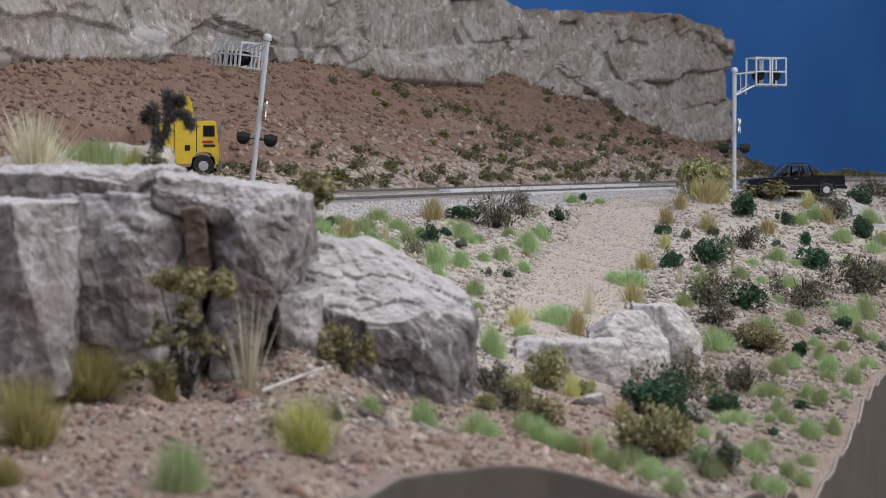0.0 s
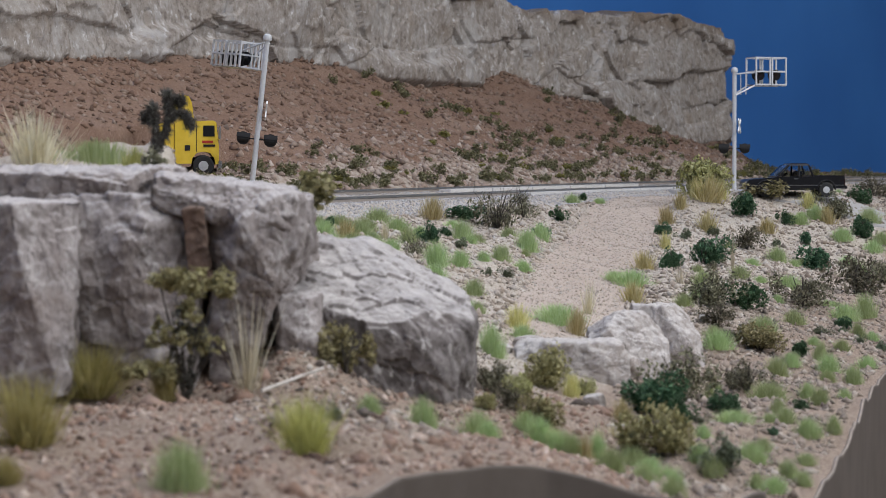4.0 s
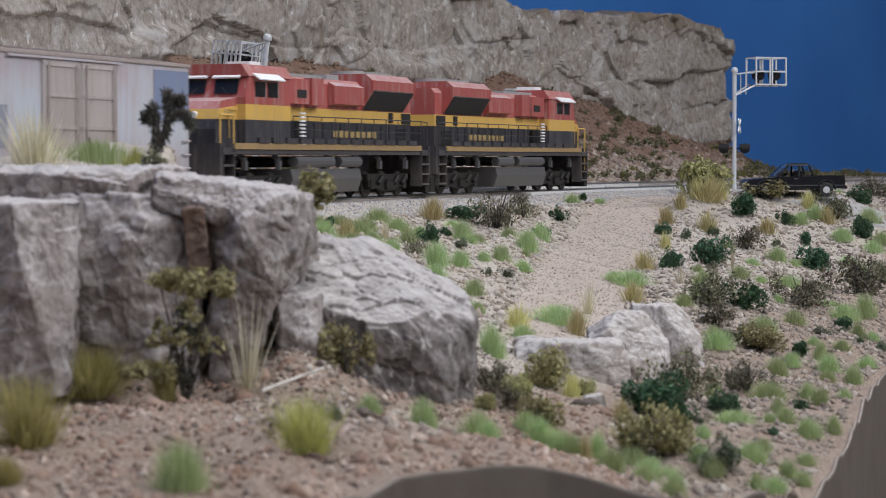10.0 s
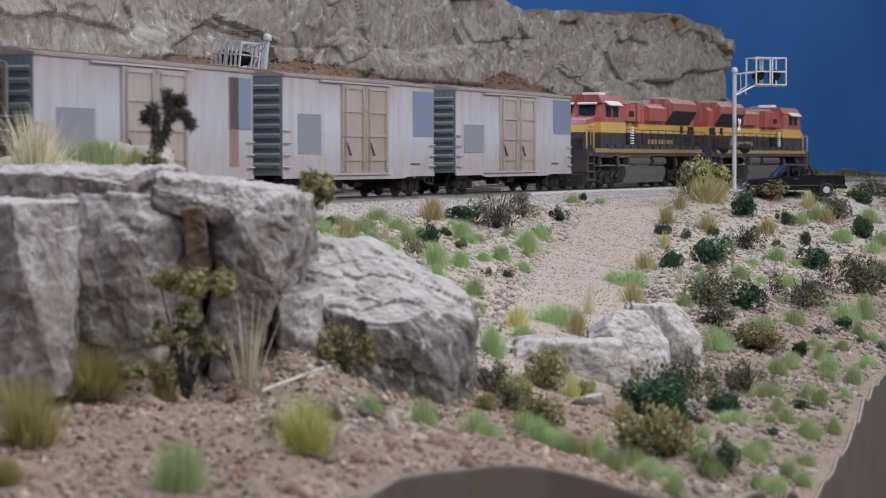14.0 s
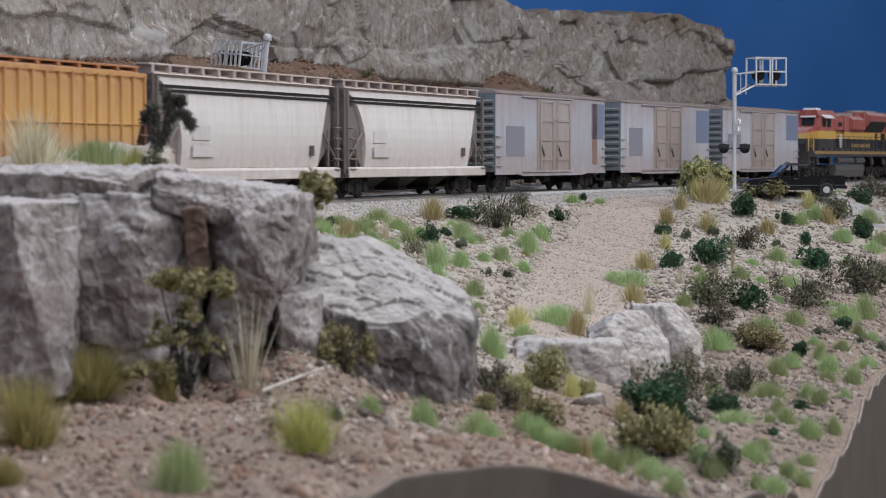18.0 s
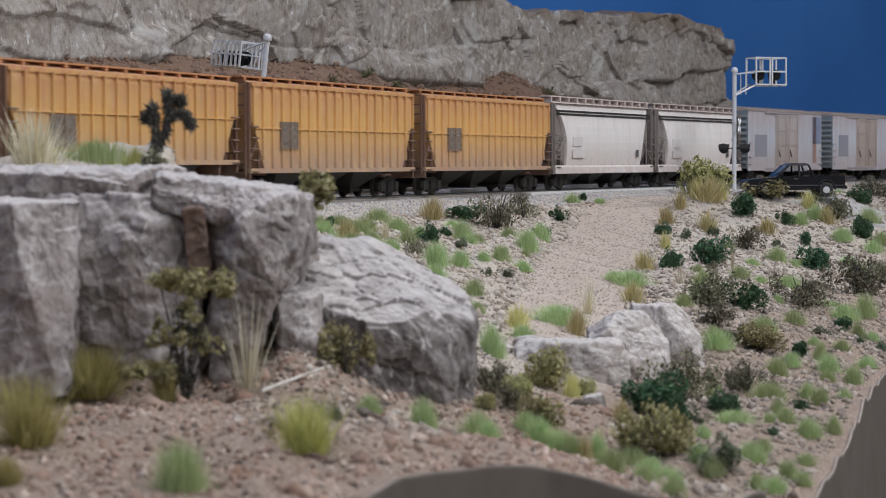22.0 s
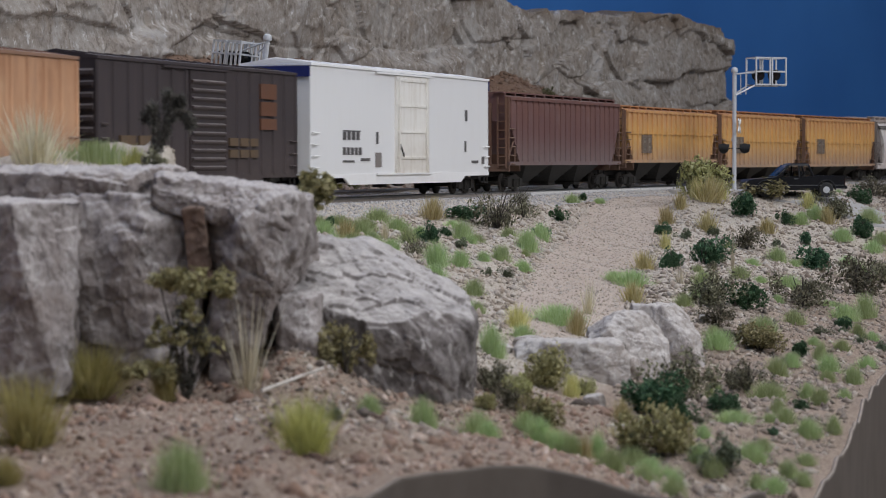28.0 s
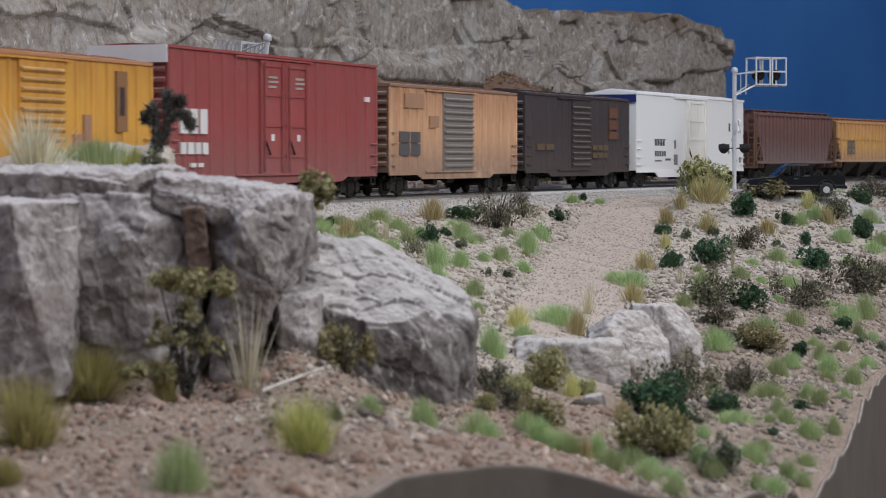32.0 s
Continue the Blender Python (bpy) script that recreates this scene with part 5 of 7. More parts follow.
TRAIN.append((boxcar("refrigerator_car", "tall clean white model refrigerator boxcar with a blue upper end", 21.1, 0.95, 5.2, "reefer_white", "reefer_door", "reefer_white", "reefer_white", 0.0, (-1.6, 2.4), False, False, False, 0.4, 1.52, reefer_marks, ("reefer_blue", 0.45)), -2.3435, False))
black_marks = [(4.8, 3.7, 1.5, 0.55, "patch_orange"), (4.8, 3.1, 1.5, 0.5, "patch_orange"), (4.8, 2.6, 1.5, 0.4, "patch_orange"), (1.95, 2.0, 0.75, 0.28, "patch_gold"), (2.9, 2.0, 0.75, 0.28, "patch_gold"), (3.8, 2.0, 0.7, 0.28, "patch_gold"), (1.95, 1.6, 0.75, 0.28, "patch_gold"), (2.9, 1.6, 0.75, 0.28, "patch_gold"), (3.8, 1.6, 0.7, 0.28, "patch_gold"), (-6.8, 2.0, 1.1, 0.3, "patch_gold"), (-5.4, 2.0, 1.1, 0.3, "patch_gold")]
TRAIN.append((boxcar("boxcar", "black model boxcar with a louvred door and orange patches", 16.7, 1.0, 4.65, "box_black", "box_black", "box_black", "box_black", 1.05, (-1.4, 1.6), True, True, False, 0.3, 1.5, black_marks), -2.578, False))
tan_marks = [(-7.2, 2.25, 1.15, 0.45, "decal_grey"), (-5.95, 2.25, 1.15, 0.45, "decal_grey"), (-7.2, 1.7, 1.15, 0.5, "decal_grey"), (-5.95, 1.7, 1.15, 0.5, "decal_grey"), (-6.6, 3.7, 2.3, 0.6, "tan_mark"), (-3.6, 2.9, 1.1, 0.5, "tan_mark")]
TRAIN.append((boxcar("boxcar", "sun-bleached tan model boxcar, louvred door greyed by painted slat shade", 16.5, 1.0, 4.55, "box_tan", "tan_door", "tan_roof", "hopper_cage", 1.05, (-1.9, 2.0), True, True, False, 0.3, 1.5, tan_marks), -2.7845, False))
red_marks = text_bars(-9.1, 2.45, 2.4, 0.85, "stencil_white", 3) + text_bars(-9.1, 1.75, 2.4, 0.4, "stencil_white", 4) + text_bars(-8.3, 1.3, 1.2, 0.15, "stencil_white", 2) + [(8.5, 3.9, 0.5, 0.2, "stencil_white"), (-1.5, 4.55, 0.8, 0.08, "decal_light"), (-1.5, 4.38, 0.9, 0.08, "decal_light"), (-1.5, 4.2, 0.7, 0.08, "decal_light"), (1.1, 4.55, 0.8, 0.08, "decal_light"), (1.1, 4.38, 0.9, 0.08, "decal_light"), (1.1, 4.2, 0.7, 0.08, "decal_light"), (-1.25, 2.25, 0.28, 0.25, "stencil_white"), (1.25, 2.25, 0.28, 0.25, "stencil_white")]
TRAIN.append((boxcar("boxcar", "tall oxide-red ribbed model boxcar with white end tops", 19.8, 1.0, 5.32, "box_red", "box_red", "box_red", "box_red", 1.1, (-2.3, 2.4), False, True, True, 0.3, 1.52, red_marks, ("end_white", 0.5), peak=0.13), -3.0105, False))
yellow_marks = [(5.55, 2.4, 0.8, 1.9, "yellow_mark"), (5.75, 2.9, 0.4, 0.9, "decal_grey"), (3.2, 1.9, 0.5, 1.0, "tan_mark"), (2.5, 1.8, 0.6, 0.5, "tan_mark")]
TRAIN.append((boxcar("boxcar", "weathered yellow model boxcar with a louvred door", 16.7, 1.0, 4.55, "box_yellow", "box_yellow", "hopper_orange_roof", "box_yellow", 1.05, (-1.1, 1.9), True, True, False, 0.3, 1.5, yellow_marks), -3.2355, False))

# the castings stand a little taller than their length suggests
for (thing, _, _), tall_by in zip(TRAIN, (1.055, 1.055, 1.055, 1.055, 1.055, 1.01, 1.01, 1.01, 1.01, 0.995, 1.03, 1.035, 1.055, 1.055, 1.035, 1.055)):
    thing.scale.z = tall_by

# ---- rocks ----
def rock(name, label, centre, size, material, seed, breaks=(), facets=40, chop=0.12, rough=0.07, subdiv=6, category="rock", tilt=(0, 0, 0), strata=(0, 0, 1), stretch=1.0):
    """A plaster-cast rock: a block broken off along planes (a place, a normal), chopped into many facets, with ridges and grain."""
    bm = bmesh.new()
    bmesh.ops.create_icosphere(bm, subdivisions=subdiv, radius=1.0)
    p = np.array([v.co for v in bm.verts])
    f = np.array([[v.index for v in face.verts] for face in bm.faces])
    bm.free()
    r = np.random.default_rng(seed)
    size = np.array(size)
    mean = float(np.prod(size) ** (1 / 3))
    reach = np.full(len(p), 9.0)
    face = np.zeros((len(p), 3))

    def slice_off(n, d):
        nonlocal reach, face
        along = p @ n
        cutoff = np.where(along > 1e-3, d / np.maximum(along, 1e-3), 9.0)
        nearer = cutoff < reach
        reach = np.where(nearer, cutoff, reach)
        face = np.where(nearer[:, None], n, face)

    for k in range(3):
        for sg in (-1, 1):
            n = np.zeros(3)
            n[k] = sg
            slice_off(n, 1.0)
    for place, n in breaks:
        n = np.array(n, float) * size
        k = np.linalg.norm(n)
        slice_off(n / k, float((np.array(place) - np.array(centre)) / size @ n) / k)
    for _ in range(facets):
        n = r.standard_normal(3)
        n /= np.linalg.norm(n)
        slice_off(n, float(np.max((p * reach[:, None]) @ n)) * (1 - chop * r.random()))
    q = p * reach[:, None] * size
    n0 = face / size
    n0 /= np.linalg.norm(n0, axis=1, keepdims=True)
    a = q / mean
    d = np.array(strata, float) / np.linalg.norm(strata)
    a = a + (a @ d)[:, None] * d * (stretch - 1.0) + seed * 3.7
    low = fbm(a[:, 0] * 1.1, a[:, 1] * 1.1, a[:, 2] * 1.1, 3)
    b = a * 2.1 + 0.35 * low[:, None]
    block, _ = cells(b[:, 0], b[:, 1], b[:, 2])
    b = a * 5.2 + 0.3 * low[:, None]
    chips, _ = cells(b[:, 0], b[:, 1], b[:, 2])
    ridge = 1 - 2.2 * np.abs(fbm(a[:, 0] * 1.9 + 4, a[:, 1] * 1.9, a[:, 2] * 1.9, 4, 0.5))
    fine = fbm(a[:, 0] * 11, a[:, 1] * 11, a[:, 2] * 11, 4, 0.62)
    q = q + n0 * (rough * mean * (0.45 * low + 1.0 * block + 0.75 * chips + 0.4 * ridge + 0.2 * fine))[:, None]
    ob = new(name, raw_mesh(name, q, f, material))
    ob.matrix_basis = pose(centre[0], centre[1], centre[2], *tilt)
    return tagged(ob, label, category)


ledge_label = "grey weathered plaster rock ledge"
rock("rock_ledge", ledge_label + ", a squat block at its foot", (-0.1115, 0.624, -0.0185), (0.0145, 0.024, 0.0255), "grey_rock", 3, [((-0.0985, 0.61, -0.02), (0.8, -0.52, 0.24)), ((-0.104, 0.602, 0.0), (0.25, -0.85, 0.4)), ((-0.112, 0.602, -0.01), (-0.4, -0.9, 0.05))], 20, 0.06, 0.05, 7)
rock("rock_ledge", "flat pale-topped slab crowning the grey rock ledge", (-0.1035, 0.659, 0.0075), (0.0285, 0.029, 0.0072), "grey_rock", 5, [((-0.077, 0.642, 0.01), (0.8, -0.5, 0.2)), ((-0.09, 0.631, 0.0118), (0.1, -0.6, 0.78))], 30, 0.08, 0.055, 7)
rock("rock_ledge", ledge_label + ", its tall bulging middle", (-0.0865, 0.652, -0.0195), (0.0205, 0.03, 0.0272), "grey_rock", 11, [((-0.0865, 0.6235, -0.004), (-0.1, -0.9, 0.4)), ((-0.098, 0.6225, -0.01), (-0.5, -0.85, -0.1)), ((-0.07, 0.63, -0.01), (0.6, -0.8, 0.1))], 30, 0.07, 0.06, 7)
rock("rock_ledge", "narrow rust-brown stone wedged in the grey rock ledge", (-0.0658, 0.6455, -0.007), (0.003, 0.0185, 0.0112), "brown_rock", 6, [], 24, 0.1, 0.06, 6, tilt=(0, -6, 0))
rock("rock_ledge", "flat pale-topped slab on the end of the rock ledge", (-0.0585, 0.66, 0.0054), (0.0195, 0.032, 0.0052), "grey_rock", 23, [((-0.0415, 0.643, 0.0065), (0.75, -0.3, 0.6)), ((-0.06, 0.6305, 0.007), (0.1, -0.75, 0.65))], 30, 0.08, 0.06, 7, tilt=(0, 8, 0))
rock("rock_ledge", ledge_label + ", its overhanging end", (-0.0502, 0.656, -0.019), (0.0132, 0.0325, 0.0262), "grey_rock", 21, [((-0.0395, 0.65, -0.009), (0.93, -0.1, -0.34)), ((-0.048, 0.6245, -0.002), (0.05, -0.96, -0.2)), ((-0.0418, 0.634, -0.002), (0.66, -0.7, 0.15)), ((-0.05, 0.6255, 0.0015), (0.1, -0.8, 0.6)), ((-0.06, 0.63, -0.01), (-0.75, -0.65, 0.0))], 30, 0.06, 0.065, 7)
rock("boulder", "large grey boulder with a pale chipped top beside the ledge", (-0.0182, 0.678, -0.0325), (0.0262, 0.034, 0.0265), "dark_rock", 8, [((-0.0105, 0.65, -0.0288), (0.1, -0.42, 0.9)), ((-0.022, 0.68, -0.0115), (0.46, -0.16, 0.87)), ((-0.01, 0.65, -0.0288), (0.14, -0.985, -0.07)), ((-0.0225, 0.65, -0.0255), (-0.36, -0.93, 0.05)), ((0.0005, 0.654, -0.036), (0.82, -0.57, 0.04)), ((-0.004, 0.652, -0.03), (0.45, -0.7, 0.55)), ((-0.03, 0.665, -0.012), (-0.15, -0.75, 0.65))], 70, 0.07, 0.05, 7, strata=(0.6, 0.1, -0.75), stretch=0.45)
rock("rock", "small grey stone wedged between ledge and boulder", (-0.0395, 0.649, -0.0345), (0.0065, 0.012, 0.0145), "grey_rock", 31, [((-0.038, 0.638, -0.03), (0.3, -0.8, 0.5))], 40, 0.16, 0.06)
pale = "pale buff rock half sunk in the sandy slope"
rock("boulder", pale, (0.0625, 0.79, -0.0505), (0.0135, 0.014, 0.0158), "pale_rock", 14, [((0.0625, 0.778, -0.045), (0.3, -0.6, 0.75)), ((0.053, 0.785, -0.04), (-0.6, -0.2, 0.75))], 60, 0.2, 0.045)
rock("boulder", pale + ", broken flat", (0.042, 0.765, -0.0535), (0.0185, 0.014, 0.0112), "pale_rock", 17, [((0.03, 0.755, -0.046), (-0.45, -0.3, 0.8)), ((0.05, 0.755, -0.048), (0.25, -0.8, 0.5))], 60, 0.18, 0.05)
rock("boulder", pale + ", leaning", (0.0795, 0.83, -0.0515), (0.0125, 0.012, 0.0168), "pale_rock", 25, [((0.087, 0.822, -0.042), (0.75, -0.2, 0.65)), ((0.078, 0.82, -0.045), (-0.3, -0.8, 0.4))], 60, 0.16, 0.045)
for i, (x, y, k) in enumerate([(0.028, 0.79, 0.0045), (0.036, 0.73, 0.004), (0.02, 0.77, 0.003), (0.075, 0.76, 0.003), (0.045, 0.7, 0.0035), (0.06, 0.71, 0.003), (0.104, 0.93, 0.003), (0.045, 0.87, 0.003)]):
    rock("stone", "small pale stone on the sandy slope", (x, y, float(ground(np.array(x), np.array(y))) + 0.2 * k), (k, k * 0.8, k * 0.7), "pale_rock", 40 + i, [], 26, 0.3, 0.08, 4, "stone", (0, 0, 40 * i))


# ---- plants ----
def blades(n, spread, low, high, out, wide, seed, curl=0.3):
    r = np.random.default_rng(seed)
    a = r.random(n) * 2 * math.pi
    d = np.minimum(np.abs(r.standard_normal(n)) * 0.55, 1.5) * spread
    b = np.stack([np.cos(a) * d, np.sin(a) * d, -0.0008 + 0 * d], -1)
    h = (low + (high - low) * r.random(n)) * (1.05 - 0.35 * np.minimum(d / spread, 1.3) ** 2)
    a2 = a + 0.7 * r.standard_normal(n)
    lean = out * (0.25 + 0.7 * d / spread) * (0.3 + 1.2 * r.random(n))
    tip = b + np.stack([np.cos(a2) * lean * h, np.sin(a2) * lean * h, h], -1)
    mid = b * 0.5 + tip * 0.5
    mid[:, 2] += curl * 0.25 * h * lean
    side = np.stack([-np.sin(a2 + 1.2 * r.standard_normal(n)), np.cos(a2), 0 * a2], -1) * wide
    v = np.stack([b - side, b + side, mid + side * 0.8, mid - side * 0.8, tip], 1)
    k = 5 * np.arange(n)[:, None]
    f = np.concatenate([k + np.array([[0, 1, 2]]), k + np.array([[0, 2, 3]]), k + np.array([[3, 2, 4]])])
    return v.reshape(-1, 3), f


def tuft(material, n, spread, low, high, out, wide, seed):
    v, f = blades(n, spread, low, high, out, wide, seed)
    return raw_mesh("tuft", v, f, material, False)


def bush_mesh(material, n, radius, height, leaf, lobes, seed, hollow=0.55):
    """A crown of many small leaf flakes gathered in uneven lobes."""
    r = np.random.default_rng(seed)
    c = r.standard_normal((lobes, 3)) * np.array([0.5, 0.5, 0.3])
    c[:, 2] = np.abs(c[:, 2]) + 0.25
    size = 0.3 + 0.3 * r.random(lobes)
    pick = r.integers(0, lobes, n)
    d = r.standard_normal((n, 3))
    d /= np.linalg.norm(d, axis=1, keepdims=True)
    p = c[pick] + d * (size[pick] * (hollow + (1 - hollow) * r.random(n)))[:, None]
    p = p * np.array([radius, radius, height]) * 0.85
    p[:, 2] = np.abs(p[:, 2])
    s = leaf * (0.5 + r.random((n, 1, 1)))
    tri = r.standard_normal((n, 5, 3)) * s * 0.62
    v = p[:, None, :] + tri
    k = 5 * np.arange(n)[:, None]
    f = np.concatenate([k + np.array([[0, 1, 2]]), k + np.array([[0, 2, 3]]), k + np.array([[0, 3, 4]]), k + np.array([[1, 3, 4]])])
    return raw_mesh("foliage", v.reshape(-1, 3), f, material, False)


def stems_mesh(n, radius, height, thick, seed, material="bark_grey"):
    r = random.Random(seed)
    g = Geo()
    for _ in range(n):
        a, d = r.random() * 6.28, radius * (0.3 + 0.7 * r.random())
        h = height * (0.5 + 0.5 * r.random())
        p = Vector((0, 0, -0.0015))
        m = Vector((math.cos(a) * d * 0.35, math.sin(a) * d * 0.35, h * 0.45))
        e = Vector((math.cos(a) * d, math.sin(a) * d, h))
        g.cyl(p, m, thick, 4, thick * 0.8)
        g.cyl(m, e, thick * 0.8, 4, thick * 0.35)
        for _k in range(2):
            q = m.lerp(e, r.random())
            g.cyl(q, q + Vector((r.uniform(-1, 1), r.uniform(-1, 1), r.uniform(0.1, 1))) * radius * 0.35, thick * 0.5, 3, thick * 0.2)
    return g.mesh("stems", material)


def plant(name, label, category, group, meshes):
    """A plant built once: a single mesh, or an Empty with stems and foliage."""
    if len(meshes) == 1:
        return tagged(new(name, meshes[0][1]), label, category, group)
    ob = empty(name, label, category, group)
    for pn, me in meshes:
        part(pn, me, None, ob)
    return ob


def grow(spots, protos, seed):
    r = random.Random(seed)
    used = set()
    for i, (x, y, k, *flat) in enumerate(spots):
        j = i % len(protos)
        m = pose(x, y, float(ground(np.array(x), np.array(y))), r.uniform(-5, 5), r.uniform(-5, 5), r.uniform(0, 360))
        if j in used:
            ob = copy_thing(protos[j], m)
        else:
            used.add(j)
            ob = protos[j]
            ob.matrix_basis = m
        ob.scale = (k * 1.22, k * 1.22, k * 1.15 * (flat[0] if flat else 1.0))



# ---- where the plants stand: x, y, size ----
STRAW = [(-0.0051, 1.121, 1.31, 0.63), (0.0268, 0.835, 0.89, 0.76), (0.0485, 0.852, 0.86, 0.87), (0.0787, 0.971, 0.99, 0.72), (0.1568, 1.381, 1.96, 0.6), (0.1394, 1.374, 0.77, 1.04), (0.1279, 1.34, 1.02, 0.84), (0.1497, 1.327, 1.28, 0.72), (0.117, 1.235, 0.63, 1.14), (0.096, 1.118, 1.02, 0.7), (0.1856, 1.341, 1.22, 0.55), (0.2199, 1.408, 0.93, 0.88), (0.2272, 1.384, 1.05, 0.84), (0.0385, 0.707, 0.57, 1.04), (0.0302, 0.639, 0.65, 0.57), (0.0384, 0.629, 0.41, 1.34), (0.0517, 0.678, 0.58, 0.94), (-0.0398, 0.959, 0.97, 0.57), (0.1505, 1.384, 1.19, 0.76), (0.166, 1.394, 0.71, 1.14)]
DRY = [(-0.0242, 0.986, 0.69, 0.81), (0.0567, 0.912, 1.04, 0.82), (0.1476, 1.191, 0.63, 1.96), (0.1072, 1.056, 1.02, 0.55), (0.0438, 0.653, 0.97, 0.38), (0.048, 0.661, 0.7, 0.47)]
DARK = [(-0.0041, 1.007, 0.6, 1.15), (0.173, 1.364, 1.02, 1.07), (0.1335, 1.196, 1.01, 1.15), (0.1214, 1.304, 0.49, 1.13), (0.1106, 1.124, 0.64, 1.15), (0.2062, 1.334, 0.49, 1.15), (0.2086, 1.289, 1.07, 1.12), (0.2643, 1.48, 0.79, 1.15), (0.1999, 1.373, 0.5, 1.15), (0.2465, 1.367, 0.9, 1.15), (0.1324, 1.009, 0.85, 1.15), (0.0615, 0.696, 1.04, 0.88), (0.0672, 0.677, 0.49, 1.15), (0.1339, 0.883, 0.43, 1.15), (0.1159, 0.757, 0.26, 1.15), (0.0876, 0.72, 0.5, 1.15), (0.0611, 1.249, 0.5, 1.15), (0.0835, 1.408, 0.38, 0.95), (0.0084, 1.126, 0.84, 0.68), (0.096, 0.684, 0.17, 1.15), (0.0491, 1.158, 0.41, 1.15), (-0.0481, 0.978, 0.36, 1.15)]
SAGE = [(0.0761, 0.629, 0.65, 1.1), (0.0254, 0.95, 0.32, 1.1), (0.0183, 0.939, 0.24, 1.1), (0.0087, 1.007, 0.36, 1.1), (0.1582, 0.984, 0.41, 0.63), (0.1515, 1.32, 0.44, 1.05), (0.134, 1.289, 0.47, 0.97), (0.187, 1.319, 0.33, 1.05), (0.1745, 1.024, 0.23, 0.99), (0.1744, 0.975, 0.32, 1.05), (0.1817, 0.97, 0.31, 1.1), (0.0502, 0.638, 0.45, 0.76), (-0.0264, 0.561, 0.32, 1.1), (0.0742, 0.674, 0.24, 1.09)]
TWIGGY = [(0.0261, 1.126, 1.04, 1.75), (0.0435, 1.307, 0.49, 1.66), (-0.0111, 0.941, 0.45, 1.92)]
GREEN = [(-0.0295, 1.056, 0.94, 0.9), (-0.0487, 0.953, 0.77, 0.92), (-0.0345, 0.975, 0.78, 1.08), (-0.0435, 0.931, 0.62, 1), (-0.0147, 0.985, 0.7, 1.22), (0.0091, 1.048, 0.75, 1.59), (-0.0025, 0.925, 0.74, 1.67), (0.007, 0.943, 0.67, 1.22), (-0.0031, 0.896, 0.72, 1), (0.025, 1.008, 0.63, 1.39), (0.0167, 0.962, 0.39, 1.33), (0.0379, 1.063, 0.85, 1.33), (0.0476, 1.141, 0.71, 1.5), (0.034, 0.999, 0.62, 0.96), (0.0115, 0.883, 0.59, 1.2), (0.0758, 1.379, 0.8, 0.92), (0.0421, 0.869, 1.4, 0.62), (0.016, 0.756, 0.67, 1.95), (0.0274, 0.808, 0.65, 1), (0.0827, 1.036, 1.34, 0.67), (0.0756, 1.041, 0.65, 0.86), (0.1181, 1.062, 0.85, 0.83), (0.142, 1.119, 0.7, 1.07), (0.1824, 1.28, 0.91, 1.03)]
GREEN_B = [(0.1666, 1.13, 1.16, 0.72), (0.2093, 1.376, 0.92, 0.7), (0.2305, 1.354, 0.97, 0.94), (0.2463, 1.342, 0.9, 1), (0.2553, 1.361, 0.91, 1), (0.2284, 1.283, 1.15, 1.12), (0.2554, 1.405, 1.07, 1.06), (0.1135, 1.039, 0.6, 0.81), (0.203, 1.378, 0.61, 0.9), (0.22, 1.387, 0.8, 1.27), (0.1015, 0.865, 0.89, 0.98), (0.149, 0.994, 0.75, 1.06), (0.1313, 0.961, 0.94, 0.82), (0.181, 1.055, 1.08, 0.78), (0.1958, 1.085, 0.82, 1.59), (0.1809, 1.021, 0.5, 1.64), (0.1484, 0.92, 0.53, 1.96), (0.1416, 0.86, 0.65, 1.24), (0.1626, 0.954, 0.51, 1.25), (0.1186, 0.831, 0.7, 1.11), (0.1283, 0.86, 0.54, 1.18), (0.1389, 0.845, 0.45, 1.12), (0.1487, 0.848, 0.53, 1.5), (0.1637, 0.903, 0.6, 1)]
GREEN_C = [(0.1232, 0.79, 0.49, 1.29), (0.1256, 0.781, 0.52, 1.4), (0.1355, 0.789, 0.35, 1.35), (0.1038, 0.727, 0.39, 1.75), (0.1048, 0.716, 0.48, 1.2), (0.1088, 0.782, 0.94, 0.78), (0.1009, 0.982, 0.66, 1), (0.0858, 0.755, 0.27, 2.44), (0.0865, 0.694, 0.84, 0.56), (0.0738, 0.663, 0.36, 1.25), (0.1096, 0.702, 0.66, 1.07), (0.1192, 0.713, 0.38, 1.75), (0.0697, 0.633, 0.48, 1.32), (0.072, 0.626, 0.56, 1.13), (0.0853, 0.647, 0.66, 1.11), (0.0912, 0.667, 0.42, 1.07), (0.1024, 0.661, 0.5, 0.79), (0.0939, 0.636, 0.43, 1.4), (0.0968, 0.63, 0.42, 1.2), (0.087, 0.614, 0.55, 0.98), (0.083, 0.618, 0.39, 1.29), (0.0543, 0.614, 0.63, 1.11), (0.0577, 0.596, 0.53, 1.12), (0.0538, 0.549, 0.51, 1.21)]
GREEN_D = [(0.0441, 0.617, 0.63, 1.43), (0.0424, 0.637, 0.43, 2), (0.0344, 0.632, 0.62, 1.23), (0.0307, 0.634, 0.57, 1.28), (0.0264, 0.64, 0.57, 1.5), (0.0228, 0.648, 0.49, 1.32), (0.0091, 0.623, 0.78, 1.23), (0.0111, 0.57, 0.38, 1.3), (-0.0053, 0.586, 0.58, 1.7), (-0.0182, 0.58, 0.41, 1.41), (0.0515, 0.635, 0.57, 1.13), (0.0496, 0.577, 0.46, 1.25)]
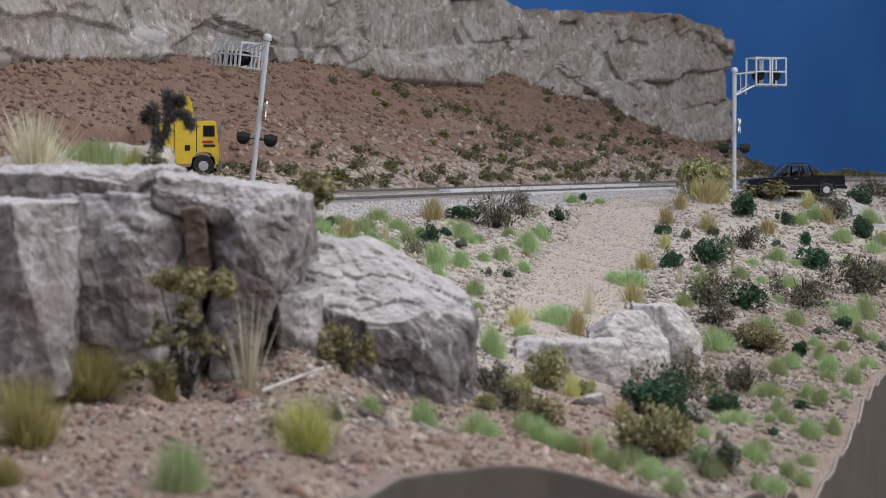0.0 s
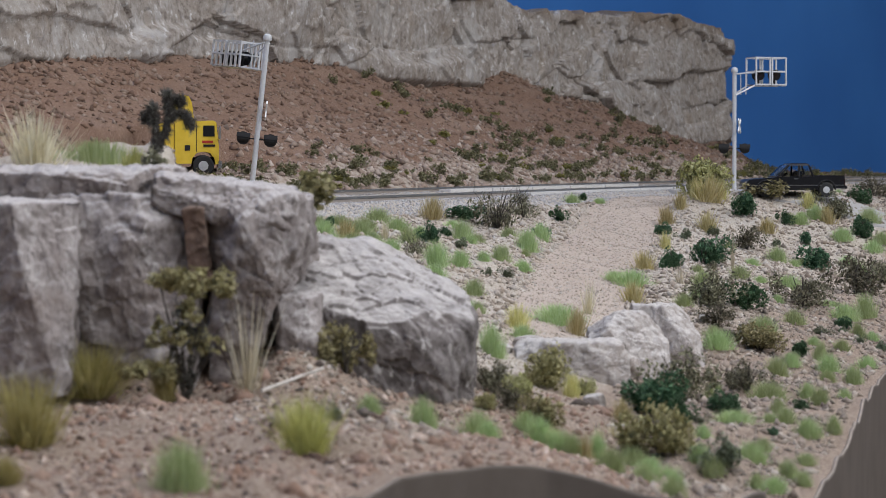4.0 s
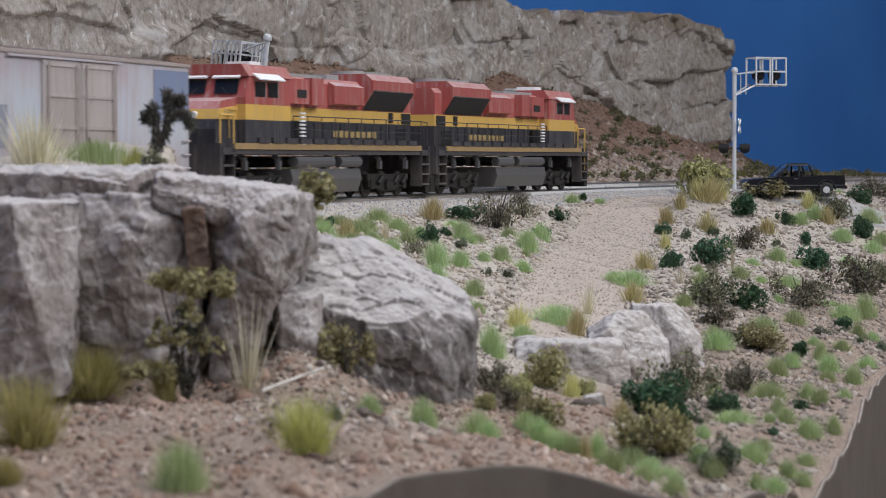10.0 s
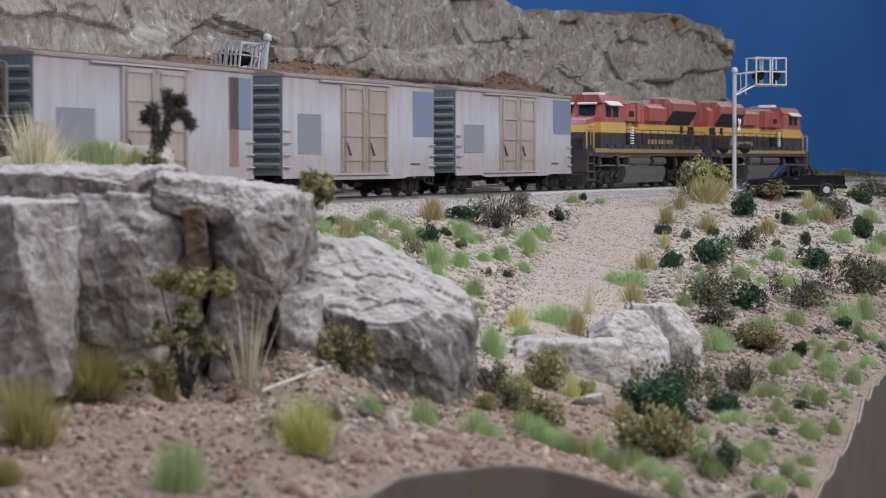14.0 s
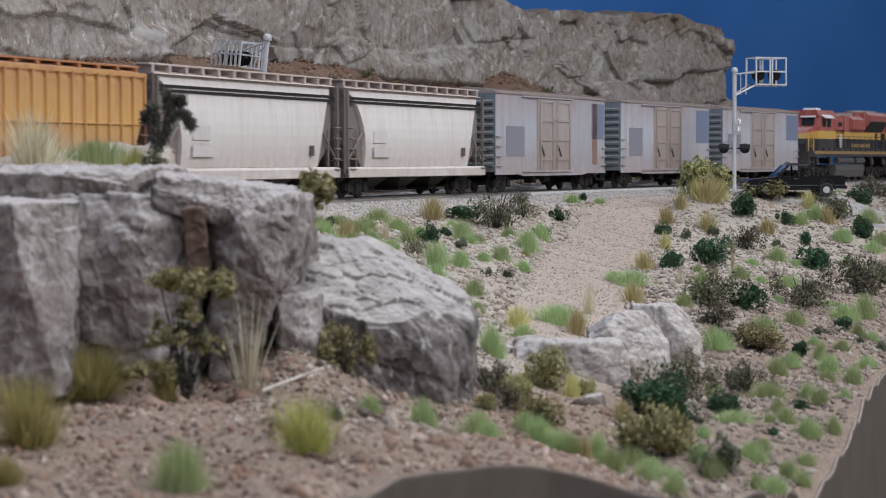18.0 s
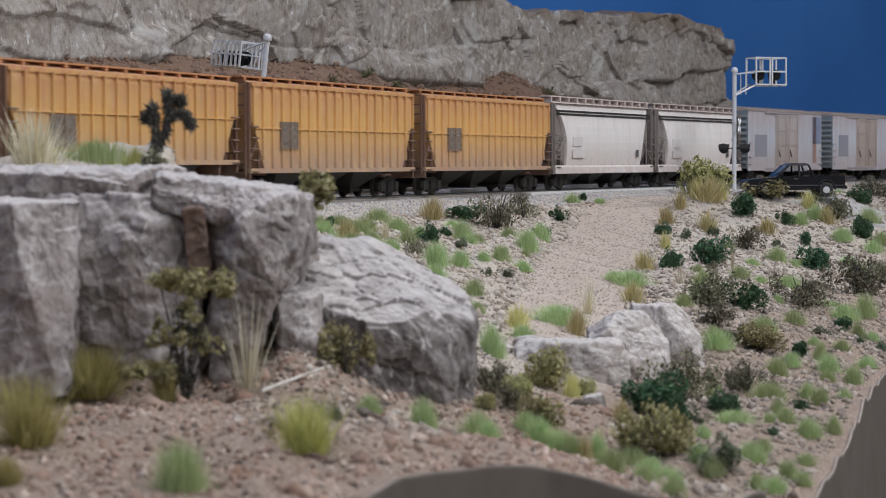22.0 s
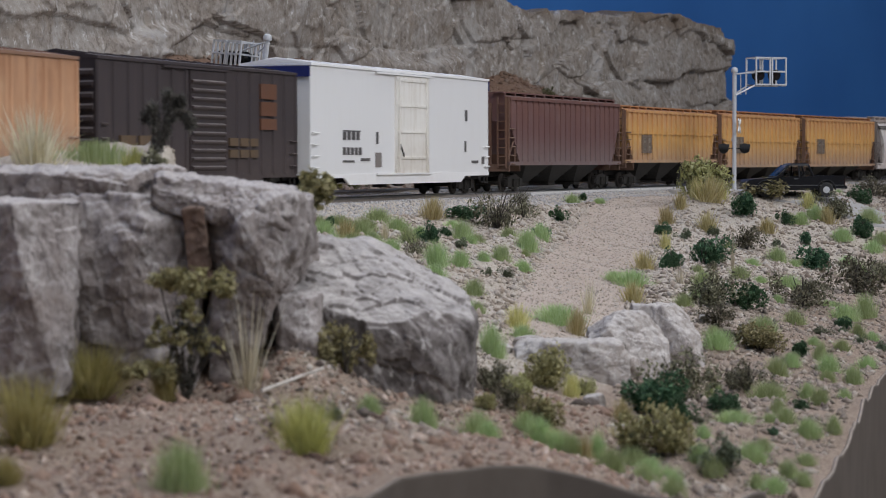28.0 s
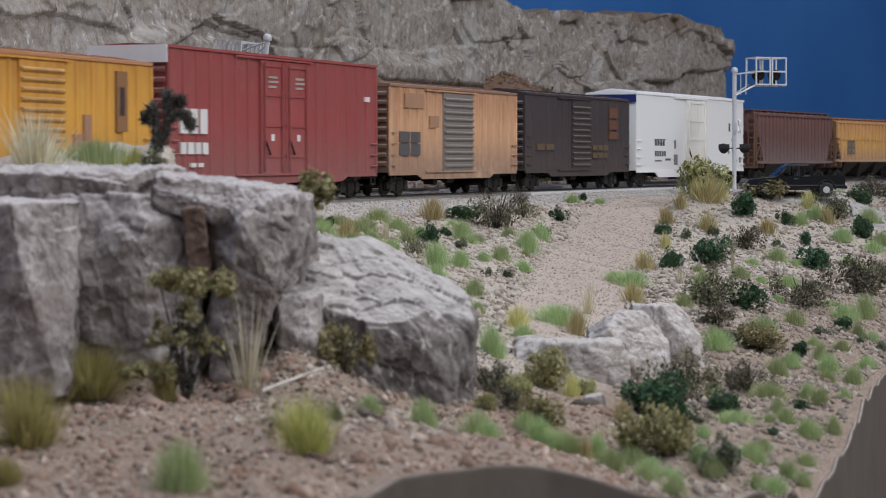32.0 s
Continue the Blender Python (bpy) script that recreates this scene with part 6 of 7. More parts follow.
GREEN_EDGE = [(-0.0442, 0.997, 0.83, 0.7), (-0.0527, 0.986, 0.59, 0.88), (-0.0331, 1.009, 0.77, 0.83), (-0.0202, 1.023, 0.82, 0.85), (-0.0211, 0.952, 0.61, 0.98), (-0.0103, 1.014, 0.58, 0.94), (-0.0287, 0.961, 0.59, 0.88), (-0.0362, 0.945, 0.71, 0.7), (0.0043, 1.112, 0.55, 0.98), (0.0154, 1.047, 0.52, 0.98), (0.0302, 1.08, 0.61, 0.94), (-0.0009, 0.874, 0.5, 0.94), (0.0918, 1.379, 0.53, 0.77), (0.1632, 1.239, 0.61, 0.78), (0.1986, 1.295, 0.59, 0.85), (0.1517, 1.121, 0.51, 0.75), (0.158, 1.295, 0.54, 0.93), (0.2255, 1.306, 0.74, 0.85), (0.1822, 1.093, 0.54, 0.69), (0.1515, 0.957, 0.43, 0.95)]
GREEN = GREEN + GREEN_B + GREEN_C + GREEN_D + GREEN_EDGE
BROWN = [(0.1687, 1.3, 0.88, 1.15), (0.1137, 1.001, 1.21, 0.97), (0.1085, 0.925, 0.65, 1.15), (0.164, 1.069, 1.11, 1.08), (0.2074, 1.176, 1.37, 1.15), (0.2354, 1.399, 1.06, 1.15), (0.0766, 0.748, 1.02, 1.15), (0.1027, 0.791, 0.69, 1.15), (0.0186, 0.667, 0.51, 1.15), (0.0141, 0.685, 0.6, 1.15), (0.2858, 1.552, 1.06, 0.95), (0.0414, 1.216, 0.73, 0.93), (0.2409, 1.287, 0.83, 1.15)]
OLIVE = [(0.1941, 1.423, 1.54, 0.58), (0.0319, 0.719, 0.92, 1.15), (0.0596, 0.643, 1.04, 1.15), (0.1189, 0.878, 0.95, 0.89), (0.0278, 0.656, 0.67, 1.15), (0.0214, 0.68, 0.52, 1.15), (0.0117, 0.661, 0.33, 1.15), (0.0424, 0.714, 0.4, 1.13)]
OLIVE_GRASS = [(-0.0933, 0.525, 1.33, 0.93), (-0.0922, 0.616, 1.41, 0.73), (-0.0707, 0.594, 0.57, 1.61), (-0.0299, 0.516, 1.02, 1.02), (-0.1119, 0.622, 0.86, 0.61), (-0.084, 0.448, 0.51, 0.91)]
GREEN_NEAR = [(-0.0506, 0.448, 0.84, 1.43)]
straw = [plant("grass_tuft", "straw-yellow upright grass tuft on the sand", "grass tuft", "straw grass tufts", [("tuft", tuft("blade_straw", 380, 0.0032, 0.005, 0.0135, 0.4, 0.00011, i))]) for i in range(4)]
grow(STRAW, straw, 1)
green = [plant("grass_tuft", "bright green soft grass tuft", "grass tuft", "green grass tufts", [("tuft", tuft("blade_green", 1400, 0.0046, 0.002, 0.0088, 0.65, 0.00008, 20 + i))]) for i in range(5)]
grow(GREEN, green, 2)
olive_grass = [plant("grass_tuft", "olive-yellow grass tuft on brown gravel", "grass tuft", "olive grass tufts", [("tuft", tuft("blade_olive", 1100, 0.003, 0.004, 0.0135, 0.75, 0.00008, 40 + i))]) for i in range(3)]
grow(OLIVE_GRASS, olive_grass, 3)
dry = [plant("grass_tuft", "tall thin dry beige grass tuft", "grass tuft", "dry grass tufts", [("tuft", tuft("blade_dry", 60, 0.0013, 0.008, 0.0155, 0.3, 0.00012, 60 + i))]) for i in range(2)]
grow(DRY, dry, 4)
near_green = [copy_thing(green[0], pose(0, 0, 0))]
tagged(near_green[0], "bright green soft grass tuft on brown gravel", "grass tuft", "green grass tufts")
grow(GREEN_NEAR, near_green, 61)
olive = [plant("bush", "olive-green foam-leaved desert bush", "bush", "olive bushes", [("branchwork", stems_mesh(7, 0.006, 0.009, 0.00025, i)), ("foliage", bush_mesh("leaf_olive", 1900, 0.0085, 0.0115, 0.00052, 10, 70 + i))]) for i in range(3)]
grow(OLIVE, olive, 5)
crest = [copy_thing(olive[0], pose(0, 0, 0))]
tagged(crest[0], "pale olive bush on the crest by the crossing signal", "bush", "olive bushes")
grow([(0.1572, 1.4, 1.5, 1.25)], crest, 51)
dark = [plant("bush", "dark green leafy desert bush", "bush", "dark green bushes", [("branchwork", stems_mesh(7, 0.006, 0.01, 0.00025, 10 + i)), ("foliage", bush_mesh("leaf_dark", 1900, 0.0085, 0.011, 0.00052, 9, 90 + i))]) for i in range(4)]
grow(DARK, dark, 6)
sage = [plant("bush", "small grey-green sagebrush clump", "bush", "sagebrush clumps", [("branchwork", stems_mesh(6, 0.006, 0.008, 0.00022, 15 + i)), ("foliage", bush_mesh("leaf_sage", 1300, 0.0085, 0.011, 0.0005, 9, 95 + i))]) for i in range(2)]
grow(SAGE, sage, 62)
brown = [plant("bush", "brown-grey twiggy desert bush", "bush", "twiggy bushes", [("branchwork", stems_mesh(14, 0.0075, 0.011, 0.00022, 20 + i)), ("foliage", bush_mesh("leaf_brown", 1200, 0.0085, 0.011, 0.0005, 11, 110 + i))]) for i in range(4)]
grow(BROWN, brown, 7)
twig = [plant("bush", "low dark bare-twigged bush with few leaves", "bush", "", [("branchwork", stems_mesh(26, 0.011, 0.0085, 0.00016, 33)), ("foliage", bush_mesh("leaf_brown", 700, 0.012, 0.0075, 0.00045, 14, 130))])]
grow(TWIGGY, twig, 8)

tall = [plant("grass_tuft", "tall wispy dry grass clump by the ledge", "grass tuft", "", [("tuft", tuft("blade_dry", 70, 0.0016, 0.01, 0.027, 0.42, 0.00013, 66))])]
grow([(-0.0513, 0.616, 1.0)], tall, 17)

# small growth strewn over the near slope, off the dirt track
r = random.Random(31)
small_green, small_grey, small_dark = [], [], []
while len(small_green) < 36:
    s0, l0 = r.uniform(-1.2, -0.1), r.uniform(0.03, 0.27)
    x0, y0 = (float(q) for q in at(s0, l0))
    if abs(float(track_offset(np.array(x0), np.array(y0)))) < 0.026 or (x0 < 0.02 and y0 < 0.75):
        continue
    small_green.append((x0, y0, r.uniform(0.3, 0.6)))
    if len(small_green) % 3 == 0:
        small_grey.append((x0 + 0.008, y0 + 0.01, r.uniform(0.25, 0.5)))
    if len(small_green) % 4 == 0:
        small_dark.append((x0 - 0.01, y0 + 0.012, r.uniform(0.22, 0.42)))
grow(small_green, [copy_thing(o, pose(0, 0, 0)) for o in green], 21)
grow(small_grey, [copy_thing(o, pose(0, 0, 0)) for o in brown], 22)
grow(small_dark, [copy_thing(o, pose(0, 0, 0)) for o in dark], 23)

# scrub on the talus behind the line
r = random.Random(12)
spots = []
while len(spots) < 390:
    s0, u = r.uniform(-0.75, 0.68), r.random() ** 1.7
    l0 = -0.088 - 0.155 * u
    if u > 0.55 and r.random() < 0.4 or (s0 < -0.28 and l0 < -0.14):
        continue
    x0, y0 = at(s0, l0)
    spots.append((float(x0), float(y0), r.uniform(0.35, 0.85)))


def scrub(name, label, material, places, leaves, radius, height, lobes, seed):
    """Low growth strewn over the talus, joined into one mesh."""
    r = np.random.default_rng(seed)
    kinds = []
    for i in range(5):
        me = bush_mesh(material, leaves, radius, height, 0.0008, lobes, seed + i)
        v = np.empty(len(me.vertices) * 3, dtype=np.float32)
        f = np.empty(len(me.loops), dtype=np.int32)
        me.vertices.foreach_get("co", v)
        me.loops.foreach_get("vertex_index", f)
        bpy.data.meshes.remove(me)
        kinds.append((v.reshape(-1, 3), f.reshape(-1, 3)))
    vs, fs, n = [], [], 0
    for i, (x, y, k) in enumerate(places):
        v, f = kinds[i % 5]
        a = r.random() * 6.28
        turn = np.array([[math.cos(a), -math.sin(a), 0], [math.sin(a), math.cos(a), 0], [0, 0, 1]])
        z = float(ground(np.array(x), np.array(y)))
        vs.append((v @ turn.T) * k * np.array([1.2, 1.2, 1.1]) + np.array([x, y, z]))
        fs.append(f + n)
        n += len(v)
    tagged(new(name, raw_mesh(name, np.concatenate(vs), np.concatenate(fs), material, False)), label, "scrub", kind="stuff")


scrub("scrub", "small dark olive scrub bushes dotted over the talus", "leaf_talus", spots[:310], 190, 0.0062, 0.0095, 7, 150)
scrub("scrub", "small yellow-green scrub bushes dotted over the talus", "leaf_moss", spots[310:], 220, 0.0062, 0.0065, 6, 170)

# plants along the top and foot of the ledge
top_dry = [plant("grass_tuft", "large pale dry grass tuft on the rock ledge", "grass tuft", "", [("tuft", tuft("blade_dry", 260, 0.004, 0.008, 0.0155, 0.75, 0.00016, 201))])]
grow([(-0.119, 0.685, 1.15)], top_dry, 11)
top_green = [plant("grass_tuft", "green grass mat on top of the ledge", "grass tuft", "", [("tuft", tuft("blade_green", 900, 0.011, 0.003, 0.0065, 0.3, 0.00014, 203))])]
grow([(-0.105, 0.71, 1.1)], top_green, 12)
top_olive = [plant("grass_tuft", "yellow-green grass tuft on top of the ledge", "grass tuft", "", [("tuft", tuft("blade_olive", 260, 0.0035, 0.003, 0.007, 0.3, 0.00014, 204))])]
grow([(-0.0905, 0.69, 1.0), (-0.0725, 0.672, 0.85)], top_olive, 13)
def clumps(material, spots, leaf, seed):
    """Foliage gathered in separate clumps: x, y, z, width, height, leaves."""
    vs, fs, n = [], [], 0
    for k, (x, y, z, w, h, count) in enumerate(spots):
        me = bush_mesh(material, count, w * 0.62, h * 0.85, leaf, 7, seed + k, 0.4)
        v = np.empty(len(me.vertices) * 3, dtype=np.float32)
        me.vertices.foreach_get("co", v)
        f = np.empty(len(me.loops), dtype=np.int32)
        me.loops.foreach_get("vertex_index", f)
        bpy.data.meshes.remove(me)
        vs.append(v.reshape(-1, 3) + np.array([x, y, z]))
        fs.append(f.reshape(-1, 3) + n)
        n += len(vs[-1])
    return raw_mesh("foliage", np.concatenate(vs), np.concatenate(fs), material, False)


foot = [plant("bush", "scraggly bush with dark twigs and olive tips against the ledge", "bush", "", [("branchwork", stems_mesh(13, 0.0095, 0.028, 0.00022, 71)), ("foliage", clumps("leaf_olive", [(-0.0075, 0, 0.0235, 0.0105, 0.007, 600), (0.007, 0.001, 0.0265, 0.0125, 0.0055, 700), (0.0085, -0.001, 0.006, 0.009, 0.006, 420), (-0.001, 0.0, 0.019, 0.006, 0.006, 200), (-0.005, 0.0, 0.011, 0.009, 0.008, 240), (0.0055, 0.0, 0.0135, 0.008, 0.008, 220)], 0.0006, 210)), ("undergrowth", clumps("leaf_grey", [(0.0025, 0, 0.0, 0.005, 0.02, 260), (0.0005, 0, 0.012, 0.007, 0.012, 160)], 0.0006, 230))])]
grow([(-0.0665, 0.601, 1.0)], foot, 14)
rock_bush = [plant("bush", "olive foam-leaved bush in front of the boulder", "bush", "", [("branchwork", stems_mesh(8, 0.006, 0.012, 0.0003, 75)), ("foliage", bush_mesh("leaf_olive", 1700, 0.0072, 0.0155, 0.0006, 9, 216))])]
grow([(-0.0268, 0.642, 0.82)], rock_bush, 18)
end_bush = [plant("bush", "small olive bush at the end of the ledge", "bush", "", [("branchwork", stems_mesh(5, 0.003, 0.009, 0.00025, 73)), ("foliage", bush_mesh("leaf_olive", 420, 0.0045, 0.0105, 0.0008, 6, 214))])]
grow([(-0.0375, 0.668, 1.0)], end_bush, 15)
for o in end_bush:
    o.location.z = 0.0035


def joshua_tree():
    """A branching yucca: fuzzy grey arms covered in dead leaves, with spiky heads."""
    tree = empty("joshua_tree", "dark grey shaggy joshua tree on top of the ledge", "tree")
    arms = [[(-0.002, 0, -0.002), (-0.0023, 0, 0.006), (-0.0018, 0, 0.012), (-0.0025, 0, 0.0185)], [(-0.0018, 0, 0.0075), (0.0008, 0, 0.0115), (0.0019, 0, 0.0175), (0.0014, 0, 0.0222)], [(0.0018, 0, 0.016), (0.0042, 0, 0.018), (0.007, -0.0005, 0.0172), (0.0082, -0.0005, 0.0135)], [(0.0014, 0, 0.0205), (0.004, 0.0005, 0.0222), (0.0056, 0, 0.0205)], [(-0.0022, 0, 0.0155), (-0.0042, 0, 0.018), (-0.0047, 0, 0.0155)]]
    r = np.random.default_rng(77)
    for k, arm in enumerate(arms):
        g = Geo()
        for a, b in zip(arm[:-1], arm[1:]):
            g.cyl(a, b, 0.0011, 8, 0.001)
        part("trunk" if k == 0 else "limb", g, "bark_grey", tree)
        pts = []
        for a, b in zip(arm[:-1], arm[1:]):
            a, b = np.array(a), np.array(b)
            t = r.random((300, 1))
            pts.append(a + (b - a) * t)
        tip = np.array(arm[-1]) + r.standard_normal((160, 3)) * 0.0004
        p = np.concatenate(pts + [tip])
        n = len(p)
        d = r.standard_normal((n, 3))
        d /= np.linalg.norm(d, axis=1, keepdims=True)
        d[:, 2] -= 0.35
        d[-160:, 2] += 0.7
        ln = 0.0024 * (0.5 + 0.8 * r.random((n, 1)))
        side = np.cross(d, r.standard_normal((n, 3))) * 0.00022
        v = np.stack([p - side, p + side, p + d * ln], 1).reshape(-1, 3)
        part("foliage", raw_mesh("foliage", v, np.arange(3 * n).reshape(-1, 3), "leaf_grey", False), None, tree)
    return tree


jt = joshua_tree()
jt.matrix_basis = pose(-0.0815, 0.683, float(ground(np.array(-0.0815), np.array(0.683))), 0, 0, 10)
low_bush = [plant("bush", "grey-green bush at the foot of the joshua tree", "bush", "", [("branchwork", stems_mesh(5, 0.004, 0.005, 0.00025, 81)), ("foliage", bush_mesh("leaf_brown", 420, 0.005, 0.0075, 0.0009, 7, 220))])]
grow([(-0.0795, 0.675, 0.9)], low_bush, 16)


def stick(p, q, thick):
    g = Geo().cyl(p, q, thick, 6, thick * 0.7)
    mid = Vector(p).lerp(Vector(q), 0.6)
    g.cyl(mid, mid + Vector((0.003, 0.002, 0.0012)), thick * 0.6, 5, thick * 0.3)
    tagged(part("dead_branch", g, "dead_stick", None), "bleached dead branch lying on the gravel", "branch")


stick((-0.046, 0.592, -0.0415), (-0.031, 0.607, -0.037), 0.00055)
stick((0.046, 0.655, -0.0575), (0.057, 0.66, -0.0585), 0.0004)


# ---- the crossing, its signals and the vehicles ----
def crossing():
    cross = empty("level_crossing", "pale concrete level crossing panels between the rails", "crossing")
    for mid, z, first, count in ((MID, RAIL - 0.0004, -0.49, 5), (MID - 0.046, 0.0003, -0.5, 5)):
        for l0, l1 in ((mid + 0.0105, mid + 0.0175), (mid - 0.0068, mid + 0.0068), (mid - 0.0175, mid - 0.0105)):
            for k in range(count):
                s0 = first + k * 0.07
                pts = []
                for s1, l2 in ((s0, l0), (s0 + 0.068, l0), (s0 + 0.068, l1), (s0, l1)):
                    x, y = at(s1, l2)
                    pts.append((float(x), float(y)))
                part("panel", Geo().prism(pts, "z", z - 0.003, z - 0.0001), "concrete", cross)


crossing()


def road(name, label, path, wide, material, lift=0.0007):
    n = 60
    t = np.linspace(0, len(path) - 1.001, n)
    i = t.astype(int)
    u = (t - i)[:, None]
    P = np.array(path)
    c = P[i] * (1 - u) + P[i + 1] * u
    d = np.gradient(c, axis=0)
    d /= np.linalg.norm(d, axis=1, keepdims=True)
    nn = np.stack([-d[:, 1], d[:, 0]], -1)
    rows = []
    for k, dz in ((-0.5, -0.004), (-0.5, 0), (-0.25, 0.0002), (0.0, 0.0003), (0.25, 0.0002), (0.5, 0), (0.5, -0.004)):
        q = c + nn * wide * k
        z = ground(q[:, 0], q[:, 1]) + lift + dz
        rows.append(np.stack([q[:, 0], q[:, 1], z], -1))
    me = raw_mesh(name, np.stack(rows, 1).reshape(-1, 3), grid_faces(n, 7), material)
    tagged(new(name, me), label, kind="structure")


road("road", "worn grey asphalt road beside the crossing", [(0.19, 1.6), (0.2, 1.52), (0.22, 1.45), (0.3, 1.42), (0.42, 1.43), (0.6, 1.46)], 0.075, "asphalt_worn")


def crossing_signal(label, m, swing, z0, z1, bars):
    """A cantilever crossing signal: pole, arm with two railed baskets for lamps, crossbuck and a pair of flashers."""
    sig = empty("crossing_signal", label, "signal", "crossing signals", m)
    part("pole", Geo(HO).cyl((0, 0, -0.3), (0, 0, 7.2), 0.125, 14), "signal_silver", sig, "", True)
    part("pole_cap", Geo(HO).rings([[(r * math.cos(0.5236 * i), r * math.sin(0.5236 * i), z) for i in range(12)] for r, z in ((0.19, 7.15), (0.21, 7.25), (0.18, 7.38), (0.08, 7.46))]), "signal_silver", sig, "", True)
    part("base", Geo(HO).box(-0.4, 0.4, -0.4, 0.4, -0.5, 0.12), "concrete", sig)
    arm = new("arm")
    arm.parent = sig
    arm.matrix_basis = pose(0, 0, 0, 0, 0, swing)
    # chords that carry the walkway, and hangers between them
    for y in (-0.45, 0.45):
        part("lower_chord", Geo(HO).tube([(0.0, y * 0.3, 5.8), (1.15, y, z0), (3.25, y, z0)], 0.055, 6), "signal_silver", arm)
        part("upper_chord", Geo(HO).tube([(0.0, y * 0.3, 7.05), (1.15, y, z0 + 0.75)], 0.045, 6), "signal_silver", arm)
        part("hanger", Geo(HO).cyl((0.6, y * 0.65, 5.85), (0.6, y * 0.65, 7.1), 0.035, 5), "signal_silver", arm)
    part("walkway", Geo(HO).box(1.1, 3.25, -0.5, 0.5, z0 - 0.03, z0 + 0.03), "signal_dark", arm, "dark mesh walkway")
    for x0, x1 in ((1.15, 2.1), (2.25, 3.2)):
        for y in (-0.55, 0.55):
            for k in range(bars + 1):
                x = x0 + (x1 - x0) * k / bars
                part("stanchion", Geo(HO).box(x - 0.042, x + 0.042, y - 0.042, y + 0.042, z0, z1), "signal_silver", arm)
            for z in ((z0 + 0.04, (z0 + z1) / 2, z1) if y < 0 else ((z0 + z1) / 2, z1)):
                part("guard_rail", Geo(HO).box(x0, x1, y - 0.045, y + 0.045, z - 0.045, z + 0.045), "signal_silver", arm)
        for x in (x0, x1):
            for z in ((z0 + z1) / 2, z1):
                part("guard_rail", Geo(HO).box(x - 0.04, x + 0.04, -0.55, 0.55, z - 0.04, z + 0.04), "signal_silver", arm)
        x = (x0 + x1) / 2
        zl = z0 + 0.38 * (z1 - z0)
        for sg in (-1, 1):
            g = Geo(HO)
            g.cyl((x, sg * 0.16, zl), (x, sg * 0.22, zl), 0.32, 14)
            g.cyl((x, 0.0, zl), (x, sg * 0.2, zl), 0.16, 12)
            g.prism([(x - 0.2, zl + 0.12), (x - 0.12, zl + 0.24), (x + 0.12, zl + 0.24), (x + 0.2, zl + 0.12)], "y", min(sg * 0.22, sg * 0.5), max(sg * 0.22, sg * 0.5))
            part("lamp", g, "signal_black", arm)
            part("lens", Geo(HO).cyl((x, sg * 0.22, zl), (x, sg * 0.26, zl), 0.14, 12), "red_lens", arm)
        part("lamp_post", Geo(HO).box(x - 0.04, x + 0.04, -0.05, 0.05, z0, zl + 0.3), "signal_black", arm)
    # crossbuck
    for a in (-42, 42):
        g = Geo(HO).box(-0.55, 0.55, -0.03, 0.03, -0.09, 0.09)
        ob = part("crossbuck_board", g, "sign_white", sig, "white crossbuck board")
        ob.matrix_basis = pose(0.29 * HO, -0.06 * HO, 4.0 * HO, 0, 0, 74 if swing < 90 else 94) @ pose(0, 0, 0, 0, a, 0)
    part("lamp_bar", Geo(HO).box(-0.85, 0.85, -0.05, 0.05, 2.64, 2.71), "signal_black", sig)
    for x in (-0.62, 0.62):
        g = Geo(HO)
        g.cyl((x, -0.05, 2.67), (x, 0.05, 2.67), 0.3, 14)
        g.cyl((x - 0.24, 0, 2.67), (x + 0.24, 0, 2.67), 0.19, 12)
        for sg in (-1, 1):
            g.prism([(-0.2, 2.72), (-0.12, 2.92), (0.12, 2.92), (0.2, 2.72)], "x", min(x, x + sg * 0.3), max(x, x + sg * 0.3))
        part("flasher", g, "signal_black", sig)
        part("lens", Geo(HO).cyl((x - 0.26, 0, 2.67), (x + 0.26, 0, 2.67), 0.14, 12), "red_lens", sig)
    part("bell", Geo(HO).cyl((0.0, 0.2, 3.2), (0.0, 0.3, 3.2), 0.16, 12), "signal_silver", sig)
    return sig


def spot(x, y, rz=0.0, lift=0.0):
    return pose(x, y, float(ground(np.array(x), np.array(y))) + lift, 0, 0, rz)


crossing_signal("silver cantilever crossing signal beside the dirt track", spot(0.1975, 1.59, 0), 24, 6.4, 8.02, 1)
crossing_signal("leaning silver cantilever crossing signal behind the line", spot(-0.1, 1.22, 0, -0.0035) @ pose(0, 0, 0, 0, 6.3, 0), 133, 5.85, 7.0, 3)


def wheel_set(car, x, y, z, r, w):
    g = Geo(HO)
    n = 18
    rings = []
    for yy, rr in ((-w / 2, r * 0.86), (-w / 2 + 0.03, r * 0.97), (0, r), (w / 2 - 0.03, r * 0.97), (w / 2, r * 0.86)):
        rings.append([(rr * math.cos(6.2832 * i / n), yy, rr * math.sin(6.2832 * i / n)) for i in range(n)])
    g.rings(rings)
    ob = part("wheel", g, "rubber", car)
    ob.matrix_basis = pose(x * HO, y * HO, z * HO)
    sg = -1 if y < 0 else 1
    g = Geo(HO)
    g.cyl((0, sg * w * 0.44, 0), (0, sg * (w * 0.52), 0), r * 0.5, 16, r * 0.44)
    g.cyl((0, sg * w * 0.5, 0), (0, sg * (w * 0.62), 0), r * 0.18, 8)
    for i in range(6):
        a = 6.2832 * i / 6
        g.cyl((r * 0.36 * math.cos(a), sg * w * 0.5, r * 0.36 * math.sin(a)), (r * 0.36 * math.cos(a), sg * w * 0.57, r * 0.36 * math.sin(a)), r * 0.08, 6)
    part("rim", g, "signal_silver", ob, "bright wheel rim")


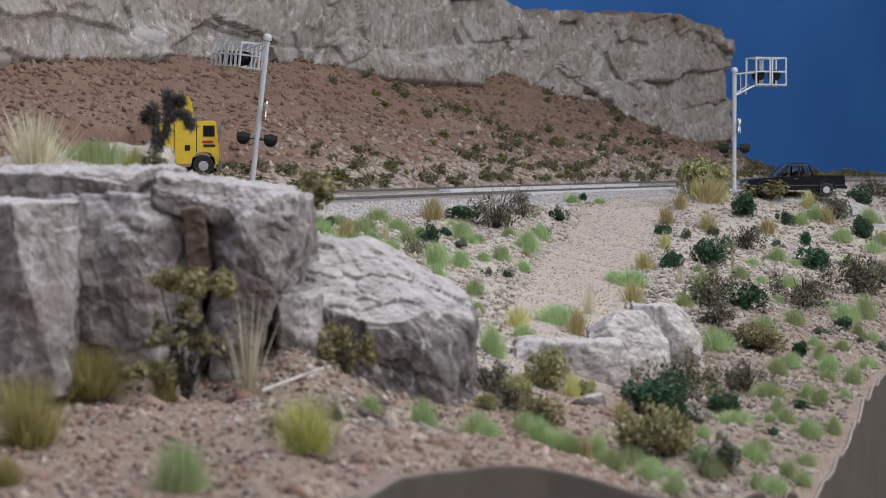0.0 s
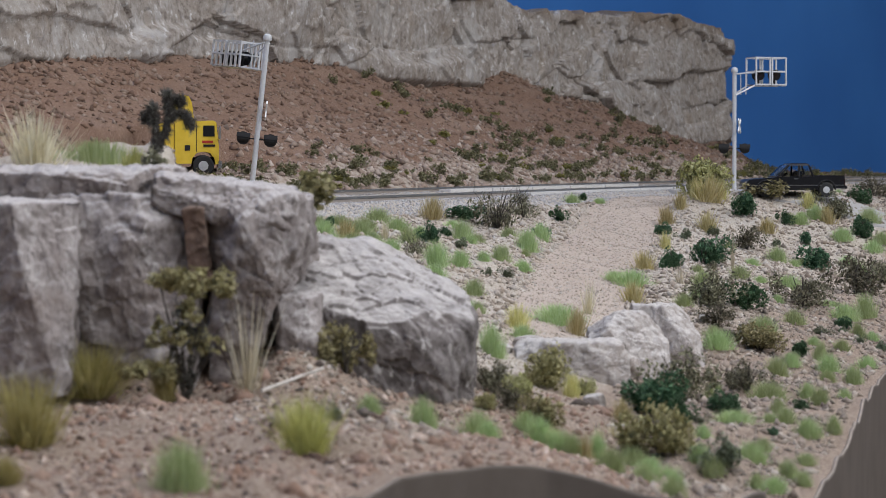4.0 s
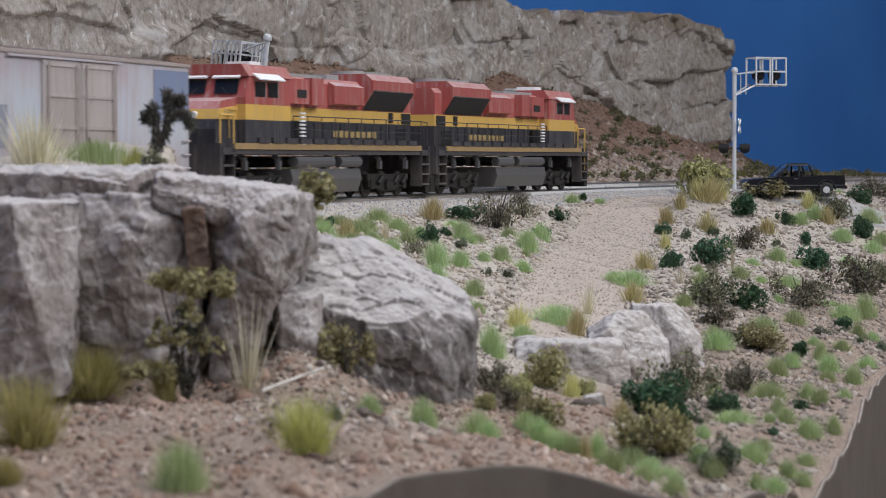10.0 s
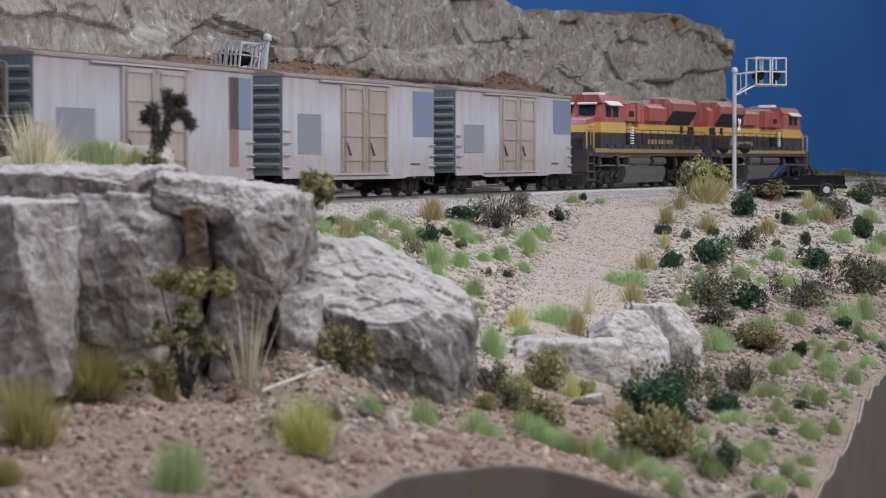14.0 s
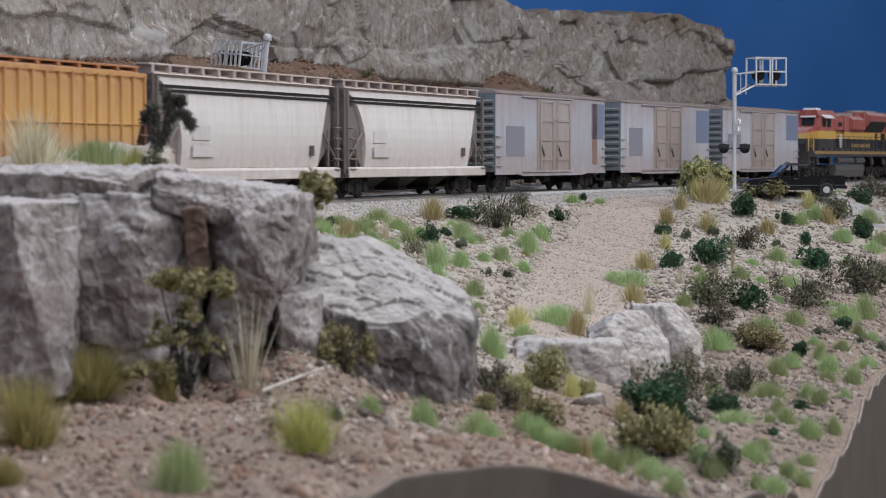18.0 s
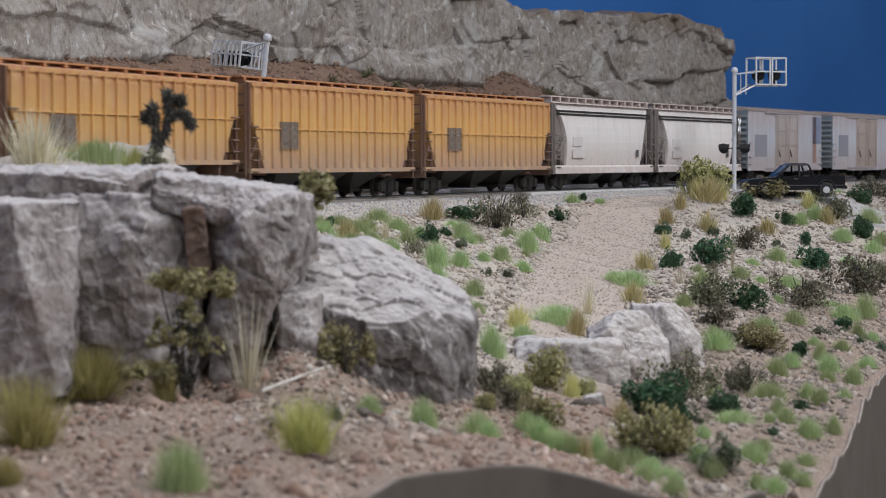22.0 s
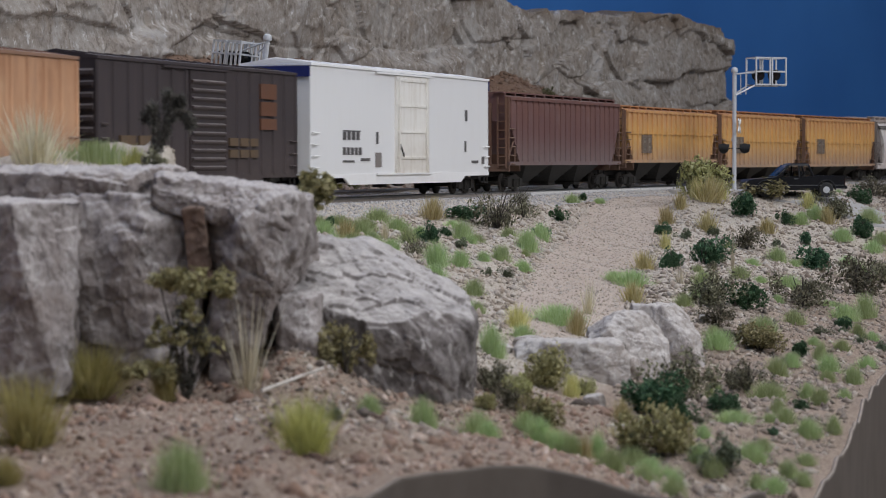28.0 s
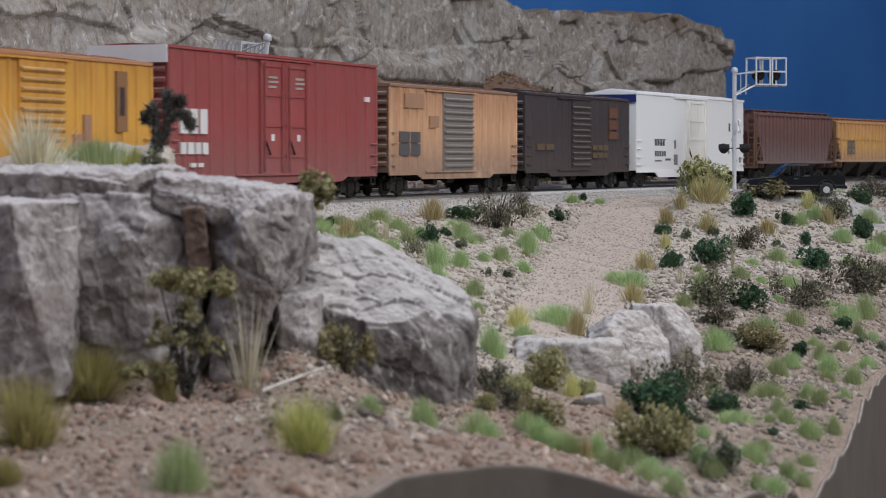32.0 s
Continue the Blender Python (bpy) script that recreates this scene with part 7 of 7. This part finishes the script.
def pickup():
    """A black extended-cab pickup; x runs forward."""
    car = empty("pickup_truck", "glossy black extended-cab model pickup truck on the road", "pickup truck")
    low = [(-2.65, 0.48), (-2.65, 1.02), (-0.75, 1.06), (0.9, 1.05), (2.45, 0.92), (2.62, 0.8), (2.62, 0.42), (2.05, 0.38), (2.0, 0.6), (1.75, 0.8), (1.45, 0.8), (1.2, 0.6), (1.15, 0.36), (-1.2, 0.36), (-1.25, 0.6), (-1.5, 0.8), (-1.8, 0.8), (-2.05, 0.6), (-2.1, 0.42)]
    g = Geo(HO)
    g.prism(low, "y", -0.9, 0.9)
    part("body", g, "pickup_paint", car)
    roof = [[(-0.76, -0.75, 1.64), (0.34, -0.75, 1.64), (0.34, 0.75, 1.64), (-0.76, 0.75, 1.64)], [(-0.75, -0.72, 1.72), (0.26, -0.72, 1.72), (0.26, 0.72, 1.72), (-0.75, 0.72, 1.72)], [(-0.66, -0.62, 1.77), (0.16, -0.62, 1.77), (0.16, 0.62, 1.77), (-0.66, 0.62, 1.77)]]
    part("cab_roof", Geo(HO).rings(roof), "pickup_paint", car)
    part("cab_back", Geo(HO).prism([(-0.98, 1.0), (-0.9, 1.0), (-0.9, 1.14), (-0.98, 1.14)], "y", -0.86, 0.86), "pickup_paint", car)
    part("seat", Geo(HO).prism([(-0.35, 0.9), (-0.45, 1.34), (-0.3, 1.36), (-0.1, 0.95)], "y", -0.7, 0.7), "rubber", car)
    part("steering_wheel", Geo(HO).cyl((0.45, 0.35, 1.12), (0.5, 0.35, 1.2), 0.17, 12), "rubber", car)
    part("door_sill", Geo(HO).box(-0.98, 1.05, -0.89, 0.89, 1.0, 1.07), "pickup_paint", car)
    for sg in (-1, 1):
        for a, b in (((0.98, 0.86, 1.05), (0.33, 0.74, 1.66)), ((-0.2, 0.87, 1.05), (-0.2, 0.75, 1.66)), ((-0.96, 0.87, 1.05), (-0.74, 0.74, 1.66))):
            part("pillar", Geo(HO).cyl((a[0], sg * a[1], a[2]), (b[0], sg * b[1], b[2]), 0.055, 6), "pickup_paint", car)
        part("trim_strip", Geo(HO).box(-2.6, 2.4, min(sg * 0.9, sg * 0.915), max(sg * 0.9, sg * 0.915), 0.6, 0.63), "chrome", car)
        part("door_handle", Geo(HO).box(-0.12, 0.08, min(sg * 0.9, sg * 0.93), max(sg * 0.9, sg * 0.93), 0.93, 0.97), "chrome", car)
        for x in (-1.65, 1.6):
            g = Geo(HO)
            pts = [(x + 0.5 * math.cos(a * 0.3927), sg * 0.9, 0.37 + 0.5 * math.sin(a * 0.3927)) for a in range(9)]
            part("arch_flare", g.tube(pts, 0.045, 5), "pickup_paint", car)
    for sg in (-1, 1):
        for x0, x1, x2, x3 in ((-0.72, -0.25, -0.25, -0.64), (-0.12, 0.78, 0.3, -0.12)):
            y0, y1 = sg * 0.868, sg * 0.765
            v = [(x0, y0, 1.12), (x1, y0, 1.12), (x2, y1, 1.62), (x3, y1, 1.62)]
            v += [(x, y - sg * 0.04, z) for x, y, z in v]
            g = Geo(HO).add(v, [(0, 1, 2, 3), (4, 7, 6, 5), (0, 4, 5, 1), (1, 5, 6, 2), (2, 6, 7, 3), (3, 7, 4, 0)])
            part("side_window", g, "cab_glass", car)
        g = Geo(HO).box(0.7, 0.86, min(sg * 0.88, sg * 1.08), max(sg * 0.88, sg * 1.08), 1.1, 1.26)
        part("mirror", g, "pickup_paint", car)
        part("headlight", Geo(HO).box(2.58, 2.64, min(sg * 0.5, sg * 0.85), max(sg * 0.5, sg * 0.85), 0.66, 0.82), "chrome", car)
        part("tail_light", Geo(HO).box(-2.67, -2.6, min(sg * 0.74, sg * 0.91), max(sg * 0.74, sg * 0.91), 0.62, 0.94), "red_lens", car)
        part("side_mark", Geo(HO).box(-2.5, -2.38, min(sg * 0.9, sg * 0.91), max(sg * 0.9, sg * 0.91), 0.82, 0.88), "red_lens", car)
        g = Geo(HO).box(-2.6, -0.98, min(sg * 0.78, sg * 0.9), max(sg * 0.78, sg * 0.9), 1.02, 1.12)
        part("bed_rail", g, "pickup_paint", car)
        for x in (-1.65, 1.6):
            wheel_set(car, x, sg * 0.8, 0.37, 0.4, 0.26)
    v = [(1.0, -0.8, 1.08), (1.0, 0.8, 1.08), (0.36, 0.68, 1.66), (0.36, -0.68, 1.66)]
    v += [(x + 0.03, y, z + 0.03) for x, y, z in v]
    part("windscreen", Geo(HO).add(v, [(0, 1, 2, 3), (4, 7, 6, 5), (0, 4, 5, 1), (1, 5, 6, 2), (2, 6, 7, 3), (3, 7, 4, 0)]), "cab_glass", car)
    part("tailgate", Geo(HO).box(-2.68, -2.6, -0.74, 0.74, 0.6, 1.1), "pickup_paint", car)
    part("front_bumper", Geo(HO).box(2.6, 2.75, -0.88, 0.88, 0.4, 0.58), "chrome", car)
    part("rear_bumper", Geo(HO).box(-2.8, -2.66, -0.85, 0.85, 0.42, 0.58), "pickup_paint", car)
    return car


m, nt, b = base_mat("cab_glass", 0.05, 0, 0.6)
b.inputs["Base Color"].default_value = (0.8, 0.84, 0.86, 1)
b.inputs["Transmission Weight"].default_value = 1.0
b.inputs["IOR"].default_value = 1.1
pk = pickup()
pk.matrix_basis = spot(0.2125, 1.43, 186, -0.0006)


def cabover():
    """A yellow cab-over tractor with sleeper and roof deflector; x runs forward."""
    tr = empty("tractor_truck", "bright yellow cab-over model tractor truck behind the line", "truck")
    body = [(-1.0, 0.75), (-1.0, 2.52), (0.75, 2.58), (0.9, 2.5), (1.02, 1.3), (1.0, 0.6), (0.86, 0.55), (0.8, 0.85), (0.6, 1.1), (0.3, 1.15), (0.0, 1.1), (-0.2, 0.85), (-0.25, 0.6), (-0.9, 0.6)]
    part("cab", Geo(HO).prism(body, "y", -1.2, 1.2), "truck_yellow", tr)
    part("sleeper", Geo(HO).box(-1.95, -1.02, -1.15, 1.15, 0.75, 2.45), "truck_yellow", tr)
    g = Geo(HO).prism([(-1.0, 2.5), (-1.0, 3.55), (-0.75, 3.78), (-0.35, 3.7), (-0.2, 3.4), (-0.1, 2.5)], "y", -1.05, 1.05)
    part("roof_deflector", g, "truck_yellow", tr)
    for sg in (-1, 1):
        y0, y1 = sorted((sg * 1.2, sg * 1.22))
        part("side_window", Geo(HO).box(0.3, 0.82, y0, y1, 1.85, 2.35), "dark_glass", tr)
        part("door_seam", Geo(HO).box(-0.02, 0.01, y0, y1, 1.15, 2.4), "signal_black", tr)
        part("door_mark", Geo(HO).box(0.25, 0.75, y0, y1, 1.55, 1.66), "red_mark", tr)
        part("door_mark", Geo(HO).box(0.3, 0.85, y0, y1, 1.38, 1.48), "signal_black", tr)
        part("door_mark", Geo(HO).box(-0.55, -0.3, y0, y1, 1.2, 1.45), "signal_black", tr)
        g = Geo(HO).tube([(0.95, sg * 1.2, 1.7), (1.05, sg * 1.45, 1.75), (1.05, sg * 1.45, 2.3)], 0.04)
        g.box(1.0, 1.08, min(sg * 1.38, sg * 1.55), max(sg * 1.38, sg * 1.55), 1.75, 2.25)
        part("mirror", g, "chrome", tr)
        for x in (0.3, -3.2, -4.5):
            wheel_set(tr, x, sg * 1.02, 0.5, 0.5, 0.34)
        part("fuel_tank", Geo(HO).cyl((-2.3, sg * 0.9, 0.72), (-1.2, sg * 0.9, 0.72), 0.3, 12), "chrome", tr, "", True)
    part("windscreen", Geo(HO).prism([(0.9, 2.42), (0.93, 2.42), (1.01, 1.62), (0.98, 1.62)], "y", -1.05, 1.05), "dark_glass", tr)
    part("bumper", Geo(HO).box(0.98, 1.16, -1.2, 1.2, 0.4, 0.72), "chrome", tr)
    part("chassis", Geo(HO).box(-5.2, 0.9, -0.45, 0.45, 0.6, 0.9), "signal_black", tr)
    part("fifth_wheel", Geo(HO).cyl((-3.85, 0, 0.9), (-3.85, 0, 1.02), 0.5, 14), "dark_metal", tr)
    return tr


tk = cabover()
tk.matrix_basis = pose(-0.1315, 1.25, 0.0086, 0, 0, 8)


# ---- what moves: the train runs along the arc at a steady pace ----
PACE = 0.12807


def motions():
    for thing, s0, turned in TRAIN:
        rows = []
        for i in range(33):
            t = float(i)
            m = line_pose(s0 + PACE * (t - 15.0))
            rows.append((t, m @ pose(0, 0, 0, 0, 0, 180) if turned else m))
        walk(thing, rows)


motions()
